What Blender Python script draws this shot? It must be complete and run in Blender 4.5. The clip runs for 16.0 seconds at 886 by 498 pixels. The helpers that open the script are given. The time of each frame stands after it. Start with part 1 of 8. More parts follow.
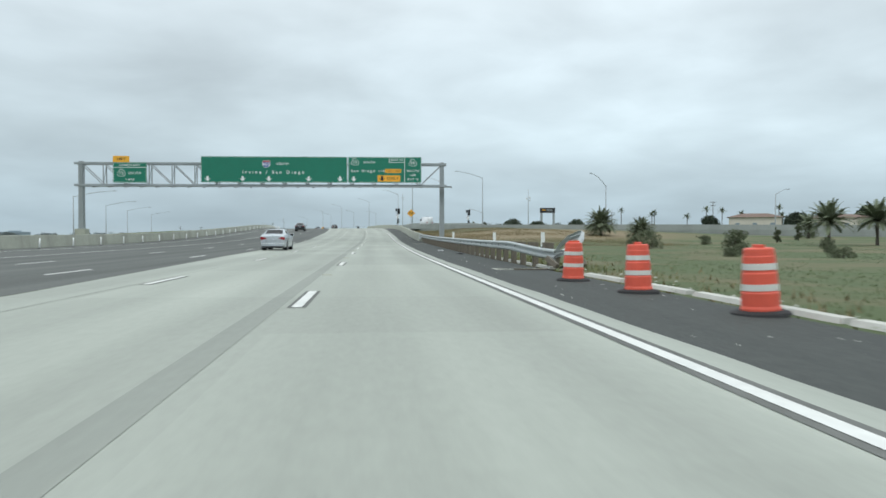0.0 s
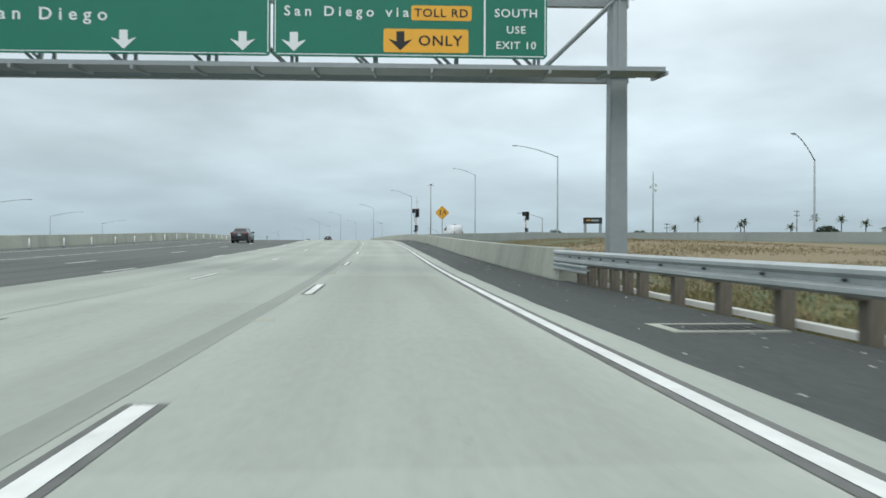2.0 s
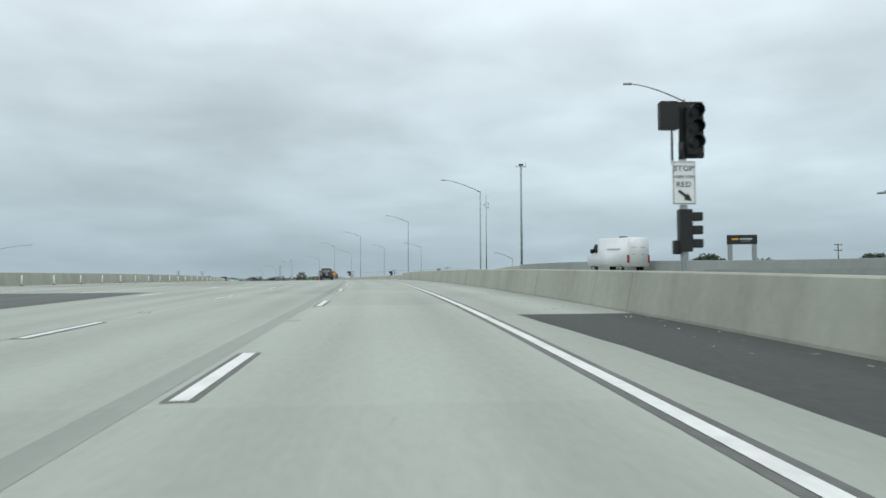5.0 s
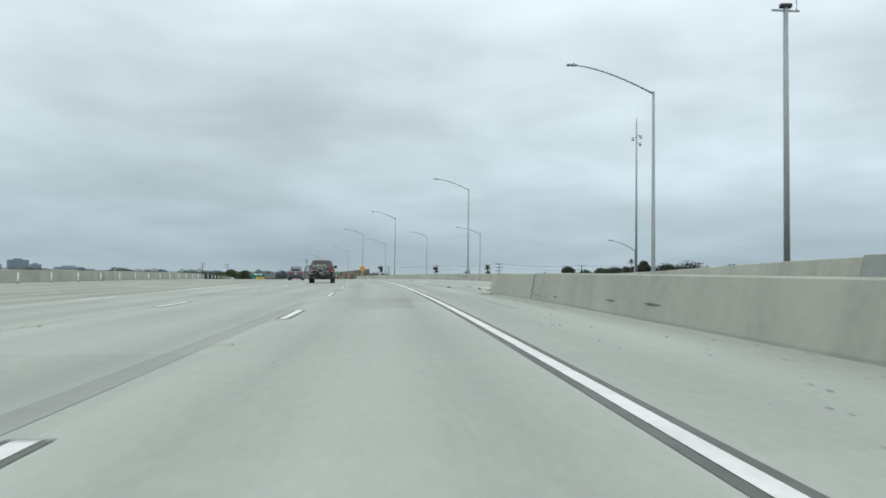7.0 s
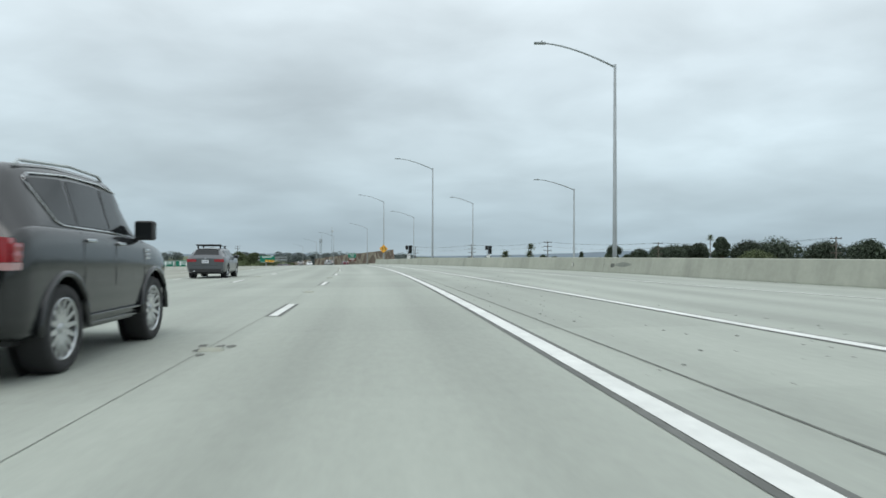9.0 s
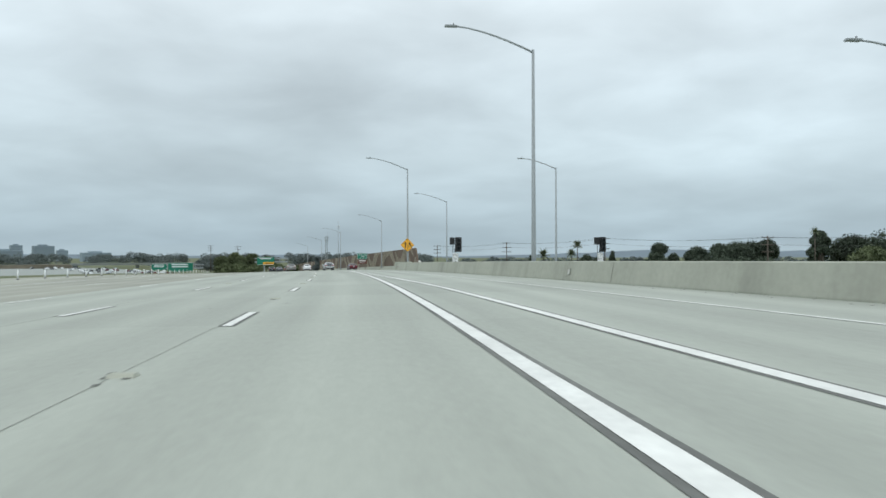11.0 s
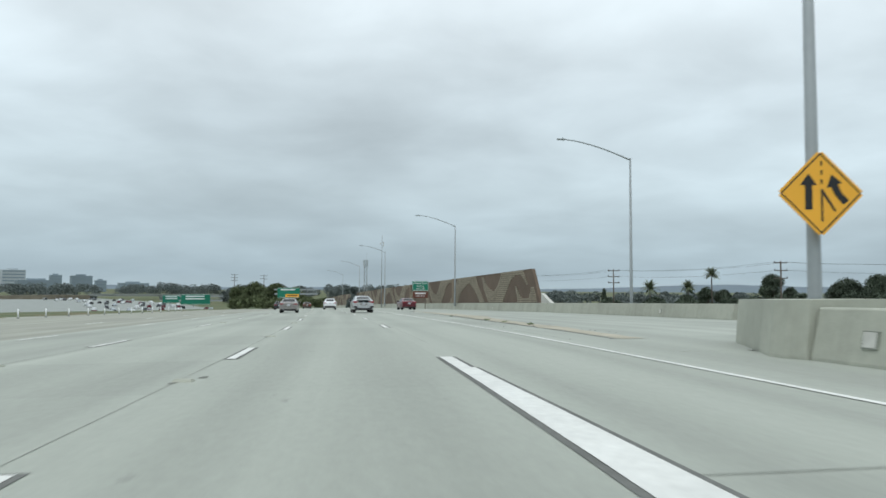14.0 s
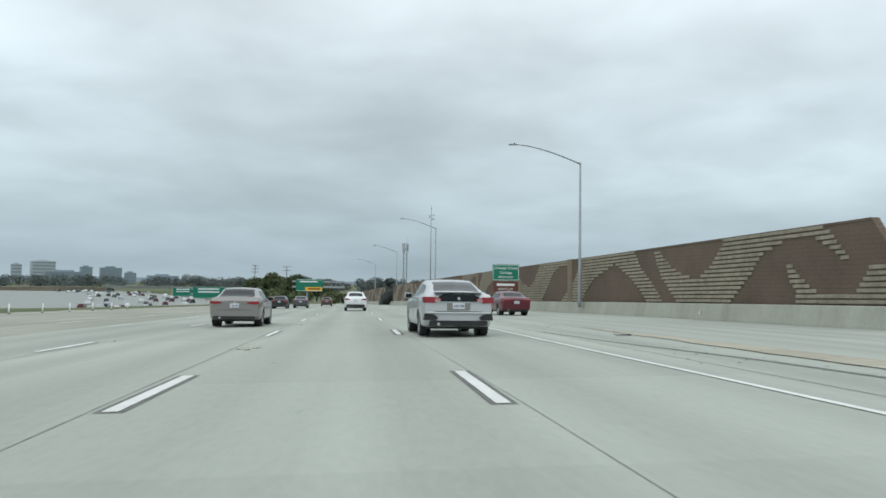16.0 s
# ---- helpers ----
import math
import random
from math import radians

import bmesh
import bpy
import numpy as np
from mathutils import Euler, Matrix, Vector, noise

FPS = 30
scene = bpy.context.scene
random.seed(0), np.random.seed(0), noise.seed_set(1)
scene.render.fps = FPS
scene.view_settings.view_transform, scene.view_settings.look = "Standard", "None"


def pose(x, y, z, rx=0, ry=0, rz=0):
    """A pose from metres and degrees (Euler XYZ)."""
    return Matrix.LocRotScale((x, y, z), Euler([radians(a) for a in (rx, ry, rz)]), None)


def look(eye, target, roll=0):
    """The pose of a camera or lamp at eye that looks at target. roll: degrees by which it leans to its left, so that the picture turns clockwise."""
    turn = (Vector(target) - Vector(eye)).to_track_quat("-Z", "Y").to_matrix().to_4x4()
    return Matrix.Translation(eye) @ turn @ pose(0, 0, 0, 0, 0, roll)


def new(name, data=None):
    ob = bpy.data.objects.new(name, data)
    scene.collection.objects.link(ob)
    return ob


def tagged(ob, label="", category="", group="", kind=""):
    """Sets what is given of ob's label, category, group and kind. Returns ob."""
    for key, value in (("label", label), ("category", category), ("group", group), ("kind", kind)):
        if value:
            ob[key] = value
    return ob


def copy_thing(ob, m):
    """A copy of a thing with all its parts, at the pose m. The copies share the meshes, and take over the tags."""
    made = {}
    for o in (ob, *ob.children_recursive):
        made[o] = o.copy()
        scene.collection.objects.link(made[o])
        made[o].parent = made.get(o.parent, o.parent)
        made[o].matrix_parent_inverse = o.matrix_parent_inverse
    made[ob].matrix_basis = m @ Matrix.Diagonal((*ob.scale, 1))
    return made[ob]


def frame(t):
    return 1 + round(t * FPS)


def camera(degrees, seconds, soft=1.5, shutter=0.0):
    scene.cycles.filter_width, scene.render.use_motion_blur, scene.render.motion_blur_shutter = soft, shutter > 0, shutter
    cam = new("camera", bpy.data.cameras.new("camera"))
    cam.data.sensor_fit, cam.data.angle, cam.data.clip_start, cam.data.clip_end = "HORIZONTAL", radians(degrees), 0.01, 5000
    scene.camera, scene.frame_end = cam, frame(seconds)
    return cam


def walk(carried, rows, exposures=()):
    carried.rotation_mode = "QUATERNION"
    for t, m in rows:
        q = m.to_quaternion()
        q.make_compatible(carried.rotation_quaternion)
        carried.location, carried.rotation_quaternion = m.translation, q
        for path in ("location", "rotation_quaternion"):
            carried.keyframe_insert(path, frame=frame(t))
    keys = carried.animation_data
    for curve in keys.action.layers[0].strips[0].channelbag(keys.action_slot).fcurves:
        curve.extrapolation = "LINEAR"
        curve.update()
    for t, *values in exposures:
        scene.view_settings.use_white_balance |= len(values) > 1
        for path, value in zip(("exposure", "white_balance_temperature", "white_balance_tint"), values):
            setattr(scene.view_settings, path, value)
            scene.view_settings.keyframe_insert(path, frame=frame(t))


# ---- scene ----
# ---- camera ----
cam = camera(63.23, 16.0, soft=1.6, shutter=0.1)
# seconds, place in metres, heading to the left, pitch and lean in degrees
PATH = [
    (0, -9.24, -3.24, 0.25, -11.38, -0.98, -0.01),
    (0.5, -7.46, 13.13, 0.28, -11.13, -1.21, -0.03),
    (1, -5.67, 29.15, 0.27, -11.00, -0.87, 0.19),
    (1.5, -3.93, 44.85, 0.41, -10.82, -0.24, 0.40),
    (2, -2.30, 60.23, 0.49, -10.86, 0.21, 0.23),
    (2.5, -0.65, 76.20, 0.73, -11.00, 0.59, -0.42),
    (3, 0.96, 92.16, 1.05, -10.85, 1.01, -0.26),
    (3.5, 2.51, 108.00, 1.46, -10.51, 1.56, -0.22),
    (4, 3.95, 123.46, 1.98, -9.95, 1.77, -0.14),
    (4.5, 5.28, 138.46, 2.50, -9.03, 2.23, -0.34),
    (5, 6.48, 153.65, 2.92, -8.08, 2.42, -0.19),
    (5.2, 6.89, 159.59, 3.07, -7.82, 2.34, 0.05),
    (7.3, 9.06, 218.09, 3.79, -4.52, 2.06, 0.37),
    (7.5, 9.08, 223.37, 3.88, -4.23, 2.08, 0.10),
    (8, 8.98, 237.06, 3.91, -3.46, 1.75, -0.13),
    (8.5, 8.69, 249.88, 3.93, -3.16, 1.13, -0.12),
    (9, 8.29, 263.18, 3.96, -3.08, 0.50, 0.20),
    (11.5, 4.71, 328.16, 3.85, -1.04, 0.55, -0.33),
    (12, 3.57, 340.12, 3.78, -0.04, 0.74, -0.24),
    (12.5, 2.27, 352.19, 3.69, 0.15, 0.32, 0.53),
    (13, 0.82, 364.17, 3.59, 0.35, 1.96, 0.61),
    (13.5, -0.77, 376.05, 3.45, 0.95, 1.67, -0.36),
    (14, -2.44, 387.73, 3.32, 1.46, 3.17, 0.32),
    (14.5, -4.22, 399.28, 3.12, 2.77, 2.78, 0.15),
    (15, -6.08, 410.49, 2.97, 3.64, 1.90, 0.51),
    (15.5, -8.09, 421.84, 2.74, 3.93, 3.02, 0.78),
    (16, -10.20, 432.97, 2.51, 3.95, 2.83, 0.88),
]
walk(cam, [(t, Matrix.Translation((x, y, z)) @ pose(0, 0, 0, 90 + pitch, 0, yaw) @ pose(0, 0, 0, 0, 0, lean))
           for t, x, y, z, yaw, pitch, lean in PATH],
     exposures=[(0.0, 0.02), (3.0, 0.02), (4.2, -0.02), (5.2, -0.14), (7.3, -0.12), (9.2, -0.08), (11.3, -0.08), (12.8, -0.12), (13.5, -0.16), (14.0, -0.14), (14.6, -0.28), (15.4, -0.20), (16.0, -0.16)])

# ---- sky and light: overcast noon ----
SUN_ELEV, SUN_TURN = radians(58), radians(200)
world = bpy.data.worlds.new("overcast_sky")
scene.world = world
world.use_nodes = True
wt = world.node_tree
for n in list(wt.nodes):
    wt.nodes.remove(n)


def wnode(kind, **values):
    n = wt.nodes.new(kind)
    for key, value in values.items():
        n.inputs[key].default_value = value
    return n


def wmath(op, a, b=None, clamp=False):
    n = wt.nodes.new("ShaderNodeMath")
    n.operation, n.use_clamp = op, clamp
    for i, v in enumerate((a, b)):
        if v is None:
            continue
        if isinstance(v, (int, float)):
            n.inputs[i].default_value = v
        else:
            wt.links.new(v, n.inputs[i])
    return n.outputs[0]


w_dir = wt.nodes.new("ShaderNodeTexCoord").outputs["Generated"]
w_sep = wt.nodes.new("ShaderNodeSeparateXYZ")
wt.links.new(w_dir, w_sep.inputs[0])
w_up = wmath("MAXIMUM", w_sep.outputs[2], 0.0)
w_den = wmath("ADD", w_up, 0.20)
w_cloud = wt.nodes.new("ShaderNodeCombineXYZ")
wt.links.new(wmath("DIVIDE", w_sep.outputs[0], w_den), w_cloud.inputs[0])
wt.links.new(wmath("DIVIDE", w_sep.outputs[1], w_den), w_cloud.inputs[1])


def wnoise(scale, detail, rough, distort, shift):
    m = wt.nodes.new("ShaderNodeMapping")
    m.inputs["Location"].default_value = shift
    wt.links.new(w_cloud.outputs[0], m.inputs[0])
    n = wnode("ShaderNodeTexNoise", Scale=scale, Detail=detail, Roughness=rough, Distortion=distort)
    wt.links.new(m.outputs[0], n.inputs["Vector"])
    return n.outputs[0]


def wramp(value, stops):
    r = wt.nodes.new("ShaderNodeValToRGB")
    wt.links.new(value, r.inputs[0])
    els = r.color_ramp.elements
    while len(els) < len(stops):
        els.new(0.5)
    for e, (p, c) in zip(els, stops):
        e.position, e.color = p, (*c, 1)
    return r.outputs[0]


# cloud sheet: grey-white, brighter overhead, slate blue towards the horizon
w_base = wramp(w_up, [(0.0, (0.46, 0.58, 0.625)), (0.02, (0.41, 0.525, 0.575)), (0.06, (0.475, 0.595, 0.64)), (0.13, (0.60, 0.725, 0.762)),
                      (0.24, (0.67, 0.785, 0.82)), (0.40, (0.80, 0.90, 0.925)), (1.0, (1.20, 1.31, 1.33))])
w_big = wmath("MULTIPLY_ADD", wnoise(0.60, 4, 0.5, 0.12, (3.1, 7.7, 0)), 1.35)
wt.nodes[-1].inputs[2].default_value = 0.375
w_fine = wmath("MULTIPLY_ADD", wnoise(2.1, 6, 0.5, 0.25, (1.3, 2.2, 0)), 0.56)
wt.nodes[-1].inputs[2].default_value = 0.74
w_calm = wmath("MULTIPLY_ADD", wmath("MULTIPLY", w_up, 4.5, True), 0.60)
wt.nodes[-1].inputs[2].default_value = 0.40
w_dev = wmath("MULTIPLY_ADD", wmath("SUBTRACT", wmath("MULTIPLY", w_big, w_fine), 1.0), w_calm)
wt.nodes[-1].inputs[2].default_value = 1.0
w_shade = w_dev
w_mix = wt.nodes.new("ShaderNodeVectorMath")
w_mix.operation = "SCALE"
w_tint = wt.nodes.new("ShaderNodeVectorMath")
w_tint.operation = "MULTIPLY"
w_tint.inputs[1].default_value = (1.035, 1.03, 1.06)
wt.links.new(w_base, w_mix.inputs[0])
wt.links.new(w_shade, w_mix.inputs["Scale"])
w_sky = wt.nodes.new("ShaderNodeTexSky")
w_sky.sky_type, w_sky.sun_disc = "NISHITA", False
w_sky.sun_elevation, w_sky.sun_rotation = SUN_ELEV, SUN_TURN
w_bg1 = wnode("ShaderNodeBackground", Strength=1.0)
wt.links.new(w_mix.outputs[0], w_tint.inputs[0])
wt.links.new(w_tint.outputs[0], w_bg1.inputs["Color"])
w_bg2 = wnode("ShaderNodeBackground", Strength=0.05)
wt.links.new(w_sky.outputs[0], w_bg2.inputs["Color"])
w_add = wt.nodes.new("ShaderNodeMixShader")
w_add.inputs[0].default_value = 0.06
wt.links.new(w_bg1.outputs[0], w_add.inputs[1])
wt.links.new(w_bg2.outputs[0], w_add.inputs[2])
w_out = wt.nodes.new("ShaderNodeOutputWorld")
wt.links.new(w_add.outputs[0], w_out.inputs[0])

sun_data = bpy.data.lights.new("sun", "SUN")
sun_data.energy, sun_data.angle, sun_data.color = 0.85, radians(40), (1.0, 0.985, 0.95)
sun = new("sun", sun_data)
sun.matrix_world = look((0, 0, 60), Vector((0, 0, 60)) - Vector((math.sin(SUN_TURN) * math.cos(SUN_ELEV), math.cos(SUN_TURN) * math.cos(SUN_ELEV), math.sin(SUN_ELEV))))
scene.view_settings.exposure = 0.0


# ---- materials ----
def shader(name, color, rough=0.6, metal=0.0, grain=None, stain=None, bump=0.0, bump_scale=30.0, spread=0.0, coat=0.0, spec=0.5, stretch=(1, 1, 1), streaks=0.0):
    """A surface with fine grain and broad stains: grain and stain are (scale, amount); spread varies it from piece to piece."""
    m = bpy.data.materials.new(name)
    m.use_nodes = True
    t = m.node_tree
    b = t.nodes["Principled BSDF"]
    b.inputs["Roughness"].default_value, b.inputs["Metallic"].default_value = rough, metal
    b.inputs["Coat Weight"].default_value, b.inputs["Specular IOR Level"].default_value = coat, spec
    b.inputs["Coat Roughness"].default_value = 0.06
    b.inputs["Base Color"].default_value = (*color, 1)
    m.diffuse_color = (*color, 1)
    tc = t.nodes.new("ShaderNodeTexCoord")
    mp = t.nodes.new("ShaderNodeMapping")
    mp.inputs["Scale"].default_value = stretch
    t.links.new(tc.outputs["Object"], mp.inputs[0])
    factor = None
    for scale, amount, detail in ((*(grain or (0, 0)), 4), (*(stain or (0, 0)), 6)):
        if not scale:
            continue
        n = t.nodes.new("ShaderNodeTexNoise")
        n.inputs["Scale"].default_value, n.inputs["Detail"].default_value, n.inputs["Roughness"].default_value = scale, detail, 0.6
        t.links.new(mp.outputs[0], n.inputs["Vector"])
        r = t.nodes.new("ShaderNodeMapRange")
        r.inputs["From Min"].default_value, r.inputs["From Max"].default_value = 0.25, 0.75
        r.inputs["To Min"].default_value, r.inputs["To Max"].default_value = 1 - amount, 1 + amount
        t.links.new(n.outputs[0], r.inputs[0])
        if factor is None:
            factor = r.outputs[0]
        else:
            k = t.nodes.new("ShaderNodeMath")
            k.operation = "MULTIPLY"
            t.links.new(factor, k.inputs[0])
            t.links.new(r.outputs[0], k.inputs[1])
            factor = k.outputs[0]
    if streaks:
        # damp runs down the face
        ms = t.nodes.new("ShaderNodeMapping")
        ms.inputs["Scale"].default_value = (0.10, 0.55, 0.05)
        t.links.new(tc.outputs["Object"], ms.inputs[0])
        n = t.nodes.new("ShaderNodeTexNoise")
        n.inputs["Scale"].default_value, n.inputs["Detail"].default_value, n.inputs["Roughness"].default_value = 1.0, 6, 0.65
        t.links.new(ms.outputs[0], n.inputs["Vector"])
        r = t.nodes.new("ShaderNodeMapRange")
        r.inputs["From Min"].default_value, r.inputs["From Max"].default_value = 0.48, 0.74
        r.inputs["To Min"].default_value, r.inputs["To Max"].default_value = 1.0, 1 - 2 * streaks
        t.links.new(n.outputs[0], r.inputs[0])
        k = t.nodes.new("ShaderNodeMath")
        k.operation = "MULTIPLY"
        t.links.new(factor, k.inputs[0])
        t.links.new(r.outputs[0], k.inputs[1])
        factor = k.outputs[0]
    if spread:
        o = t.nodes.new("ShaderNodeObjectInfo")
        r = t.nodes.new("ShaderNodeMapRange")
        r.inputs["To Min"].default_value, r.inputs["To Max"].default_value = 1 - spread, 1 + spread
        t.links.new(o.outputs["Random"], r.inputs[0])
        if factor is None:
            factor = r.outputs[0]
        else:
            k = t.nodes.new("ShaderNodeMath")
            k.operation = "MULTIPLY"
            t.links.new(factor, k.inputs[0])
            t.links.new(r.outputs[0], k.inputs[1])
            factor = k.outputs[0]
    if factor is not None:
        v = t.nodes.new("ShaderNodeVectorMath")
        v.operation = "SCALE"
        v.inputs[0].default_value = color
        t.links.new(factor, v.inputs["Scale"])
        t.links.new(v.outputs[0], b.inputs["Base Color"])
    if bump:
        n = t.nodes.new("ShaderNodeTexNoise")
        n.inputs["Scale"].default_value, n.inputs["Detail"].default_value = bump_scale, 5
        t.links.new(mp.outputs[0], n.inputs["Vector"])
        k = t.nodes.new("ShaderNodeBump")
        k.inputs["Strength"].default_value, k.inputs["Distance"].default_value = bump, 0.02
        t.links.new(n.outputs[0], k.inputs["Height"])
        t.links.new(k.outputs[0], b.inputs["Normal"])
    return m


def glow(name, color, strength):
    m = shader(name, color, 0.3)
    b = m.node_tree.nodes["Principled BSDF"]
    b.inputs["Emission Color"].default_value, b.inputs["Emission Strength"].default_value = (*color, 1), strength
    return m


def road_shader(name, color, lane=3.66, streak=0.06, slab=0.05, blotch=0.12, oil=0.34, bump=0.16, grain=0.07, wear=0.06, rough=0.85):
    """Paving worn along the lanes: UV holds metres across and along. Slabs differ in tone, traffic leaves long streaks and oil spots."""
    m = shader(name, color, rough)
    t = m.node_tree
    b = t.nodes["Principled BSDF"]
    uv = t.nodes.new("ShaderNodeUVMap").outputs[0]
    sep = t.nodes.new("ShaderNodeSeparateXYZ")
    t.links.new(uv, sep.inputs[0])

    def calc(op, a, c=0.0, clamp=False):
        n = t.nodes.new("ShaderNodeMath")
        n.operation, n.use_clamp = op, clamp
        for i, v in enumerate((a, c)):
            if isinstance(v, (int, float)):
                n.inputs[i].default_value = v
            else:
                t.links.new(v, n.inputs[i])
        return n.outputs[0]

    def cloud(sx, sy, detail=4, rough_=0.55):
        mp = t.nodes.new("ShaderNodeMapping")
        mp.inputs["Scale"].default_value = (sx, sy, 1)
        t.links.new(uv, mp.inputs[0])
        n = t.nodes.new("ShaderNodeTexNoise")
        n.inputs["Scale"].default_value, n.inputs["Detail"].default_value, n.inputs["Roughness"].default_value = 1.0, detail, rough_
        t.links.new(mp.outputs[0], n.inputs["Vector"])
        return n.outputs[0]

    def swing(v, amount):
        r = t.nodes.new("ShaderNodeMapRange")
        r.inputs["From Min"].default_value, r.inputs["From Max"].default_value = 0.25, 0.75
        r.inputs["To Min"].default_value, r.inputs["To Max"].default_value = 1 - amount, 1 + amount
        t.links.new(v, r.inputs[0])
        return r.outputs[0]

    f = calc("MULTIPLY", swing(cloud(1.6, 0.030, 3), streak), swing(cloud(0.40, 0.045, 6), blotch))
    f = calc("MULTIPLY", f, swing(cloud(11.0, 3.6, 5, 0.7), grain))
    # slab by slab
    cell = t.nodes.new("ShaderNodeCombineXYZ")
    t.links.new(calc("FLOOR", calc("DIVIDE", sep.outputs[0], lane)), cell.inputs[0])
    t.links.new(calc("FLOOR", calc("DIVIDE", sep.outputs[1], 4.55)), cell.inputs[1])
    wn = t.nodes.new("ShaderNodeTexWhiteNoise")
    wn.noise_dimensions = "2D"
    t.links.new(cell.outputs[0], wn.inputs["Vector"])
    f = calc("MULTIPLY", f, calc("ADD", calc("MULTIPLY", wn.outputs[0], 2 * slab), 1 - slab))
    # darker wheel paths, two to a lane
    path = calc("COSINE", calc("MULTIPLY", sep.outputs[0], 4 * math.pi / lane))
    soft_ = calc("MULTIPLY", path, calc("MULTIPLY", cloud(0.5, 0.02, 3), 2 * wear))
    f = calc("MULTIPLY", f, calc("ADD", soft_, 1.0))
    # scattered oil drops and dark scuffs
    spots = calc("SUBTRACT", cloud(1.7, 0.55, 5, 0.65), 0.66)
    f = calc("MULTIPLY", f, calc("SUBTRACT", 1.0, calc("MULTIPLY", calc("MULTIPLY", spots, 8.0, True), oil)))
    v = t.nodes.new("ShaderNodeVectorMath")
    v.operation = "SCALE"
    v.inputs[0].default_value = color
    t.links.new(f, v.inputs["Scale"])
    t.links.new(v.outputs[0], b.inputs["Base Color"])
    k = t.nodes.new("ShaderNodeBump")
    k.inputs["Strength"].default_value, k.inputs["Distance"].default_value = bump, 0.01
    t.links.new(cloud(30.0, 24.0, 4), k.inputs["Height"])
    t.links.new(k.outputs[0], b.inputs["Normal"])
    return m


M_CONCRETE = road_shader("road_concrete", (0.316, 0.338, 0.298))
M_CONCRETE_OLD = road_shader("older_road_concrete", (0.275, 0.282, 0.238), streak=0.12, slab=0.06, blotch=0.16)
M_TRACK = road_shader("worn_joint_concrete", (0.250, 0.268, 0.238), streak=0.1, blotch=0.12, oil=0.3)
M_ASPHALT = road_shader("asphalt", (0.051, 0.0565, 0.0525), streak=0.10, slab=0.0, blotch=0.16, oil=0.3, bump=0.7, grain=0.28, wear=0.02, rough=0.9)
M_OLD_ASPHALT = road_shader("worn_asphalt", (0.092, 0.099, 0.091), streak=0.16, slab=0.0, blotch=0.18, oil=0.25, bump=0.5, grain=0.15, wear=0.08, rough=0.9)
M_BARRIER = shader("cast_barrier_concrete", (0.365, 0.378, 0.318), 0.88, grain=(5.0, 0.08), stain=(0.35, 0.15), bump=0.2, bump_scale=25, streaks=0.13)
M_BARRIER_GREY = shader("grey_ramp_concrete", (0.262, 0.285, 0.268), 0.88, grain=(5.0, 0.07), stain=(0.3, 0.12), bump=0.2, bump_scale=25, streaks=0.08)
M_BARRIER_WHITE = shader("pale_cap_concrete", (0.5, 0.5, 0.46), 0.88, grain=(5.0, 0.08), stain=(0.5, 0.15))
M_PAINT = shader("road_paint_white", (0.64, 0.65, 0.62), 0.7, grain=(9.0, 0.10), stain=(0.9, 0.14))
M_BLACK_PAINT = shader("road_paint_black", (0.12, 0.125, 0.115), 0.8, grain=(7.0, 0.2), stain=(0.6, 0.3))
M_SEAL = shader("joint_sealant", (0.12, 0.125, 0.11), 0.8, grain=(3.0, 0.4), stain=(0.7, 0.4))
M_SEAM = shader("worn_joint_filler", (0.215, 0.23, 0.20), 0.85, grain=(4.0, 0.25), stain=(0.5, 0.35))
M_STEEL = shader("galvanised_steel", (0.43, 0.46, 0.46), 0.55, metal=0.35, grain=(8.0, 0.08), stain=(1.0, 0.12))
M_POLE = shader("grey_painted_pole", (0.29, 0.32, 0.33), 0.55, metal=0.1, grain=(6.0, 0.05), stain=(0.8, 0.1))
M_GREEN = shader("sign_green", (0.004, 0.17, 0.105), 0.45, grain=(2.0, 0.04), stain=(0.6, 0.06))
M_WHITE = shader("sign_white", (0.78, 0.80, 0.80), 0.45)
M_YELLOW = shader("sign_amber", (0.85, 0.42, 0.035), 0.45, stain=(2.0, 0.05))
M_BLACK = shader("matt_black", (0.012, 0.013, 0.014), 0.55)
M_BLUE = shader("shield_blue", (0.02, 0.09, 0.33), 0.45)
M_RED = shader("shield_red", (0.42, 0.03, 0.04), 0.45)
M_BROWN_SIGN = shader("sign_brown", (0.12, 0.035, 0.022), 0.5)
M_WOOD_POST = shader("weathered_post", (0.15, 0.132, 0.105), 0.9, grain=(18.0, 0.2), stain=(2.0, 0.2), bump=0.4, stretch=(1, 1, 0.2))
M_ORANGE = shader("drum_orange", (0.68, 0.10, 0.058), 0.5, grain=(5.0, 0.06), stain=(1.6, 0.12))
M_DRUM_WHITE = shader("drum_reflective_band", (0.62, 0.62, 0.58), 0.4, stain=(2.0, 0.15))
M_RUBBER = shader("rubber", (0.022, 0.022, 0.023), 0.85, grain=(12.0, 0.2))
M_GRASS_GROUND = shader("dry_grass_soil", (0.115, 0.118, 0.062), 0.95, grain=(1.2, 0.35), stain=(0.05, 0.45), bump=0.8, bump_scale=8)
_t = M_GRASS_GROUND.node_tree
_tc, _n, _r = _t.nodes.new("ShaderNodeTexCoord"), _t.nodes.new("ShaderNodeTexNoise"), _t.nodes.new("ShaderNodeValToRGB")
_n.inputs["Scale"].default_value, _n.inputs["Detail"].default_value, _n.inputs["Roughness"].default_value = 0.105, 9, 0.68
_t.links.new(_tc.outputs["Object"], _n.inputs["Vector"])
_t.links.new(_n.outputs[0], _r.inputs[0])
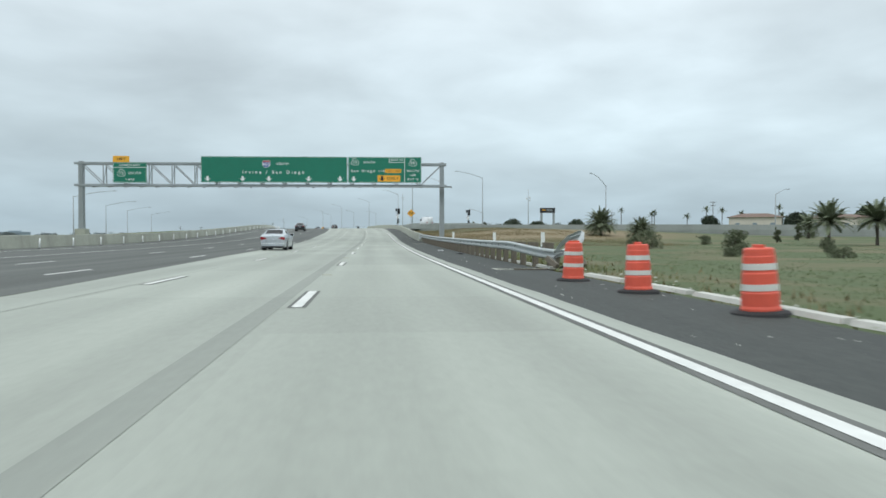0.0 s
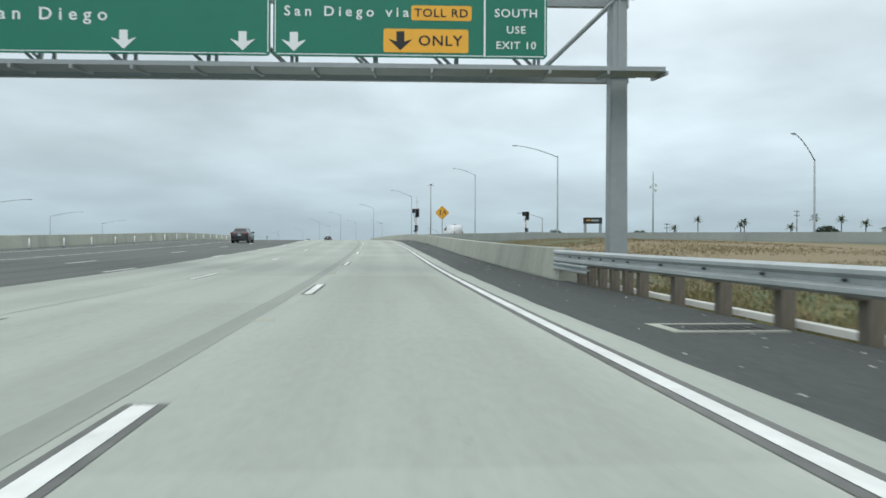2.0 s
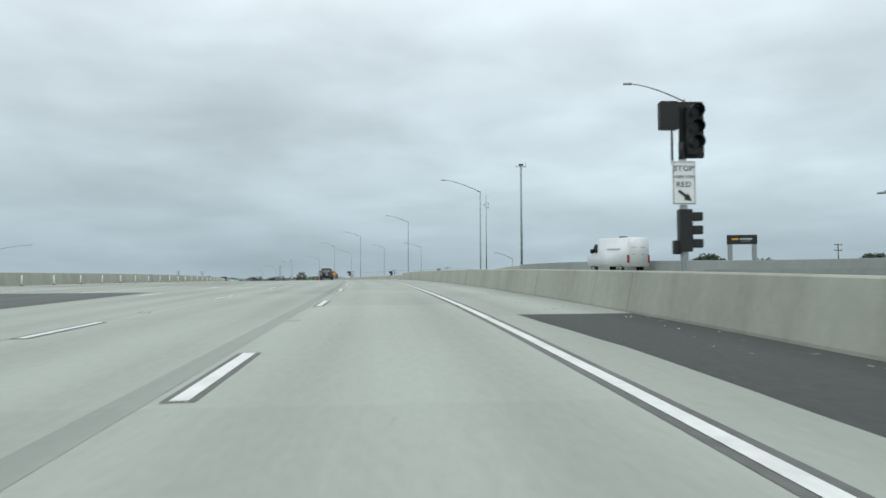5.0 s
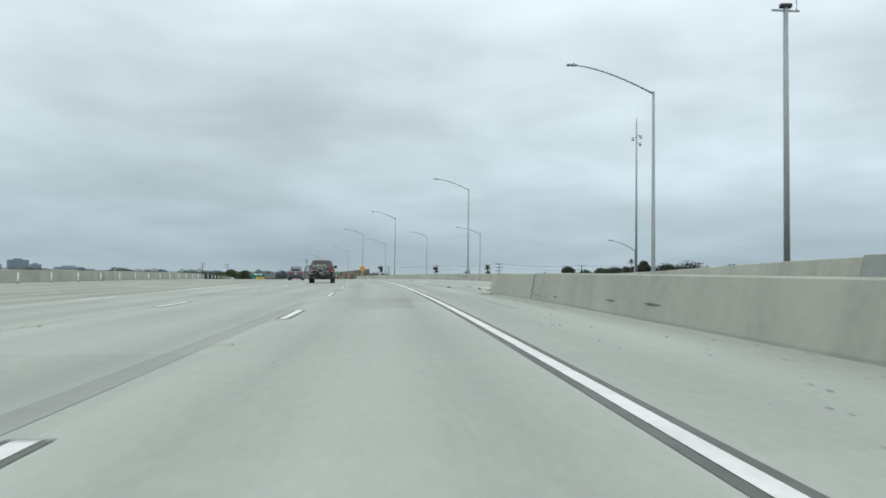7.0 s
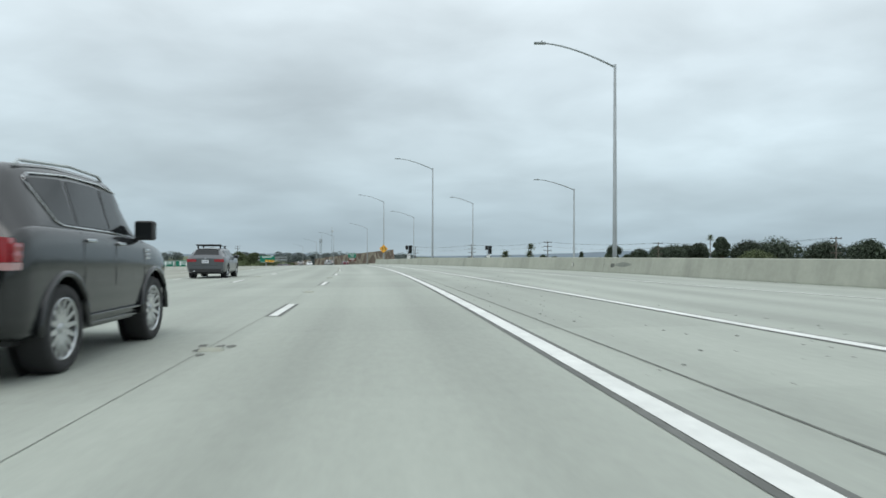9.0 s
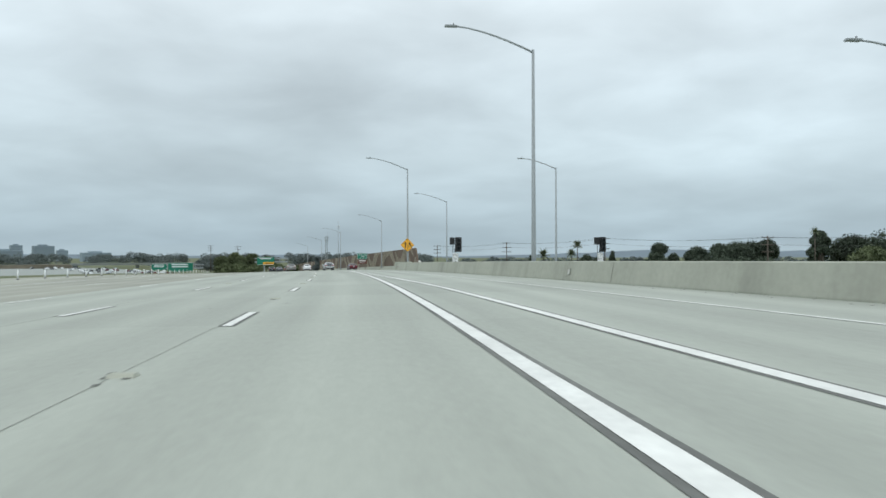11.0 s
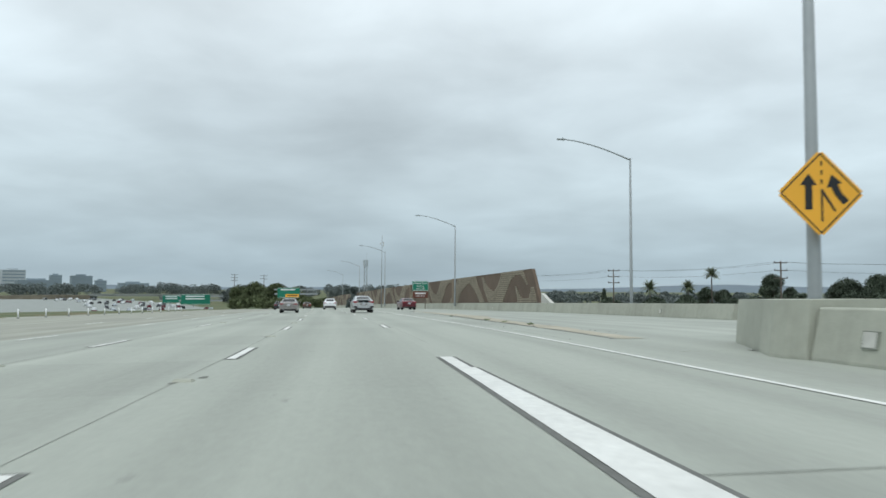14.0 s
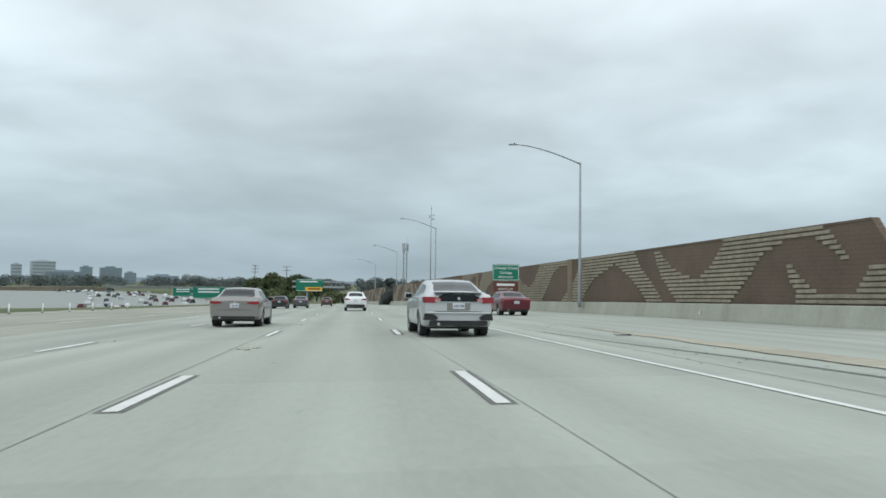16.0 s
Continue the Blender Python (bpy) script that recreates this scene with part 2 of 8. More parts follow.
_r.color_ramp.elements[0].position, _r.color_ramp.elements[0].color = 0.46, (0.070, 0.098, 0.036, 1)
_r.color_ramp.elements[1].position, _r.color_ramp.elements[1].color = 0.67, (0.160, 0.130, 0.074, 1)
_d, _w, _m = _t.nodes.new("ShaderNodeVectorMath"), _t.nodes.new("ShaderNodeMapRange"), _t.nodes.new("ShaderNodeMix")
_d.operation, _d.inputs[1].default_value = "DISTANCE", (27, 104, 0)
_t.links.new(_tc.outputs["Object"], _d.inputs[0])
_w.inputs["From Min"].default_value, _w.inputs["From Max"].default_value = 29, 14
_t.links.new(_d.outputs["Value"], _w.inputs[0])
_m.data_type = "RGBA"
_m.inputs[7].default_value = (0.20, 0.158, 0.088, 1)
_t.links.new(_w.outputs[0], _m.inputs[0])
_t.links.new(_r.outputs[0], _m.inputs[6])
_t.links.new(_m.outputs[2], _t.nodes["Principled BSDF"].inputs["Base Color"])
M_GRASS = shader("grass_blades", (0.088, 0.118, 0.046), 0.8, grain=(0.5, 0.4), stain=(0.13, 0.5), spec=0.15)
M_WEED = shader("yellow_green_weeds", (0.15, 0.155, 0.055), 0.8, grain=(1.5, 0.35), stain=(0.2, 0.3))
# paler and bluer than the near leaves: distance haze put into the colour
M_HAZE_LEAF = shader("distant_foliage", (0.130, 0.154, 0.148), 0.8, grain=(0.3, 0.3), stain=(0.03, 0.25), spec=0.15)
M_DRY = shader("dry_grass_blades", (0.20, 0.165, 0.09), 0.85, grain=(0.5, 0.3), stain=(0.08, 0.3), spec=0.15)
M_LEAF = shader("tree_leaves", (0.074, 0.095, 0.068), 0.75, grain=(0.8, 0.35), stain=(0.1, 0.3), spread=0.2, spec=0.15)
M_OLIVE = shader("olive_leaves", (0.115, 0.14, 0.072), 0.75, grain=(0.8, 0.3), stain=(0.1, 0.3), spread=0.2, spec=0.15)
M_SHRUB = shader("shrub_leaves", (0.125, 0.145, 0.09), 0.8, grain=(1.5, 0.3), stain=(0.3, 0.2), spec=0.15)
M_PALM = shader("palm_fronds", (0.135, 0.16, 0.10), 0.7, grain=(1.0, 0.3), spread=0.2, spec=0.15)
M_BARK = shader("bark", (0.10, 0.085, 0.07), 0.95, grain=(6.0, 0.3), bump=0.5)
M_WALL = shader("brown_block_wall", (0.130, 0.096, 0.071), 0.92, grain=(9.0, 0.16), stain=(0.35, 0.2), bump=0.35, bump_scale=20)
_t = M_WALL.node_tree
_b, _tc = _t.nodes["Principled BSDF"], _t.nodes.new("ShaderNodeTexCoord")
_wv, _mr, _vm = _t.nodes.new("ShaderNodeTexWave"), _t.nodes.new("ShaderNodeMapRange"), _t.nodes.new("ShaderNodeVectorMath")
_wv.bands_direction = "Z"
_wv.inputs["Scale"].default_value, _wv.inputs["Distortion"].default_value = 1.57, 0.3
_t.links.new(_tc.outputs["Object"], _wv.inputs["Vector"])
_mr.inputs["From Max"].default_value, _mr.inputs["To Min"].default_value, _mr.inputs["To Max"].default_value = 0.35, 0.90, 1.0
_t.links.new(_wv.outputs["Fac"], _mr.inputs[0])
_vm.operation = "SCALE"
_t.links.new(_b.inputs["Base Color"].links[0].from_socket, _vm.inputs[0])
_t.links.new(_mr.outputs[0], _vm.inputs["Scale"])
_t.links.new(_vm.outputs[0], _b.inputs["Base Color"])
M_WALL_TAN = shader("tan_split_block", (0.300, 0.268, 0.205), 0.92, grain=(3.2, 0.30), stain=(0.6, 0.18), bump=0.5, bump_scale=20)
M_WALL_PIER = shader("tan_pier_block", (0.21, 0.165, 0.115), 0.92, grain=(6.0, 0.18), stain=(0.6, 0.15))
M_TAN_DIRT = shader("tan_dirt", (0.36, 0.335, 0.265), 0.95, grain=(3.0, 0.15), stain=(0.4, 0.2))
M_STUCCO = shader("cream_stucco", (0.62, 0.58, 0.50), 0.9, stain=(0.3, 0.08), spread=0.1)
M_TILE = shader("terracotta_tiles", (0.17, 0.115, 0.09), 0.85, grain=(3.0, 0.15))
# far office walls: blue-grey distance haze mixed into the base colour
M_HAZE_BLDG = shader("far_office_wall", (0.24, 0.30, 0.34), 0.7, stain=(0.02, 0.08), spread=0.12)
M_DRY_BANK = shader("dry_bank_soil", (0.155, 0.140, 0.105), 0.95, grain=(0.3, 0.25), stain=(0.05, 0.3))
# pale wall and window tones hold the same haze in their colour
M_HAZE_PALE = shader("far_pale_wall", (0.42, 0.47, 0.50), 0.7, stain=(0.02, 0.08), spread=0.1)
M_HAZE_WINDOW = shader("far_window_band", (0.21, 0.265, 0.305), 0.3)
# the hills' blue-grey is aerial haze painted into their colour
M_HAZE_HILL = shader("far_hills", (0.13, 0.17, 0.20), 0.95, stain=(0.004, 0.12))
M_GLASS = shader("tinted_glass", (0.010, 0.012, 0.013), 0.08, spec=0.35)
M_CHROME = shader("chrome", (0.62, 0.63, 0.64), 0.15, metal=1.0)
M_ALLOY = shader("alloy_rim", (0.58, 0.59, 0.60), 0.24, metal=0.9)
M_TAIL = shader("tail_lamp_red", (0.27, 0.016, 0.022), 0.15, coat=0.6)
M_TAIL_CLEAR = shader("tail_lamp_clear", (0.42, 0.25, 0.25), 0.12, coat=0.6)
M_PLATE = shader("number_plate", (0.62, 0.64, 0.66), 0.4)
M_PLATE_BAR = shader("plate_marks", (0.10, 0.12, 0.22), 0.5)
M_TRIM = shader("black_plastic", (0.018, 0.018, 0.019), 0.55)


# ---- road alignment ----
XK = [-14.04, -10.02, -6.01, -1.72, 2.29, 5.25, 6.83, 7.03, 5.84, 3.27, -0.82, -6.46, -13.70, -21.4, -29.6, -38.8, -49.0]
ZK = [-0.86, -0.78, -0.69, -0.28, 0.81, 1.99, 2.6, 2.84, 2.9, 2.82, 2.54, 2.05, 1.3, 0.43, -0.53, -1.57, -2.69]


def spline(v, y, first=-40.0, step=40.0):
    """A smooth curve through even stations, carried on straight past its ends."""
    n = len(v)
    t = (y - first) / step
    if t <= 0:
        return v[0] + t * (v[1] - v[0])
    if t >= n - 1:
        return v[-1] + (t - n + 1) * (v[-1] - v[-2])
    i = int(t)
    f = t - i
    g = lambda k: 2 * v[0] - v[1] if k < 0 else 2 * v[-1] - v[-2] if k > n - 1 else v[k]
    a, b, c, d = g(i - 1), g(i), g(i + 1), g(i + 2)
    return b + 0.5 * f * (c - a + f * (2 * a - 5 * b + 4 * c - d + f * (3 * (b - c) + d - a)))


def ease(v, a, b):
    f = min(1.0, max(0.0, (v - a) / (b - a)))
    return f * f * (3 - 2 * f)


def steps(table):
    """A function that runs in straight pieces through (station, value) pairs."""
    ys, vs = zip(*table)
    return lambda y: float(np.interp(y, ys, vs))


def heading(y):
    return (spline(XK, y + 1) - spline(XK, y - 1)) / 2


def rise(y, u):
    """The height of the paved surface at station y, u metres to the right of the lane line."""
    e = -0.005 + 0.021 * min(y, 480) / 400
    bank = (0.42 + 0.38 * ease(y, 186, 228)) * ease(u, 11, 21) * ease(y, 135, 165) * (1 - ease(y, 232, 262))
    return spline(ZK, y) + e * max(u, -12) + 0.5 * e * min(0, u + 12) - 0.024 * max(0, u - 9) * ease(y, 392, 425) + bank


def at(y, u, h=0.0):
    s = heading(y)
    n = math.sqrt(1 + s * s)
    return Vector((spline(XK, y) + u / n, y - s * u / n, rise(y, u) + h))


def turn(y):
    """The road's heading as degrees about z."""
    return -math.degrees(math.atan(heading(y)))


# ---- building helpers ----
def finish(bm, name, material, smooth=False):
    me = bpy.data.meshes.new(name)
    bmesh.ops.recalc_face_normals(bm, faces=bm.faces)
    bm.to_mesh(me)
    bm.free()
    for m in material if isinstance(material, (list, tuple)) else (material,):
        me.materials.append(m)
    if smooth:
        me.shade_smooth()
    return me


def part(name, bm, material, parent=None, label="", smooth=False, m=None):
    ob = new(name, finish(bm, name, material, smooth))
    if parent is not None:
        ob.parent = parent
    if m is not None:
        ob.matrix_basis = m
    if label:
        tagged(ob, label)
    return ob


def thing(name, m, label, category, group="", kind=""):
    ob = new(name)
    ob.matrix_basis = m
    return tagged(ob, label, category, group, kind)


def box(bm, x0, x1, y0, y1, z0, z1, bevel=0.0, mat=0):
    vs = [bm.verts.new((x, y, z)) for x in (x0, x1) for y in (y0, y1) for z in (z0, z1)]
    fs = [bm.faces.new([vs[i] for i in f]) for f in ((0, 1, 3, 2), (4, 6, 7, 5), (0, 4, 5, 1), (2, 3, 7, 6), (0, 2, 6, 4), (1, 5, 7, 3))]
    for f in fs:
        f.material_index = mat
    if bevel:
        es = {e for f in fs for e in f.edges}
        bmesh.ops.bevel(bm, geom=list(es), offset=bevel, segments=2, affect="EDGES", profile=0.5)
    return vs


def boxed(*a, **k):
    bm = bmesh.new()
    box(bm, *a, **k)
    return bm


def tube(bm, path, radii, n=8, cap=True, mat=0):
    """A round bar along a path, with a radius at each point."""
    rings = []
    pts = [Vector(p) for p in path]
    for i, p in enumerate(pts):
        d = (pts[min(i + 1, len(pts) - 1)] - pts[max(i - 1, 0)]).normalized()
        a = d.orthogonal().normalized() if abs(d.z) > 0.9 else d.cross(Vector((0, 0, 1))).normalized()
        b = d.cross(a).normalized()
        r = radii[i] if isinstance(radii, (list, tuple)) else radii
        rings.append([bm.verts.new(p + r * (math.cos(k * math.tau / n) * a + math.sin(k * math.tau / n) * b)) for k in range(n)])
    for r0, r1 in zip(rings, rings[1:]):
        for k in range(n):
            f = bm.faces.new((r0[k], r0[(k + 1) % n], r1[(k + 1) % n], r1[k]))
            f.material_index = mat
    if cap:
        for r in (rings[0], rings[-1]):
            bm.faces.new(r).material_index = mat
    return rings


def tubed(path, radii, n=8):
    bm = bmesh.new()
    tube(bm, path, radii, n)
    return bm


def plate(bm, outline, y0, y1):
    """A flat plate in the xz plane with a thickness in y."""
    a = [bm.verts.new((x, y0, z)) for x, z in outline]
    b = [bm.verts.new((x, y1, z)) for x, z in outline]
    bm.faces.new(a)
    bm.faces.new(list(reversed(b)))
    n = len(a)
    for i in range(n):
        bm.faces.new((a[i], a[(i + 1) % n], b[(i + 1) % n], b[i]))


def plated(outline, y0, y1):
    bm = bmesh.new()
    plate(bm, outline, y0, y1)
    return bm


def round_rect(x0, x1, z0, z1, r, n=4):
    out = []
    for cx, cz, a0 in ((x1 - r, z1 - r, 0), (x0 + r, z1 - r, 90), (x0 + r, z0 + r, 180), (x1 - r, z0 + r, 270)):
        for k in range(n + 1):
            a = radians(a0 + 90 * k / n)
            out.append((cx + r * math.cos(a), cz + r * math.sin(a)))
    return out


def lettering(name, words, size, m, parent, material=None, depth=0.006, wide=1.12):
    """Raised lettering in the built-in font, centred at the pose m (its x to the right, its y up)."""
    cu = bpy.data.curves.new(name, "FONT")
    cu.body, cu.size, cu.align_x, cu.align_y, cu.extrude = words, size, "CENTER", "CENTER", depth
    cu.offset = size * 0.012
    cu.space_character = wide
    cu.resolution_u = 3
    cu.materials.append(material or M_WHITE)
    ob = new(name, cu)
    ob.parent, ob.matrix_basis = parent, m
    return ob


def stations(y0, y1, step):
    n = max(1, round((y1 - y0) / step))
    return [y0 + (y1 - y0) * k / n for k in range(n + 1)]


def sheet(name, left, right, y0, y1, material, step=4.0, across=4, h=0.0, label="", category="road", under=0.0):
    """A paved strip between two offsets from the lane line (numbers or functions of the station)."""
    bm = bmesh.new()
    lf = left if callable(left) else lambda y: left
    rf = right if callable(right) else lambda y: right
    rows = []
    for y in stations(y0, y1, step):
        a, b = lf(y), rf(y)
        rows.append([bm.verts.new(at(y, a + (b - a) * k / across, h)) for k in range(across + 1)])
    for r0, r1 in zip(rows, rows[1:]):
        for k in range(across):
            bm.faces.new((r0[k], r0[k + 1], r1[k + 1], r1[k]))
    # metres across and along, for the paving's wear
    layer = bm.loops.layers.uv.new("lane")
    spot = {}
    for y, row in zip(stations(y0, y1, step), rows):
        a, b = lf(y), rf(y)
        for k, v in enumerate(row):
            spot[v] = (a + (b - a) * k / across, y)
    for f in bm.faces:
        for loop in f.loops:
            loop[layer].uv = spot[loop.vert]
    ob = part(name, bm, material)
    return tagged(ob, label, category, kind="structure") if label else ob


def sweep(bm, profile, place, ys, closed=True, mat=0, caps=True):
    """Carries a cross-section, (across, up) pairs, along place(station, across, up)."""
    rings = [[bm.verts.new(place(y, a, b)) for a, b in profile] for y in ys]
    n = len(profile)
    for r0, r1 in zip(rings, rings[1:]):
        for k in range(n if closed else n - 1):
            bm.faces.new((r0[k], r0[(k + 1) % n], r1[(k + 1) % n], r1[k])).material_index = mat
    if closed and caps:
        bm.faces.new(rings[0]).material_index = mat
        bm.faces.new(list(reversed(rings[-1]))).material_index = mat
    return rings


# ---- ground: one sheet to the horizon ----
def ground_height(x, y):
    s = min(max(y, -60), 700)
    u = x - spline(XK, s)
    road = spline(ZK, s) - 0.35
    right = road + 0.2 + 0.9 * ease(u, 12, 26) * ease(y, 60, 130) * (1 - ease(u, 40, 80))
    right = right + (-5.0 - right) * max(ease(y, 180, 240) * ease(u, 26, 45), ease(y, 395, 440) * ease(u, 25, 40))
    left = road + (-3.0 - road) * ease(-u, 30, 120)
    left = left + (-7.0 - left) * ease(y, 330, 430) * ease(-u, 27 + 20 * (1 - ease(y, 440, 520)), 60 + 14 * (1 - ease(y, 440, 520)))
    if y > 145 and 6.5 < u < 28:
        right = min(right, road - 0.9 * ease(y, 145, 165))
    if u > 6.5:
        z = right if u > 8 else road + (right - road) * (u - 6.5) / 1.5
    elif u < -25:
        z = left
    else:
        z = road - 0.4
    far = ease(math.hypot(x, y - 200), 500, 1100)
    return z + (-6.0 - z) * far


def build_ground():
    def axis(fine, lo, hi, step):
        out = list(np.arange(lo, hi + 0.1, step))
        g = step
        a = hi
        while a < fine:
            g *= 1.35
            a += g
            out.append(a)
        g, a = step, lo
        while a > -fine:
            g *= 1.35
            a -= g
            out.insert(0, a)
        return out
    xs, ys = axis(4600, -110, 130, 2.5), axis(4600, -60, 640, 5.0)
    bm = bmesh.new()
    rows = [[bm.verts.new((x, y, ground_height(x, y) + 0.05 * noise.noise((x * 0.2, y * 0.2, 0)))) for x in xs] for y in ys]
    for r0, r1 in zip(rows, rows[1:]):
        for k in range(len(xs) - 1):
            bm.faces.new((r0[k], r0[k + 1], r1[k + 1], r1[k]))
    tagged(part("ground", bm, M_GRASS_GROUND, smooth=True), "patchy dry and green grass ground beside the freeway", "ground", kind="structure")


build_ground()

# ---- paving ----
ASPHALT_LEFT = steps([(-60, -4.6), (10, -5.0), (33, -6.1), (100, -7.2), (125, -7.3), (200, -8.2)])
B1_FOOT = steps([(-60, 6.3), (82, 6.3), (104, 6.25), (122, 6.55), (146, 6.85), (169, 6.9), (234, 7.0), (238, 6.9), (241.3, 6.75)])
B2_STATIONS = [(150, 25.6), (180, 25.2), (205, 23.8), (230, 20.8), (254, 18.3), (283, 15.9), (303, 14.9), (324, 12.7), (340, 11.5), (353, 10.8), (363, 10.2), (380, 9.6), (400, 9.2)]
B3_STATIONS = [(380, 26.2), (400, 25.0), (420, 23.9), (440, 23.1), (457, 22.0), (485, 20.1), (500, 18.9), (540, 16.2), (620, 13.6), (760, 13.0)]
_b2, _b3 = steps(B2_STATIONS), steps(B3_STATIONS)
B2_FOOT = lambda y: sum(_b2(y + d) for d in (-10, -5, 0, 5, 10)) / 5
B3_FOOT = lambda y: sum(_b3(y + d) for d in (-8, -4, 0, 4, 8)) / 5
LEFT_EDGE = -24.2

_edge = steps([(-80, 4.15), (118, 4.2), (148, 4.6), (163, 4.65), (168.6, 4.4)])
SHOULDER_EDGE = lambda y: _edge(y) + 0.05 * noise.noise((y * 0.45, 1.7, 0)) + 0.025 * noise.noise((y * 1.9, 4.2, 0))
sheet("road", ASPHALT_LEFT, SHOULDER_EDGE, -80, 168.6, M_CONCRETE, step=1.0, across=5, label="pale grooved concrete freeway lanes, lightly stained", category="road")
sheet("road_asphalt", LEFT_EDGE, ASPHALT_LEFT, -80, 186, M_OLD_ASPHALT, across=6, label="dark worn asphalt freeway lanes", category="road")
sheet("shoulder_asphalt", SHOULDER_EDGE, lambda y: B1_FOOT(y) + 0.25, -80, 168.6, M_ASPHALT, step=1.0, across=2, label="dark asphalt hard shoulder with grit", category="road")
sheet("road_bridge_left", LEFT_EDGE, ASPHALT_LEFT, 186, 200, M_CONCRETE, across=5, label="pale concrete lanes on the bridge", category="road")
sheet("road_bridge_approach", ASPHALT_LEFT, lambda y: B1_FOOT(y) + 0.25, 168.6, 200, M_CONCRETE, across=6, label="pale concrete lanes on the bridge", category="road")
sheet("road_bridge_median", LEFT_EDGE, -7.6, 200, 241.3, M_CONCRETE_OLD, across=5, label="older brownish concrete lanes on the bridge", category="road")
sheet("road_merge_median", LEFT_EDGE, -7.6, 241.3, 400, M_CONCRETE_OLD, across=5, label="older brownish concrete lanes beside the median", category="road")
sheet("road_descent_median", LEFT_EDGE, -7.6, 400, 780, M_CONCRETE_OLD, across=5, label="older brownish concrete lanes running downhill", category="road")
sheet("road_bridge", -7.6, lambda y: B1_FOOT(y) + 0.25, 200, 241.3, M_CONCRETE, across=8, label="pale concrete lanes on the bridge", category="road")
sheet("road_merge", -7.6, lambda y: B2_FOOT(y) + 0.25, 241.3, 400, M_CONCRETE, across=10, label="pale concrete lanes with the merging ramp", category="road")
sheet("road_express", steps([(346, -46), (440, -46), (520, -26)]), LEFT_EDGE, 346, 520, M_CONCRETE_OLD, across=5, label="pale concrete express lanes past the median", category="road")
sheet("road_descent", -7.6, lambda y: B3_FOOT(y) + 0.25, 400, 780, M_CONCRETE, across=12, label="pale concrete lanes running downhill", category="road")
sheet("ramp", lambda y: B1_FOOT(y) + 0.5, lambda y: B2_FOOT(y) + 0.25, 160, 241.3, M_CONCRETE, across=5, label="pale concrete on-ramp behind the barrier", category="road")
sheet("ramp_second", lambda y: B2_FOOT(y) + 0.5, lambda y: B3_FOOT(y) + 0.25, 330, 400, M_CONCRETE, across=5, label="pale concrete second on-ramp", category="road")
DIRT_NEAR, DIRT_FAR = steps([(404, 8.7), (420, 8.9), (432, 9.4), (449, 9.5), (456, 9.7)]), steps([(404, 9.3), (420, 9.9), (432, 11.2), (443, 10.7), (449, 10.3), (456, 9.8)])
sheet("dirt_strip", lambda y: DIRT_NEAR(y) + 0.16 * noise.noise((y * 0.5, 0, 3)) + 0.08 * noise.noise((y * 2.3, 0, 5)), lambda y: DIRT_FAR(y) + 0.3 * noise.noise((y * 0.22, 7, 0)) + 0.12 * noise.noise((y * 1.7, 0, 9)), 404, 456, M_TAN_DIRT, step=0.5, across=2, h=0.006, label="tan dirt gathered between the lanes", category="dirt strip")

# ---- road markings ----
DASH_INDEX = [(-6, -80), (0, 7.3), (2, 36.6), (5, 74.8), (7, 103.6), (11, 159.5), (12, 172.5), (17, 237.1), (18, 250.8), (20, 275.7), (27, 366.1), (30, 400.6), (33, 439.3), (54, 710)]
DASHES = [float(np.interp(k, *zip(*DASH_INDEX))) for k in range(-4, 53)]


def stripe(bm, uf, y0, y1, w, h, mat, step=3.0):
    uf = uf if callable(uf) else (lambda v: lambda y: v)(uf)
    rows = [[bm.verts.new(at(y, uf(y) + d, h)) for d in (-w / 2, w / 2)] for y in stations(y0, y1, step)]
    for r0, r1 in zip(rows, rows[1:]):
        bm.faces.new((r0[0], r0[1], r1[1], r1[0])).material_index = mat


def dash_line(u, first, last, shift=0.0, contrast=True):
    side, ahead = u, shift
    for y in DASHES:
        y += ahead(y) if callable(ahead) else ahead
        u = side(y) if callable(side) else side
        if not first <= y <= last:
            continue
        bm = bmesh.new()
        near = abs(u) < 4 or u > 0
        if contrast:
            stripe(bm, u, y - 0.05, y + 3.05, 0.27 if near else 0.22, 0.005, 1)
        stripe(bm, u, y, y + 3.0, 0.15, 0.009, 0)
        tagged(part("lane_dash", bm, [M_PAINT, M_BLACK_PAINT]), "white lane dash with black contrast edges", "lane marking", group="lane dashes", kind="structure")


def edge_line(name, uf, y0, y1, w, label, contrast=0.16, step=4.0):
    bm = bmesh.new()
    if contrast:
        stripe(bm, uf, y0, y1, w + contrast, 0.005, 1, step)
    stripe(bm, uf, y0, y1, w, 0.009, 0, step)
    tagged(part(name, bm, [M_PAINT, M_BLACK_PAINT]), label, "lane marking", kind="structure")


dash_line(steps([(-80, 0.03), (430, 0.0), (442, -0.07), (453, -0.30), (640, -0.30)]), -40, 640)
dash_line(steps([(-80, -3.55), (160, -3.64), (366, -3.72), (448, -4.05), (640, -4.05)]), -40, 640, steps([(0, 5.3), (30, 4.2), (40, 3.7), (62, 5.3), (165, 5.2), (366, 2.7), (400, 4.5), (440, 8.0)]))
dash_line(-7.2, -40, 640, 8.8, contrast=False)
dash_line(-11.1, -40, 640, 1.0, contrast=False)
dash_line(steps([(406, 3.72), (439, 3.56), (453, 3.30), (640, 3.3)]), 406, 640)
R1 = steps([(-80, 3.66), (60, 3.66), (88, 3.56), (106, 3.53), (135, 3.60), (165, 3.66), (360, 3.64), (382, 3.70), (390, 3.78), (400, 3.80)])
R2 = steps([(244, 8.6), (254, 8.2), (272, 7.1), (282, 6.75), (325, 5.5), (342, 5.2), (358, 4.55), (372, 4.24), (382, 4.13), (390, 4.0), (398, 3.86)])
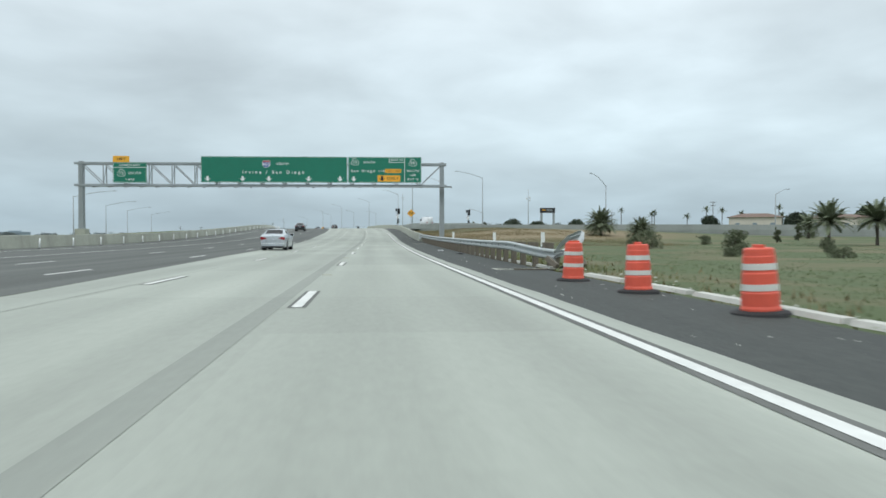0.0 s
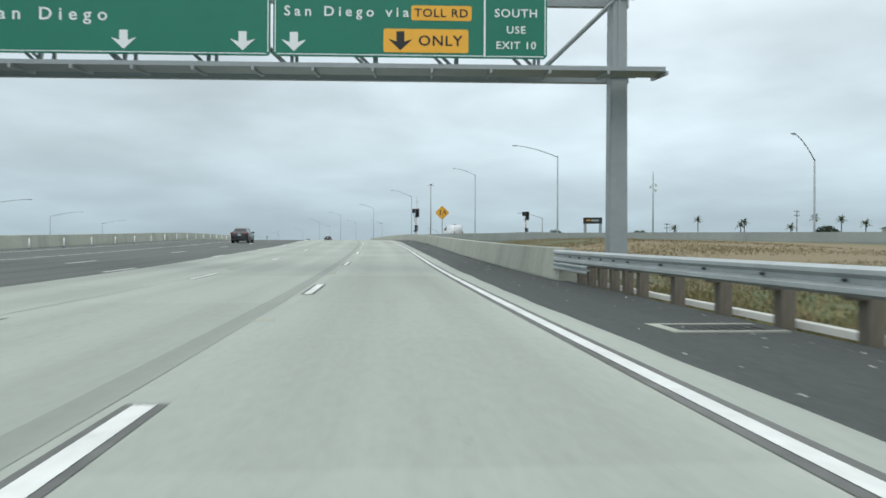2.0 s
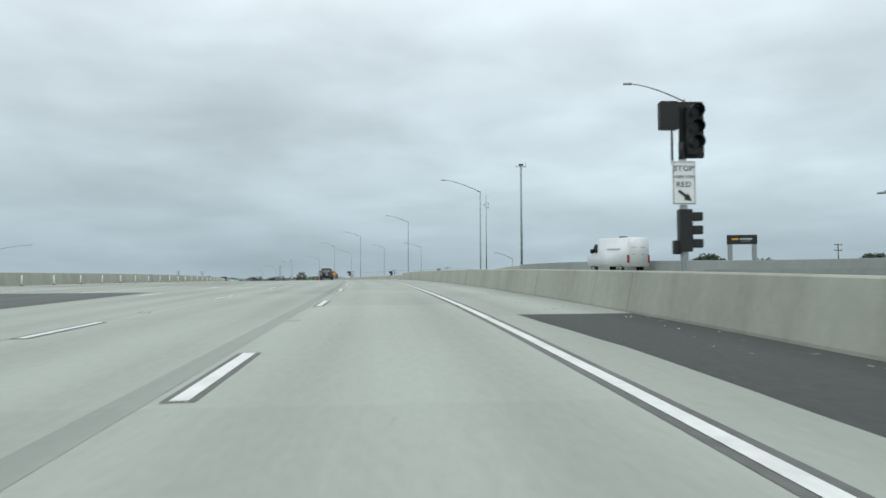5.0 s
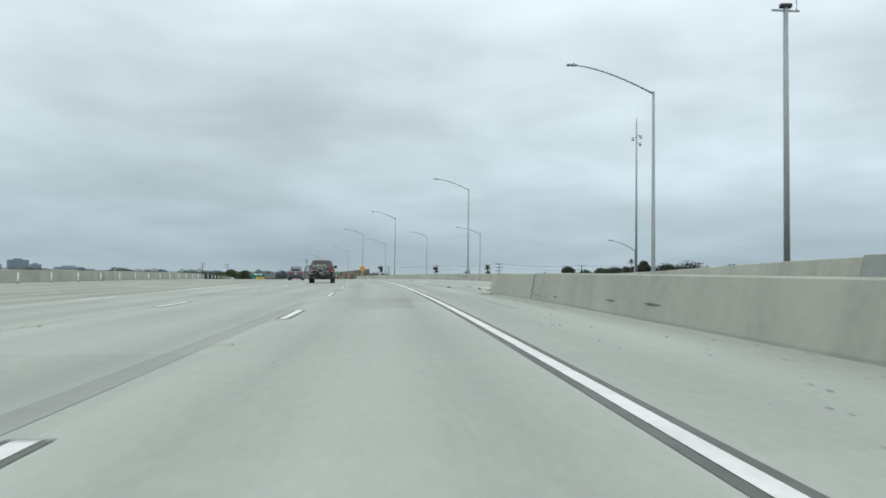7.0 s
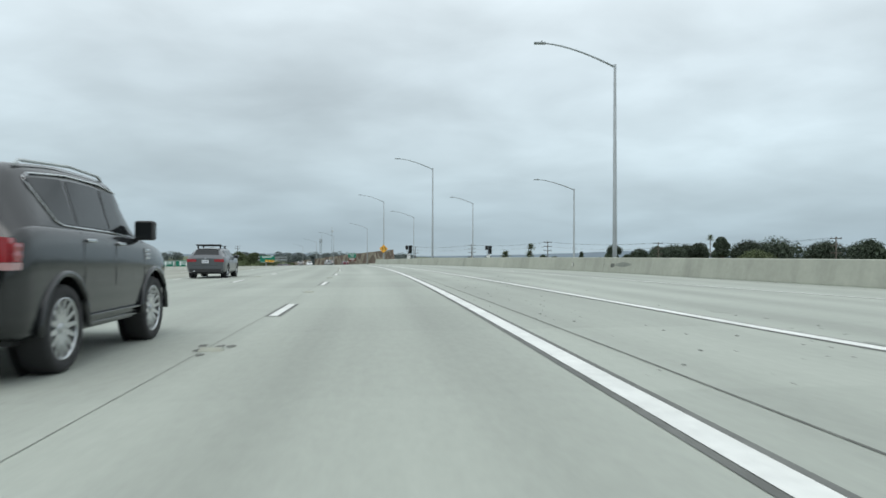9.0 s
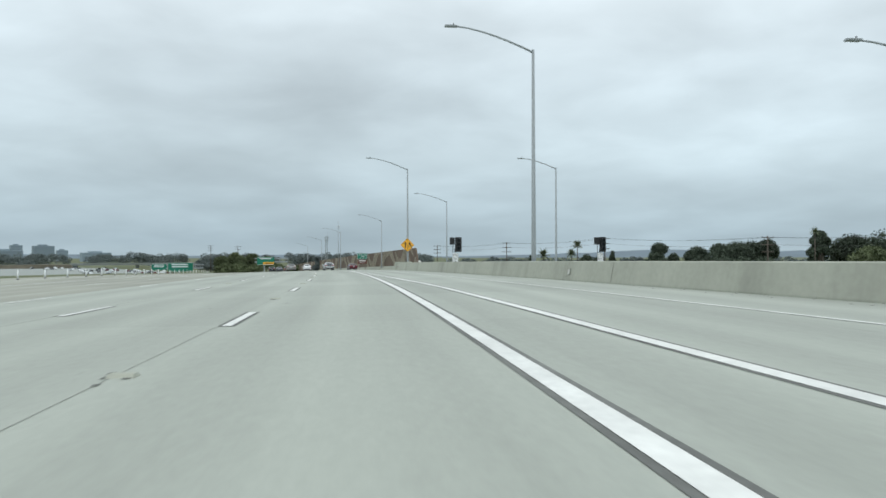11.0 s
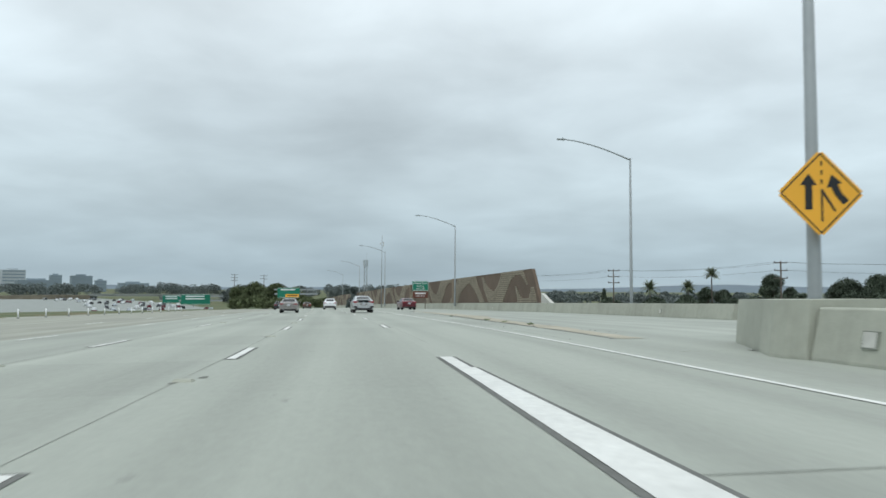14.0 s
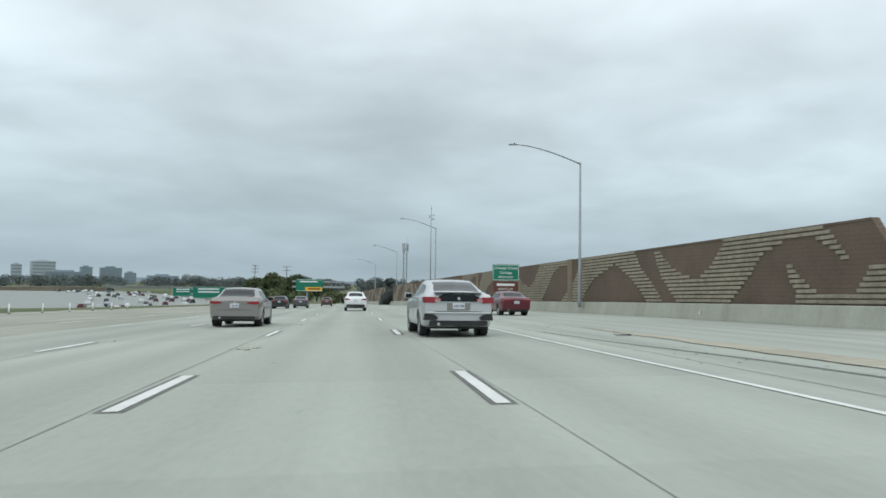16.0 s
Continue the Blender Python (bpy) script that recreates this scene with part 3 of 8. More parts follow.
R3 = steps([(262, 15.2), (283, 12.2), (310, 10.2), (337, 8.8), (361, 7.8), (372, 7.6), (395, 7.05), (420, 6.85), (440, 6.65), (450, 6.5), (760, 6.5)])
edge_line("edge_line", R1, -80, 244, 0.15, "solid white edge line with black contrast edges", 0.18)
edge_line("gore_line_left", R1, 244, 400, 0.22, "broad solid white gore line with a black edge", 0.14)
edge_line("gore_line_right", R2, 244, 398, 0.20, "broad solid white gore line meeting the lane line", 0.12)
edge_line("ramp_edge_line", R3, 262, 700, 0.11, "thin solid white ramp edge line", 0.0)
edge_line("median_line", lambda y: -15.2, -80, 420, 0.12, "solid white line beside the express lanes", 0.0)
edge_line("express_line", lambda y: -20.6, -80, 420, 0.12, "thin white express lane line", 0.0)


def seam(uf, y0, y1, w=0.03, name="joint_seam", mat=None):
    bm = bmesh.new()
    stripe(bm, uf, y0, y1, w, 0.004, 0, 5.0)
    tagged(part(name, bm, mat or M_SEAM), "dark sealed joint between concrete slabs", "road joint", kind="structure")


seam(steps([(226, -0.14), (430, -0.14), (453, -0.42), (640, -0.42)]), 404, 640, 0.022)
seam(-0.14, 226, 404, 0.008)
seam(-3.80, -80, 640, 0.02)
seam(steps([(404, 3.95), (440, 3.75), (453, 3.5), (640, 3.5)]), 404, 640, 0.012)
seam(steps([(241.4, 4.48), (248, 4.56), (258, 4.48), (270, 4.36), (277, 4.28), (310, 3.98)]), 241.4, 310, 0.03, mat=M_SEAL)
seam(lambda y: 6.02 + 0.04 * math.sin(y * 1.3) + 0.2 * (1 - ease(y, 242, 246)), 242, 262, 0.035, mat=M_SEAL)
sheet("joint_stain", lambda y: -0.06 - 0.10 * ease(y, 242.0, 244.5) * (1 - ease(y, 245.5, 247.0)) + 0.02 * math.sin(y * 2.1), lambda y: 0.04 + 0.22 * ease(y, 243.6, 245.6) * (1 - ease(y, 245.8, 247.0)) + 0.03 * math.sin(y * 3.7), 242.0, 247.0, M_TRACK, step=0.3, across=2, h=0.003, label="darker grey damp patch beside the lane joint", category="road stain")
seam(7.45, 404, 560, 0.02)
seam(lambda y: steps([(404, 8.6), (430, 8.95), (441, 8.77), (444, 8.42), (449, 7.68), (453, 7.5)])(y) + 0.07 * noise.noise((y * 1.1, 2, 0)), 404, 453, 0.07, mat=M_SEAL)
# grey band of worn joint along the lane line
sheet("joint_band", -0.50, -0.20, -80, 232, M_TRACK, across=1, h=0.003, label="greyer worn strip along the lane joint", category="road joint")


def cross_seam(y, u0, u1, w=0.018, slant=0.0):
    bm = bmesh.new()
    n = 6
    rows = [[bm.verts.new(at(y + slant * k / n + d, u0 + (u1 - u0) * k / n, 0.0045)) for d in (-w / 2, w / 2)] for k in range(n + 1)]
    for r0, r1 in zip(rows, rows[1:]):
        bm.faces.new((r0[0], r0[1], r1[1], r1[0]))
    tagged(part("cross_joint", bm, M_SEAM), "dark transverse joint across the lanes", "road joint", kind="structure")


for y, a, b in ((168.4, -8, 4.2), (186, -8, 6.6), (199, -22, 6.8), (248.2, -22, 8), (256.6, -3.6, 6.0), (257.6, -3.6, 9.0), (391.4, 3.7, 8.0), (240.8, -3.7, 6.6)):
    cross_seam(y, a, b)


def loop_mark(y, u, r):
    bm = bmesh.new()
    ring = [[bm.verts.new(at(y + (r + d) * math.sin(k * math.tau / 40), u + (r + d) * math.cos(k * math.tau / 40), 0.0045)) for d in (-0.008, 0.008)] for k in range(40)]
    for k in range(40):
        a, b = ring[k], ring[(k + 1) % 40]
        bm.faces.new((a[0], a[1], b[1], b[0]))
    tagged(part("detector_loop", bm, M_SEAM), "round saw-cut traffic detector loop in the lane", "detector loop", group="detector loops", kind="structure")


for y, u in ((133.3, 1.85), (133.6, -1.85), (259.8, 1.85), (259.9, -1.9)):
    loop_mark(y, u, 0.92)
for y0, y1, u0, u1 in ((129.5, 130.5, -3.6, 5.6), (131.0, 128.6, 2.6, 4.6), (259.04, 258.96, 2.77, 4.35), (256.72, 257.73, 2.58, 3.51), (256.38, 256.95, 2.91, 3.44), (257.56, 259.14, 3.84, 4.74), (256.63, 256.64, 2.36, 2.83),
                       (258.8, 259.1, 4.30, 4.76), (259.25, 258.66, 5.15, 5.6), (258.62, 258.66, 5.2, 5.6)):
    bm = bmesh.new()
    a, b = at(y0, u0, 0.0125), at(y1, u1, 0.0125)
    d = (b - a).normalized().cross(Vector((0, 0, 1))) * 0.007
    bm.faces.new([bm.verts.new(p) for p in (a - d, a + d, b + d, b - d)])
    tagged(part("saw_cut", bm, M_SEAL if y0 > 200 else M_SEAM), "thin saw cut for detector wires", "road joint", kind="structure")
# tyre streaks on the gore
for y0, y1, u, w in ((255.5, 265.0, 6.05, 0.10), (257.0, 262.5, 6.25, 0.05), (243.0, 249.5, 7.1, 0.07), (244.0, 247.5, 7.9, 0.06), (262.0, 271.0, 7.4, 0.06), (228.0, 238.0, 5.3, 0.05)):
    sheet("tyre_streak", (lambda u, w: lambda y: u - w + 0.05 * math.sin(y * 0.7))(u, w), (lambda u, w: lambda y: u + w * (0.4 + 0.6 * math.sin(y * 0.9) ** 2) + 0.05 * math.sin(y * 0.7))(u, w), y0, y1, M_TRACK, step=0.5, across=1, h=0.003, label="faint dark tyre streak on the concrete", category="road stain")
# fine grooves ground along the lane before the merge
bm = bmesh.new()
u = 1.2
while u < 2.82:
    stripe(bm, u, 228.2, 234.5, 0.012, 0.0085, 0, 3.2)
    u += 0.055
tagged(part("patch_grooves", bm, M_CONCRETE_OLD), "fine grooves ground along the lane", "road patch", kind="stuff")


def face_mark(name, foot, outline, mat, label, category):
    """A flat mark on a barrier's sloping face: (station, height) corners."""
    bm = bmesh.new()
    bm.faces.new([bm.verts.new(at(y, foot(y) + (h - 0.05) / 0.82 * 0.16 - 0.006, h)) for y, h in outline])
    tagged(part(name, bm, mat), label, category, kind="structure")


def scuff(y, h, length, high, k):
    rng = np.random.default_rng(k)
    o = [(y + length * 0.5 * math.cos(a) * rng.uniform(0.6, 1.1), h + high * 0.5 * math.sin(a) * rng.uniform(0.5, 1.2)) for a in [math.tau * j / 9 for j in range(9)]]
    face_mark("scuff_mark", B1_FOOT if y < 241 else B2_FOOT, o, M_SEAM if k % 2 else M_SEAL, "dark scuff mark on the concrete barrier", "scuff mark")


face_mark("barrier_joint", B1_FOOT, [(234.22, 0.06), (234.28, 0.06), (234.28, 0.86), (234.22, 0.86)], M_SEAL, "dark vertical joint in the concrete barrier", "barrier joint")
for k, (y, h, l, t) in enumerate(((234.0, 0.20, 0.35, 0.05), (233.6, 0.15, 0.5, 0.06), (233.2, 0.17, 0.2, 0.09), (232.3, 0.17, 0.22, 0.08), (231.0, 0.2, 0.3, 0.08), (226.0, 0.3, 0.8, 0.07), (223.5, 0.32, 1.1, 0.06), (299.5, 0.45, 2.2, 0.25), (300.8, 0.4, 0.8, 0.3))):
    scuff(y, h, l, t, k)
seam(6.38, 228, 240, 0.025)

# raised pavement markers between the dashes
marker = thing("pavement_marker", Matrix.Translation(at(DASHES[4] + 8.5, -0.05)), "small grey raised pavement marker on the lane joint", "pavement marker", group="pavement markers")
bm = bmesh.new()
vs = box(bm, -0.13, 0.13, -0.09, 0.09, 0.0, 0.035)
for v in vs:
    if v.co.z > 0.01:
        v.co.y *= 0.45
        v.co.x *= 0.85
part("marker_body", bm, M_BARRIER, marker)
for k, y in enumerate(DASHES[5:48]):
    copy_thing(marker, Matrix.Translation(at(y + 8.0, -0.05)))
    if k % 2 == 0:
        copy_thing(marker, Matrix.Translation(at(y + 11.0, -3.7)))


def joint_spall(y, u, k):
    rng = np.random.default_rng(900 + k)
    bm = bmesh.new()
    for j in range(5):
        cy, cu, r = y + rng.normal() * 0.22, u + rng.normal() * 0.12, rng.uniform(0.03, 0.085)
        bm.faces.new([bm.verts.new(at(cy + r * 1.9 * math.sin(a) * rng.uniform(0.6, 1.2), cu + r * math.cos(a) * rng.uniform(0.6, 1.2), 0.0048)) for a in [math.tau * i / 8 for i in range(8)]])
    tagged(part("joint_spall", bm, M_SEAL), "broken dark concrete along the lane joint", "road patch", kind="structure")


for k, y in enumerate(DASHES):
    if 225 < y < 470:
        joint_spall(y + 8.1, -0.12, k)


# ---- concrete barriers ----
BARRIER = [(0.0, -0.05), (0.0, 0.05), (0.16, 0.87), (0.19, 0.90), (0.37, 0.90), (0.40, 0.87), (0.54, 0.05), (0.54, -0.05)]


def barrier(name, foot, y0, y1, label, high=1.0, step=4.0, material=None, profile=BARRIER):
    bm = bmesh.new()
    sweep(bm, profile, lambda y, a, b: at(y, foot(y) + a, b * high), stations(y0, y1, step))
    return tagged(part(name, bm, material or M_BARRIER), label, "concrete barrier", kind="structure")


barrier("barrier_shoulder", B1_FOOT, 79.6, 168.9, "grey cast concrete barrier with damp streaks beside the shoulder", 1.0)
barrier("barrier_bridge_end", B1_FOOT, 168.93, 177.9, "pale grey concrete barrier at the bridge end", 1.0)
barrier("barrier_bridge", B1_FOOT, 177.94, 234.2, "pale grey concrete bridge barrier with scuff marks", 1.0)
barrier("barrier_nose", B1_FOOT, 234.24, 241.3, "pale concrete barrier nose at the merge", 0.97)
barrier("barrier_ramp_start", B2_FOOT, 150, 236.0, "grey concrete barrier along the far side of the ramp", 1.0, material=M_BARRIER_GREY)
barrier("barrier_ramp", B2_FOOT, 236.03, 397.8, "long pale concrete barrier along the ramp", 0.92)
barrier("barrier_second_ramp", B3_FOOT, 424, 453, "pale concrete barrier of the second ramp", 1.0)
barrier("barrier_wall_foot", B3_FOOT, 453.04, 740, "pale concrete barrier under the sound wall", 1.0)
barrier("barrier_median", lambda y: LEFT_EDGE, -80, 345, "long pale concrete median barrier", 1.05)
# joints and box covers in the ramp barrier
for y in (302, 341, 345.4, 385.2):
    bm = bmesh.new()
    f = B2_FOOT(y)
    ps = [at(y + d, f + a - 0.006, b) for d in (-0.015, 0.015) for a, b in ((0.0, 0.05), (0.145, 0.78))]
    bm.faces.new([bm.verts.new(ps[i]) for i in (0, 1, 3, 2)])
    tagged(part("barrier_joint", bm, M_SEAL), "dark vertical joint in the concrete barrier", "barrier joint", kind="structure")
# pedestal that ends the ramp barrier and carries a lamp
bm = bmesh.new()
sweep(bm, [(0.0, -0.05), (0.0, 0.05), (0.12, 0.95), (1.9, 0.95), (2.1, 0.05), (2.1, -0.05)], lambda y, a, b: at(y, B2_FOOT(396.5) - 0.2 * ease(y, 397.5, 398.4) + 0.42 * max(0, y - 398.6) + a * (0.3 + 0.7 * ease(y, 396, 399)) * (1 - 0.12 * max(0, y - 399)), b), stations(397.84, 402.2, 0.4))
tagged(part("barrier_pedestal", bm, M_BARRIER), "pale concrete pedestal ending the ramp barrier", "concrete barrier", kind="structure")


def box_cover(y, foot):
    m = Matrix.Translation(at(y, foot(y) + 0.055, 0.38)) @ pose(0, 0, 0, 0, 0, turn(y)) @ pose(0, 0, 0, 0, 10, 0)
    ob = thing("junction_box", m, "small pale square junction box cover set in the barrier", "junction box", group="junction boxes")
    part("frame", boxed(-0.02, 0.02, -0.15, 0.15, -0.13, 0.13), M_SEAM, ob)
    part("lid", boxed(-0.028, 0.0, -0.13, 0.13, -0.11, 0.11, bevel=0.005), M_BARRIER_WHITE, ob, "pale grey cover plate")


for y in (345.2, 396.6, 306.5):
    box_cover(y, B2_FOOT)
for y in (432, 470):
    box_cover(y, B3_FOOT)


# loop ramp beyond the field: a curved wall with a barrier on it
LOOP = [(15.6, 171), (18.0, 160), (22.5, 147), (29.5, 134.5), (40, 123), (56, 113), (80, 106), (115, 103), (170, 104), (260, 112)]
LOOP_TOP = [3.15, 3.05, 2.85, 2.65, 2.5, 2.4, 2.3, 2.2, 2.1, 2.0]


def loop_wall():
    n = len(LOOP)
    bm = bmesh.new()
    pts = []
    for k in range((n - 1) * 6 + 1):
        t = k / 6
        pts.append(Vector((spline([p[0] for p in LOOP], t, 0, 1), spline([p[1] for p in LOOP], t, 0, 1), spline(LOOP_TOP, t, 0, 1))))
    def place(i, a, b):
        p = pts[i]
        d = (pts[min(i + 1, len(pts) - 1)] - pts[max(i - 1, 0)])
        nrm = Vector((d.y, -d.x, 0)).normalized()
        return Vector((p.x, p.y, p.z + b)) - nrm * a
    sweep(bm, [(0.0, -4.5), (0.0, -0.9), (0.14, 0.0), (0.36, 0.0), (0.4, -4.5)], place, range(len(pts)))
    tagged(part("barrier_loop_ramp", bm, M_BARRIER_GREY), "long curved grey concrete barrier of the loop ramp", "concrete barrier", kind="structure")
    # the ramp's own surface behind it
    bm = bmesh.new()
    rows = [[bm.verts.new(place(i, a, -0.95)) for a in (0.38, 11)] for i in range(len(pts))]
    for r0, r1 in zip(rows, rows[1:]):
        bm.faces.new((r0[0], r0[1], r1[1], r1[0]))
    tagged(part("ramp_loop", bm, M_CONCRETE), "pale concrete loop ramp surface", "road", kind="structure")


loop_wall()
# ---- steel beam guardrail with wooden posts ----
RAIL_U = steps([(12, 7.1), (19.4, 7.1), (21.5, 6.88), (24, 6.74), (27, 6.70), (40, 6.68), (70, 6.60), (84, 6.45)])


def guardrail():
    rail = thing("guardrail", Matrix(), "galvanised steel guardrail on weathered posts with a crumpled end", "guardrail")
    wave = [(-0.04, 0.50), (0.04, 0.545), (0.04, 0.60), (-0.035, 0.65), (-0.035, 0.70), (0.04, 0.75), (0.04, 0.80), (-0.04, 0.84)]
    prof = [(a - 0.0, b) for a, b in wave] + [(a + 0.02, b) for a, b in reversed(wave)]
    prof = [(-a, b) for a, b in prof]
    bm = bmesh.new()
    sweep(bm, prof, lambda y, a, b: at(y, RAIL_U(y) + a - 0.12, b - 0.22 * (1 - ease(y, 19, 26))), stations(19.4, 80.3, 1.0))
    part("rail_beam", bm, M_STEEL, rail, smooth=False)
    bm = bmesh.new()
    sweep(bm, prof, lambda y, a, b: at(y, RAIL_U(y) + a - 0.16, b * 0.62 - 0.02), stations(77.0, 80.2, 1.0))
    part("lower_rail_beam", bm, M_STEEL, rail)
    y = 20.7
    while y < 79.4:
        gap = 1.68 if y < 74 else 0.85
        m = Matrix.Translation(at(y, RAIL_U(y) + 0.19)) @ pose(0, 0, 0, 0, 0, turn(y))
        part("post", boxed(-0.10, 0.10, -0.10, 0.10, -0.3, 0.83, bevel=0.012), M_WOOD_POST, rail, m=m)
        part("bolt", tubed([(-0.34, 0, 0.675), (-0.30, 0, 0.675)], 0.022, 6), M_TRIM, rail, m=m)
        part("block", boxed(-0.27, -0.102, -0.09, 0.09, 0.46, 0.84, bevel=0.01), M_WOOD_POST, rail, m=m)
        y += gap
    # crumpled end of the beam
    bm = bmesh.new()
    path = [(19.5, -0.12, 0.45), (19.2, 0.10, 0.52), (19.5, 0.45, 0.68), (20.4, 0.95, 0.82), (22.0, 1.55, 0.98), (23.6, 2.05, 1.10), (24.6, 2.25, 1.12), (25.2, 1.95, 0.95), (25.4, 1.65, 0.65), (25.5, 1.45, 0.3), (25.6, 1.35, 0.05)]
    rings = []
    for k, (yy, du, hh) in enumerate(path):
        rings.append([bm.verts.new(at(yy + b * 0.25 * math.sin(k * 1.3), RAIL_U(16) + du + a, hh + b * (0.8 - 0.25 * math.sin(k * 0.9)))) for a, b in ((-0.05, -0.16), (0.05, -0.08), (-0.04, 0.0), (0.05, 0.09), (-0.05, 0.16), (-0.03, 0.16), (0.07, 0.09), (-0.02, 0.0), (0.07, -0.08), (-0.03, -0.16))])
    for r0, r1 in zip(rings, rings[1:]):
        for k in range(10):
            bm.faces.new((r0[k], r0[(k + 1) % 10], r1[(k + 1) % 10], r1[k]))
    part("crumpled_beam", bm, M_STEEL, rail, "bent and torn steel beam end")
    for k, (yy, du, lean) in enumerate(((19.9, 0.55, 14), (18.9, 0.25, -60), (18.3, 0.5, 74), (17.5, 0.4, 85))):
        m = Matrix.Translation(at(yy, 6.6 + du, 0.12 + 0.03 * k)) @ pose(0, 0, 0, lean, 12 * k, 30 * k)
        part("broken_post", boxed(-0.08, 0.08, -0.08, 0.08, -0.1, 0.42, bevel=0.01), M_WOOD_POST, rail, m=m)


guardrail()

# white-topped dike behind the guardrail, chipped and uneven
for y0, y1 in ((-80, 5.2), (5.35, 9.6), (9.9, 13.0), (13.4, 16.4), (20.2, 82)):
    bm = bmesh.new()
    worn = lambda y: 0.5 + 0.5 * noise.noise((y * 1.3, 4.0, 0)) if -5 < y < 20 else 0.2
    sweep(bm, [(0, -0.05), (0.03, 0.04), (0.15, 0.045), (0.18, -0.05)], lambda y, a, b: at(y, 7.0 + a * (1 + 0.9 * worn(y)) + 0.07 * noise.noise((y * 0.8, 0, 0)), b - 0.03 * worn(y) * (b > 0)), stations(y0, y1, 0.35 if y1 < 20 else 2.0))
    tagged(part("kerb_dike", bm, M_BARRIER_WHITE), "low whitish chipped kerb dike along the shoulder", "kerb", kind="structure")


# drain inlet frames in the shoulder
def drain(y):
    ob = thing("drain_inlet", Matrix.Translation(at(y, 5.65)) @ pose(0, 0, 0, 0, 0, turn(y)), "pale concrete framed steel drain inlet in the asphalt shoulder", "drain inlet", group="drain inlets")
    bm = bmesh.new()
    for a in ((-0.70, 0.75, -0.48, -0.38), (-0.70, 0.75, 0.38, 0.48), (-0.70, -0.54, -0.38, 0.38)):
        box(bm, *a, -0.05, 0.012)
    part("inlet_frame", bm, M_BARRIER, ob, "pale concrete surround")
    for k in range(8):
        x = -0.50 + k * 0.15
        part("grate_bar", boxed(x, x + 0.05, -0.37, 0.37, -0.03, 0.006), M_RUBBER, ob)


for y in (19.2, 69.1):
    drain(y)


# ---- overhead sign gantry ----
def gantry():
    y0 = 82.32
    base = at(84, 0, 0)
    m = Matrix.Translation((base.x, y0 + 1.6, base.z)) @ pose(0, 0, 0, 0, 0, -9.03)
    g = thing("sign_gantry", m, "grey steel truss sign gantry spanning the freeway", "sign gantry")
    XR, XL, LOW, TOP = 9.29, -33.69, 6.60, 9.20
    for x in (XR, XL):
        bm = bmesh.new()
        plate(bm, [(x - 0.30, -1.6), (x + 0.34, -1.6), (x + 0.30, 0.4), (x + 0.26, TOP + 0.25), (x - 0.26, TOP + 0.25), (x - 0.30, 0.4)], 0.0, 0.62)
        bmesh.ops.bevel(bm, geom=list(bm.edges), offset=0.05, segments=2, affect="EDGES")
        part("post", bm, M_POLE, g)
        part("base_plinth", boxed(x - 0.6, x + 0.6, -0.3, 0.95, -2.0, 0.25 if x > 0 else 1.4, bevel=0.04), M_BARRIER, g, "concrete plinth")
    for yy in (0.0, 0.9):
        for z in (LOW, TOP):
            part("chord", boxed(XL - 0.7, XR + 0.55, yy - 0.09, yy + 0.09, z - 0.14, z + 0.14, bevel=0.02), M_POLE, g)
    n = 16
    w = (XR - XL) / n
    for k in range(n + 1):
        x = XL + k * w
        part("upright", boxed(x - 0.05, x + 0.05, -0.05, 0.05, LOW, TOP), M_POLE, g)
        part("upright", boxed(x - 0.05, x + 0.05, 0.85, 0.95, LOW, TOP), M_POLE, g)
        if k < n:
            a, b = ((x, TOP), (x + w, LOW)) if k < n - 1 else ((x, LOW), (x + w, TOP))
            for yy in (0.0, 0.9):
                part("diagonal", tubed([(a[0], yy, a[1]), (b[0], yy, b[1])], 0.055, 6), M_POLE, g)
        part("brace", tubed([(x, 0.0, LOW), (x, 0.9, TOP)], 0.035, 6), M_POLE, g)
    # walkway under the signs
    part("walkway_grating", boxed(XL + 1.2, XR + 1.1, -1.25, -0.35, LOW - 0.22, LOW - 0.17), M_POLE, g)
    part("walkway_edge", boxed(XL + 1.2, XR + 1.1, -1.30, -1.25, LOW - 0.24, LOW - 0.10), M_POLE, g)
    x = XL + 2.0
    while x < XR + 1.2:
        bm = bmesh.new()
        plate(bm, [(0, 0), (0, -0.12), (1.5, -0.28), (1.5, -0.16)], -0.04, 0.04)
        part("walkway_bracket", bm, M_POLE, g, m=Matrix.Translation((x, 0.1, LOW - 0.1)) @ pose(0, 0, 0, 0, 0, -90))
        x += 1.83
    return g, m


GANTRY, GM = gantry()


def sign_panel(m, x0, x1, z0, z1, label, border=0.03, material=None, name="road_sign"):
    """A green panel with a white border, facing -y, at the pose m."""
    s = thing(name, m, label, "road sign")
    part("panel", plated(round_rect(x0, x1, z0, z1, 0.14), -0.05, 0.03), material or M_GREEN, s)
    bd = border
    for bx in ((x0 + 0.12, x1 - 0.12, z1 - 0.05 - bd, z1 - 0.05), (x0 + 0.12, x1 - 0.12, z0 + 0.05, z0 + 0.05 + bd), (x0 + 0.05, x0 + 0.05 + bd, z0 + 0.12, z1 - 0.12), (x1 - 0.05 - bd, x1 - 0.05, z0 + 0.12, z1 - 0.12)):
        if bd:
            part("border", boxed(bx[0], bx[1], -0.057, -0.045, bx[2], bx[3]), M_WHITE, s)
    for x in np.arange(x0 + 0.6, x1, 1.8):
        part("mounting_rail", boxed(x - 0.04, x + 0.04, 0.03, 0.10, z0 + 0.1, z1 - 0.1), M_POLE, s)
    return s


def words(s, body, size, x, z, material=None, y=-0.058, wide=1.12):
    return lettering("lettering", body, size, Matrix.Translation((x, y, z)) @ pose(0, 0, 0, 90), s, material, wide=wide)


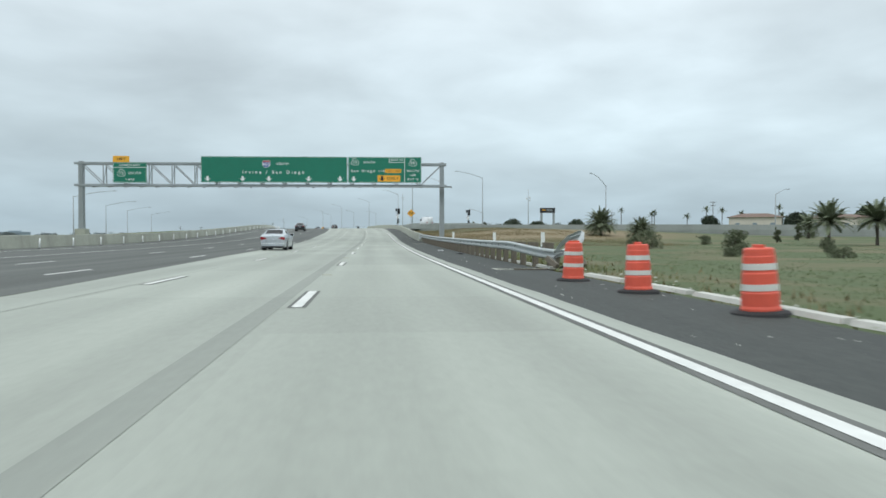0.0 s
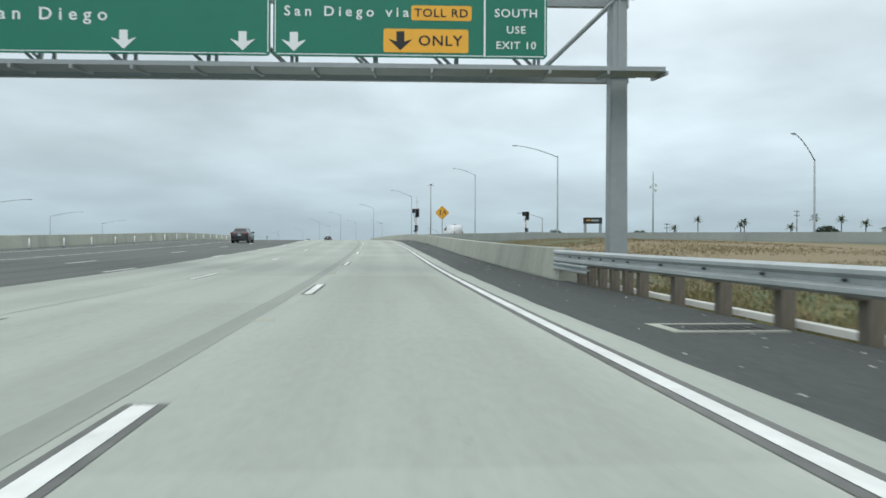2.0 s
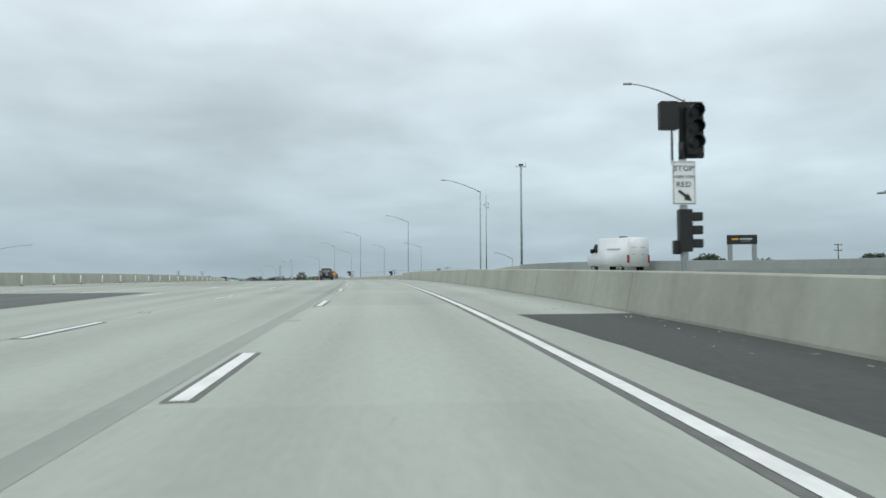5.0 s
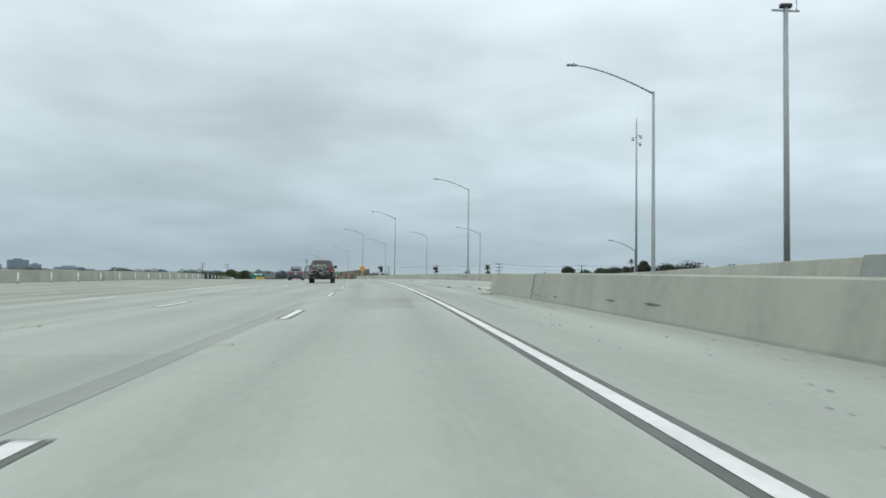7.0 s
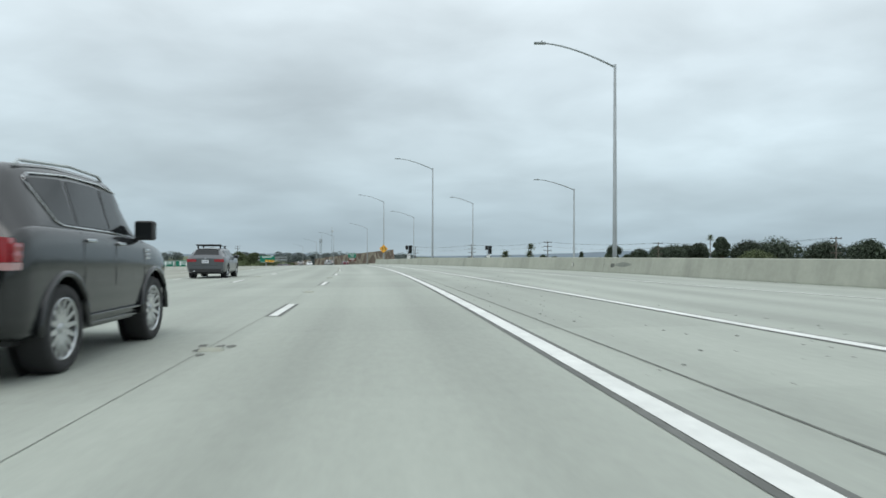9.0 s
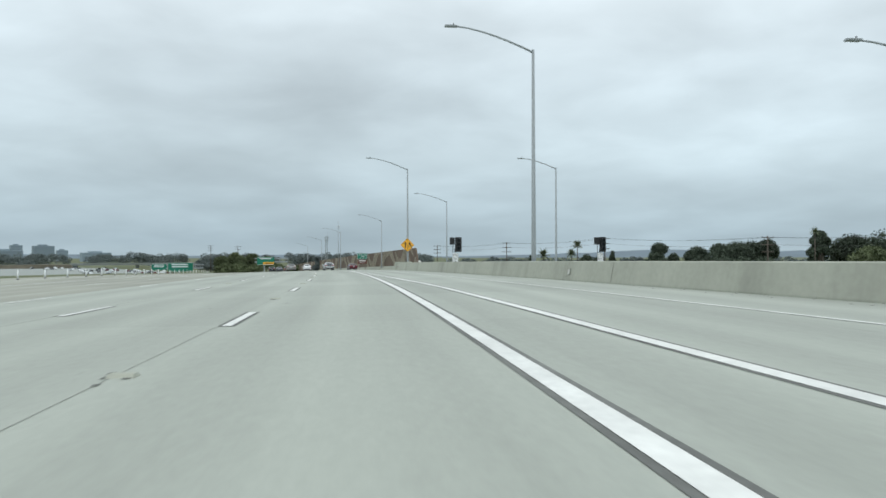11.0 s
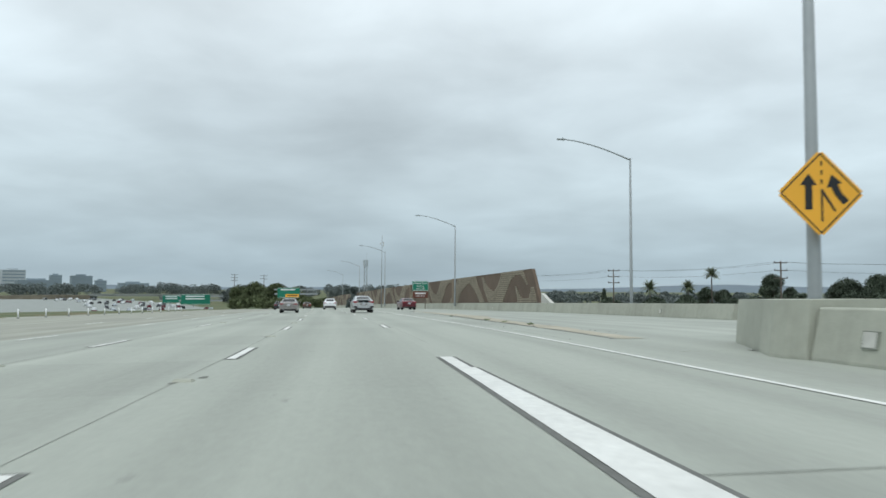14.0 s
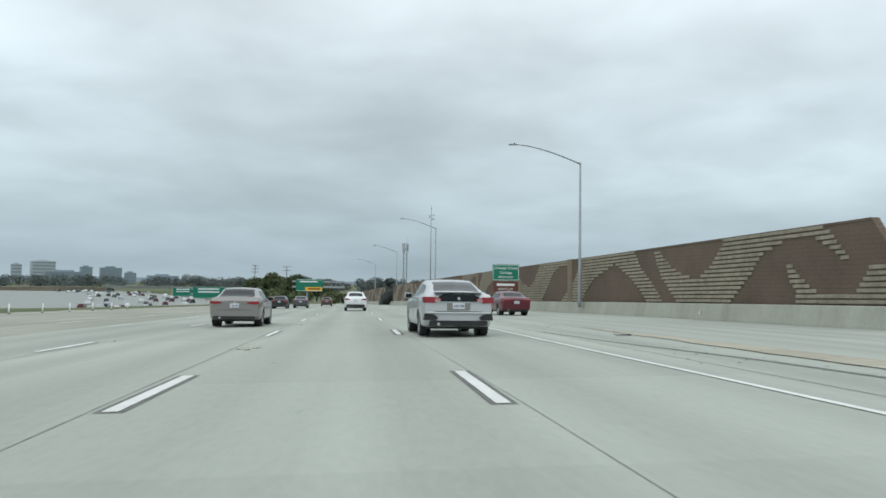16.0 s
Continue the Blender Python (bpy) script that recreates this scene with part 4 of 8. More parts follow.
def down_arrow(s, x, z, k=1.0, material=None):
    o = [(0, -0.36), (0.40, 0.04), (0.13, -0.05), (0.13, 0.30), (-0.13, 0.30), (-0.13, -0.05), (-0.40, 0.04)]
    part("arrow", plated([(x + a * k, z + b * k) for a, b in o], -0.066, -0.05), material or M_WHITE, s)


def state_shield(s, number, x, z, k=1.0):
    o = []
    for i in range(24):
        a = math.tau * i / 24
        r = 1.0 + 0.10 * math.cos(3 * (a - math.pi / 2))
        o.append((math.cos(a) * r * 0.50, math.sin(a) * r * 0.50))
    part("shield_rim", plated([(x + a * k, z + b * k) for a, b in o], -0.060, -0.05), M_WHITE, s, "white shield outline")
    part("shield", plated([(x + a * k * 0.90, z + b * k * 0.90) for a, b in o], -0.066, -0.052), M_GREEN, s)
    words(s, number, 0.52 * k, x, z - 0.02, y=-0.070)


# panel geometry runs along the gantry, 1.5 m in front of its chords
PM = GM @ Matrix.Translation((0.012, -0.42, 0.591)) @ Matrix.Diagonal((0.984, 1, 0.923, 1))
main = sign_panel(PM, -19.75, -2.12, 6.86, 10.22, "wide green overhead sign for the interstate south")
sx, sz = -11.9, 9.28
part("shield_rim", plated([(sx + a * 0.80, sz + b * 0.80) for a, b in ((-0.52, 0.50), (-0.25, 0.58), (0, 0.52), (0.25, 0.58), (0.52, 0.50), (0.62, 0.2), (0.58, -0.25), (0.35, -0.52), (0, -0.66), (-0.35, -0.52), (-0.58, -0.25), (-0.62, 0.2))], -0.060, -0.05), M_WHITE, main)
part("shield", plated([(sx + a * 0.74, sz + b * 0.74) for a, b in ((-0.60, 0.26), (0.60, 0.26), (0.62, 0.15), (0.56, -0.25), (0.34, -0.50), (0, -0.64), (-0.34, -0.50), (-0.56, -0.25), (-0.62, 0.15))], -0.066, -0.05), M_BLUE, main, "blue interstate shield")
part("shield_top", plated([(sx + a * 0.74, sz + b * 0.74) for a, b in ((-0.52, 0.50), (-0.25, 0.57), (0, 0.52), (0.25, 0.57), (0.52, 0.50), (0.59, 0.29), (-0.59, 0.29))], -0.066, -0.05), M_RED, main, "red shield top")
words(main, "405", 0.58, sx, sz - 0.08, y=-0.070)
words(main, "SOUTH", 0.42, -9.95, 9.28)
words(main, "Irvine / San Diego", 0.60, -11.05, 8.18, wide=1.62)
for x in (-18.95, -14.75, -11.6, -6.8, -3.0):
    down_arrow(main, x, 7.38)
right = sign_panel(PM, -2.02, 6.90, 6.86, 10.22, "green overhead sign for the toll road and exit")
state_shield(right, "73", -1.2, 9.55, 0.95)
words(right, "SOUTH", 0.40, 0.55, 9.52)
words(right, "San Diego via", 0.48, 0.35, 8.40, wide=1.5)
part("amber_plaque", plated(round_rect(2.45, 4.42, 8.14, 8.66, 0.07), -0.062, -0.05), M_YELLOW, right, "amber toll road plaque")
words(right, "TOLL RD", 0.40, 3.43, 8.39, M_BLACK, -0.066)
part("amber_plaque", plated(round_rect(1.55, 4.32, 7.02, 7.84, 0.07), -0.062, -0.05), M_YELLOW, right, "amber only plaque")
words(right, "ONLY", 0.50, 3.4, 7.42, M_BLACK, -0.066)
down_arrow(right, 2.10, 7.45, 1.0, M_BLACK)
down_arrow(right, -1.35, 7.38)
part("divider", boxed(4.82, 4.88, -0.06, -0.045, 6.9, 10.18), M_WHITE, right)
part("exit_box", boxed(2.95, 4.82, -0.058, -0.048, 9.50, 9.56), M_WHITE, right)
part("exit_box", boxed(2.95, 3.01, -0.058, -0.048, 9.50, 10.18), M_WHITE, right)
words(right, "EXIT 10", 0.40, 3.92, 9.86)
state_shield(right, "55", 5.85, 9.45, 0.95)
words(right, "SOUTH", 0.40, 5.88, 8.42)
words(right, "USE", 0.36, 5.88, 7.84)
words(right, "EXIT 10", 0.36, 5.88, 7.30)
express = sign_panel(PM, -30.2, -26.2, 6.80, 9.40, "green overhead sign for the express exit")
part("border", boxed(-30.1, -26.3, -0.058, -0.048, 8.72, 8.78), M_WHITE, express)
words(express, "EXPRESS EXIT", 0.36, -28.2, 9.03)
state_shield(express, "73", -29.2, 8.0, 0.95)
words(express, "SOUTH", 0.42, -27.6, 8.02)
words(express, "1 MILE", 0.36, -28.2, 7.18)
left_tab = thing("exit_plaque", PM, "amber plaque above the green express exit sign", "road sign")
part("panel", plated(round_rect(-30.2, -28.25, 9.42, 10.22, 0.08), -0.05, 0.03), M_YELLOW, left_tab)
words(left_tab, "LEFT", 0.46, -29.2, 9.82, M_BLACK)


# ---- street lamps ----
def street_lamp(x, y, z0, top, tip, tag="lamps along the ramp barrier"):
    """A tapered pole from z0 up to its elbow at top, with a curved arm to the lamp head at tip."""
    ob = thing("street_lamp", Matrix.Translation((x, y, z0)), "tall grey steel street lamp with one curved arm", "street lamp", group=tag)
    H = top - z0
    d = Vector((tip[0] - x, tip[1] - y, tip[2] - top))
    part("pole", tubed([(0, 0, -0.4), (0, 0, 0.3), (0, 0, H + 0.15)], [0.135, 0.13, 0.075], 10), M_POLE, ob, smooth=True)
    part("base_plate", boxed(-0.24, 0.24, -0.24, 0.24, -0.06, 0.04, bevel=0.01), M_POLE, ob)
    path = []
    for k in range(9):
        f = k / 8
        path.append((d.x * f, d.y * f, H + d.z * (1 - (1 - f) ** 1.52)))
    part("arm", tubed(path, [0.062 - 0.02 * k / 8 for k in range(9)], 8), M_POLE, ob, smooth=True)
    head = bmesh.new()
    e = d.normalized()
    a = math.degrees(math.atan2(e.y, e.x))
    box(head, -0.05, 0.62, -0.13, 0.13, -0.05, 0.06, bevel=0.03)
    part("lamp_head", head, M_POLE, ob, m=Matrix.Translation((d.x, d.y, path[-1][2])) @ pose(0, 0, 0, 0, 0, a), label="flat grey luminaire")
    part("photocell", tubed([(0.15, 0, 0.05), (0.15, 0, 0.15)], 0.035, 8), M_BLACK, ob, m=Matrix.Translation((d.x, d.y, path[-1][2])) @ pose(0, 0, 0, 0, 0, a))
    return ob


def surface(x, y):
    """The paved height at a plan point right of the road."""
    s = y
    for _ in range(6):
        n = math.sqrt(1 + heading(s) ** 2)
        u = (x - spline(XK, s)) / n + 0
        s = y + heading(s) * ((x - spline(XK, s)) / n) / n
    return rise(s, (x - spline(XK, s)) * math.sqrt(1 + heading(s) ** 2))


LAMPS = [(31.14, 152.64, 2.3, 13.3, (25.6, 153.2, 14.74)), (31.98, 204.1, 3.3, 16.2, (28.0, 204.5, 17.5)), (26.16, 254.3, 3.9, 15.36, (21.1, 254.2, 16.97)),
         (20.5, 304.4, 3.6, 14.95, (16.4, 304.6, 16.32)), (11.87, 354.4, 3.55, 14.85, (7.7, 354.0, 16.1)), (4.35, 401.75, 2.95, 14.13, (0.1, 400.9, 15.4)),
         (27.7, 344.7, 1.5, 11.5, (23.6, 344.4, 12.6)), (20.87, 395.0, 1.6, 13.47, (17.2, 394.9, 14.6)), (10.64, 443.5, 2.2, 13.38, (5.5, 442.9, 14.87)),
         (-3.33, 490.3, 1.3, 12.22, (-8.4, 490.4, 13.8)), (47.65, 123.8, 1.0, 9.75, (44.0, 121.9, 11.94)), (42.6, 303, 1.0, 7.2, (38.8, 301.0, 8.4)),
         (38.7, 181.3, 3.0, 6.4, (37.3, 190.5, 7.8)), (81.7, 121.2, 1.0, 8.4, (86.5, 124, 9.7))]
for x, y, z0, top, tip in LAMPS:
    street_lamp(x, y, z0, top, tip)
for k, y in enumerate((540, 592, 645)):
    p = at(y, 15.5)
    street_lamp(p.x, p.y, p.z + 0.8, p.z + 12.0, (p.x - 5.0, p.y, p.z + 13.5))
# lamps beyond the median
for k, (x, y) in enumerate(((-52, 148), (-60, 205), (-67, 262), (-72, 330))):
    street_lamp(x, y, ground_height(x, y), 8.0 + 0.6 * k, (x + 6.5, y + 3, 9.4 + 0.6 * k), "lamps beyond the median")


# ---- poles ----
def detector_pole(x, y, z0, top, name="camera_pole", bar=True):
    ob = thing(name, Matrix.Translation((x, y, z0)), "grey steel pole with a traffic camera and sensors on top", "camera pole")
    part("pole", tubed([(0, 0, -1.3), (0, 0, top - z0)], [0.16, 0.12] if bar else [0.105, 0.055], 10), M_POLE, ob, smooth=True)
    H = top - z0
    if bar:
        part("cross_bar", boxed(-0.75, 0.75, -0.04, 0.04, H - 0.18, H - 0.10), M_POLE, ob)
        part("camera_body", boxed(-0.30, 0.30, -0.15, 0.15, H, H + 0.22, bevel=0.04), M_TRIM, ob)
        part("antenna", tubed([(0.6, 0, H - 0.1), (0.6, 0, H + 0.5)], 0.02, 6), M_TRIM, ob)
    else:
        for k, (dx, dz) in enumerate(((0.35, -1.0), (-0.3, -1.2), (0.3, -1.6))):
            part("sensor_arm", tubed([(0, 0, H + dz + 0.1), (dx, 0, H + dz)], 0.03, 6), M_POLE, ob)
            part("camera_dome", tubed([(dx, 0, H + dz - 0.22), (dx, 0, H + dz - 0.1), (dx, 0, H + dz + 0.08)], [0.06, 0.13, 0.1], 8), M_BARRIER_WHITE, ob, smooth=True)
        part("finial", tubed([(0, 0, H), (0, 0, H + 0.5)], [0.06, 0.02], 6), M_BARRIER_WHITE, ob)
    return ob


detector_pole(30.0, 245.8, 4.3, 17.9)
detector_pole(29.5, 266.5, 3.6, 16.1, bar=False)
detector_pole(36.1, 135.2, 0.9, 9.15, bar=False)
detector_pole(-19.85, 545, 0.0, 14.4, bar=False)


# ---- merge warning signs ----
def merge_sign(x, y, z, post_from, label, turned, side=1.20):
    m = Matrix.Translation((x, y, z)) @ pose(0, 0, 0, 0, 0, turned)
    s = thing("merge_sign", m, label, "warning sign", group="merge signs")
    r = side / math.sqrt(2)
    bm = bmesh.new()
    plate(bm, [(0, -r), (r, 0), (0, r), (-r, 0)], -0.01, 0.01)
    es = [e for e in bm.edges if abs(e.verts[0].co.y - e.verts[1].co.y) > 0.01]
    bmesh.ops.bevel(bm, geom=es, offset=0.06, segments=3, affect="EDGES")
    part("panel", bm, M_YELLOW, s)
    k = r * 0.92
    for sx, sz in ((1, 1), (1, -1), (-1, 1), (-1, -1)):
        part("border", plated([(0, sz * k), (sx * k, 0), (sx * (k - 0.035), 0), (0, sz * (k - 0.035))], -0.014, -0.009), M_BLACK, s)
    u = r / 0.86
    def shape(o):
        part("symbol", plated([(a * u, b * u) for a, b in o], -0.016, -0.009), M_BLACK, s)
    shape([(-0.31, -0.32), (-0.17, -0.32), (-0.17, 0.16), (-0.08, 0.16), (-0.24, 0.38), (-0.40, 0.16), (-0.31, 0.16)])
    shape([(0.43, -0.22), (0.54, -0.14), (0.40, 0.02), (0.33, 0.18), (0.42, 0.20), (0.21, 0.37), (0.12, 0.10), (0.20, 0.13), (0.27, -0.03)])
    shape([(0.0, -0.55), (0.035, -0.55), (0.035, 0.08), (0.0, 0.08)])
    shape([(0.035, 0.08), (0.035, -0.02), (0.26, -0.36), (0.29, -0.33)])
    for b in (0.18, 0.36, 0.54):
        shape([(0.0, b), (0.035, b), (0.035, b + 0.09), (0.0, b + 0.09)])
    if post_from is not None:
        part("post", boxed(-0.05, 0.05, 0.012, 0.11, post_from - z, 0.3), M_POLE, s)
    else:
        part("clamp", boxed(-0.12, 0.12, 0.012, 0.14, -0.1, -0.02), M_POLE, s)
    return s


merge_sign(13.64, 143.9, 5.09, 2.0, "amber diamond merge sign on a steel post behind the barrier", -8)
merge_sign(4.33, 401.4, 5.16, None, "amber diamond merge sign strapped to a lamp pole", 2, 1.18)


# ---- ramp meter signals ----
def ramp_signal(x, y, z0, head_top, turned, label, lower=True):
    m = Matrix.Translation((x, y, z0)) @ pose(0, 0, 0, 0, 0, turned)
    s = thing("ramp_signal", m, label, "traffic signal", group="ramp signals")
    H = head_top - z0
    part("post", tubed([(0, 0, -0.8), (0, 0, H - 1.42)], 0.065, 10), M_POLE, s, smooth=True)
    # top of the post is coloured black to stand for the shadow on it
    part("post_cap", tubed([(0, 0, H - 1.44), (0, 0, H - 1.04)], 0.07, 10), M_BLACK, s, "black mounting collar on the post", smooth=True)
    # the main head faces the ramp's traffic, its visors standing out before the backplate
    hm = Matrix.Translation((0.29, 0, H - 0.05))
    body = part("signal_head", boxed(-0.18, 0.18, -0.12, 0.14, -1.25, -0.16, bevel=0.02), M_BLACK, s, m=hm)
    part("backplate", plated(round_rect(-0.295, 0.295, -1.34, 0.0, 0.05), 0.142, 0.157), M_BLACK, body)
    for k in range(3):
        z = -0.30 - 0.36 * k
        part("lens", tubed([(0, -0.125, z), (0, -0.14, z)], 0.14, 12), M_GLASS, body)
        bm = bmesh.new()
        n = 12
        r0 = [bm.verts.new((0.16 * math.cos(math.pi * (j / n * 1.5 - 0.25)), -0.12, z + 0.16 * math.sin(math.pi * (j / n * 1.5 - 0.25)))) for j in range(n + 1)]
        r1 = [bm.verts.new((v.co.x, -0.33, v.co.z + 0.01)) for v in r0]
        r2 = [bm.verts.new((v.co.x * 0.93, -0.33, z + (v.co.z - z) * 0.93)) for v in r1]
        for j in range(n):
            bm.faces.new((r0[j], r0[j + 1], r1[j + 1], r1[j]))
            bm.faces.new((r1[j], r1[j + 1], r2[j + 1], r2[j]))
        part("visor", bm, M_BLACK, body)
    side = part("signal_head", plated(round_rect(-0.225, 0.225, -0.66, 0.0, 0.04), -0.05, 0.12), M_BLACK, s, m=Matrix.Translation((-0.28, 0, H - 0.08)))
    for z in (-0.22, -0.54):
        part("visor", boxed(-0.13, 0.13, 0.12, 0.30, z - 0.04, z + 0.14, bevel=0.01), M_BLACK, side)
    part("link_arm", boxed(-0.10, 0.14, -0.02, 0.02, H - 0.22, H - 0.17), M_BLACK, s)
    part("bracket", tubed([(-0.22, 0, H - 0.72), (-0.22, 0, H - 1.52), (-0.20, 0, H - 1.55), (0, 0, H - 1.55)], 0.026, 6), M_BLACK, s)
    HS = H + 0.08
    sg = part("stop_panel", boxed(-0.26, 0.28, -0.105, -0.09, HS - 2.58, HS - 1.57, bevel=0.004), M_WHITE, s, "white stop here on red sign")
    for bx in ((-0.24, 0.26, HS - 1.60, HS - 1.588), (-0.24, 0.26, HS - 2.562, HS - 2.55), (-0.24, -0.228, HS - 2.56, HS - 1.59), (0.248, 0.26, HS - 2.56, HS - 1.59)):
        part("border", boxed(bx[0], bx[1], -0.110, -0.1, bx[2], bx[3]), M_BLACK, sg)
    for body, size, dz in (("STOP", 0.175, -1.75), ("HERE ON", 0.10, -1.94), ("RED", 0.175, -2.12)):
        lettering("lettering", body, size, Matrix.Translation((0, -0.108, HS + dz)) @ pose(0, 0, 0, 90), sg, M_BLACK, 0.002)
    part("arrow", plated([(a, HS + b) for a, b in ((-0.13, -2.28), (-0.10, -2.23), (0.07, -2.36), (0.09, -2.31), (0.19, -2.50), (0.00, -2.47), (0.03, -2.42))], -0.111, -0.1), M_BLACK, sg)
    if lower:
        hm = Matrix.Translation((0.10, 0, HS - 2.68)) @ pose(0, 0, 0, 0, 0, 88)
        low = part("lower_head", boxed(-0.13, 0.13, -0.10, 0.20, -0.98, 0.0, bevel=0.02), M_BLACK, s, m=hm)
        for k in range(3):
            bm = bmesh.new()
            box(bm, -0.12, 0.12, -0.34, -0.1, -0.31 * k - 0.27, -0.31 * k - 0.07, bevel=0.025)
            part("visor", bm, M_BLACK, low)
        part("push_box", boxed(-0.22, -0.07, -0.06, 0.10, HS - 3.72, HS - 3.40, bevel=0.01), M_BLACK, s)
    return s


ramp_signal(14.30, 169.3, 2.2, 7.12, -7, "black ramp meter signal heads with a stop sign on a post")
ramp_signal(31.35, 167.6, 2.6, 6.83, -7, "black ramp meter signal heads with a stop sign on a post")
ramp_signal(8.99, 381.1, 1.6, 5.62, 0, "black ramp meter signal heads with a stop sign on a post")
ramp_signal(22.0, 380.2, 1.4, 5.6, 0, "black ramp meter signal heads with a stop sign on a post")


# ---- orange drums ----
def drum(y, u, k, lean):
    m = Matrix.Translation(at(y, u)) @ pose(0, 0, 0, lean, 0, 40 * k) @ Matrix.Diagonal((0.86, 0.86, 0.86, 1))
    d = thing("traffic_drum", m, "orange traffic drum with white bands on a rubber foot", "traffic drum", group="traffic drums")
    rings = [(0.0, 0.30), (0.06, 0.30), (0.10, 0.285), (0.30, 0.282), (0.32, 0.27), (0.60, 0.262), (0.62, 0.25), (0.86, 0.242), (0.88, 0.232), (0.98, 0.225), (1.0, 0.19)]
    def lathe(sel, extra=0.0):
        bm = bmesh.new()
        n = 24
        prev = None
        for z, r in sel:
            ring = [bm.verts.new(((r + extra) * math.cos(j * math.tau / n), (r + extra) * math.sin(j * math.tau / n), z)) for j in range(n)]
            if prev:
                for j in range(n):
                    bm.faces.new((prev[j], prev[(j + 1) % n], ring[(j + 1) % n], ring[j]))
            else:
                bm.faces.new(list(reversed(ring)))
            prev = ring
        bm.faces.new(prev)
        return bm
    part("drum_body", lathe([(z + 0.05, r) for z, r in rings]), M_ORANGE, d, smooth=False)
    for z0, z1, r in ((0.36, 0.46, 0.272), (0.68, 0.78, 0.253)):
        part("reflective_band", lathe([(z0 + 0.03, r + 0.003), (z1 + 0.03, r)]), M_DRUM_WHITE, d)
    part("rubber_foot", lathe([(0.0, 0.46), (0.05, 0.44), (0.08, 0.34)]), M_RUBBER, d)
    part("handle", boxed(-0.16, 0.16, -0.025, 0.025, 1.04, 1.10, bevel=0.01), M_ORANGE, d)


drum(13.3, 5.82, 0, 1.5)
drum(9.75, 6.04, 1, -1.0)
drum(6.0, 6.30, 2, -2.5)


# ---- white delineator posts ----
def delineators():
    first = thing("delineator_post", Matrix.Translation(at(0, -22.3)), "slim white flexible delineator post beside the express lanes", "delineator post", group="delineator posts")
    part("tube", tubed([(0, 0, 0), (0, 0, 0.74)], [0.055, 0.045], 8), M_WHITE, first, smooth=True)
    part("foot", tubed([(0, 0, 0), (0, 0, 0.05)], [0.12, 0.1], 8), M_TRIM, first)
    y = 5.0
    while y < 520:
        copy_thing(first, Matrix.Translation(at(y, -22.3)) @ pose(0, 0, 0, random.uniform(-3, 3), random.uniform(-3, 3), 0))
        y += 5.6


delineators()


# paddle markers behind the guardrail
def paddle(x, y):
    z = ground_height(x, y)
    p = thing("paddle_marker", Matrix.Translation((x, y, z)), "white reflective paddle marker standing in the grass", "marker post", group="paddle markers")
    part("stake", boxed(-0.03, 0.03, 0.0, 0.03, -0.2, 0.75), M_WOOD_POST, p)
    part("blade", boxed(-0.10, 0.10, -0.015, 0.0, 0.55, 1.35, bevel=0.004), M_WHITE, p)


for y, u in ((31.5, 9.5), (44, 9.2), (66, 8.8)):
    q = at(y, u)
    paddle(q.x, q.y)
# ---- vehicles ----
def paint(name, color, metal=0.35, rough=0.32, coat=0.7):
    return shader(name, color, rough, metal, coat=coat, grain=(40.0, 0.02), stain=(0.9, 0.04))


def table(pairs):
    """A smooth curve through (station, value) pairs that never overshoots them."""
    ys, vs = (np.array(v, float) for v in zip(*pairs))
    step = np.diff(ys)
    slope = np.diff(vs) / step
    d = np.zeros(len(ys))
    for k in range(1, len(ys) - 1):
        if slope[k - 1] * slope[k] > 0:
            d[k] = 2 * slope[k - 1] * slope[k] / (slope[k - 1] + slope[k])
    d[0], d[-1] = slope[0], slope[-1]

    def curve(y):
        y = min(max(y, ys[0]), ys[-1])
        k = min(int(np.searchsorted(ys, y, side="right")) - 1, len(step) - 1)
        t = (y - ys[k]) / step[k]
        return float(vs[k] * (1 + 2 * t) * (1 - t) ** 2 + d[k] * step[k] * t * (1 - t) ** 2 + vs[k + 1] * t * t * (3 - 2 * t) + d[k + 1] * step[k] * t * t * (t - 1))
    return curve


def car_ring(c, y):
    """Half of a car's cross-section at y metres from its tail: (x, z) from the sill to the middle of the roof."""
    w, zb, zs, zt, wt = (c[k](y) for k in ("W", "ZB", "ZS", "ZT", "WT"))
    zm = zb + (zs - zb) * 0.52
    up = max(0.0, zt - zs)
    k = min(1.0, up / 0.25)
    wt = w * 0.80 + (wt - w * 0.80) * k
    edge = zs + up * 0.90 if up > 0.02 else zs + 0.012
    return [(0.0, zb), (w * 0.86, zb), (w * 0.965, zb + 0.07), (w, zm), (w * 0.992, zs - 0.14), (w * 0.955, zs - 0.015), (w * 0.925, zs),
            (wt, edge), (wt * 0.90, zs + up * 0.975 + 0.02), (wt * 0.55, zt + 0.03), (0.0, zt + 0.04)]


def rounded_side(r):
    """A car's half section with its flank, from the sill to the waist, drawn as a flowing curve."""
    out = r[:2]
    for k in range(1, 6):
        a, b, c, d = r[max(k - 1, 1)], r[k], r[k + 1], r[min(k + 2, 6)]
        for t in (1 / 3, 2 / 3, 1.0):
            out.append(tuple(q + 0.5 * t * (s - p + t * (2 * p - 5 * q + 4 * s - e + t * (3 * (q - s) + e - p))) for p, q, s, e in zip(a, b, c, d)))
    return out + r[7:]


def side_at(c, y, f, out=0.006):
    """A place on the glasshouse side, f from the waist (0) to the roof edge (1)."""
    r = car_ring(c, y)
    (x0, z0), (x1, z1) = r[6], r[7]
    return Vector((x0 + (x1 - x0) * f + out, y, z0 + (z1 - z0) * f))


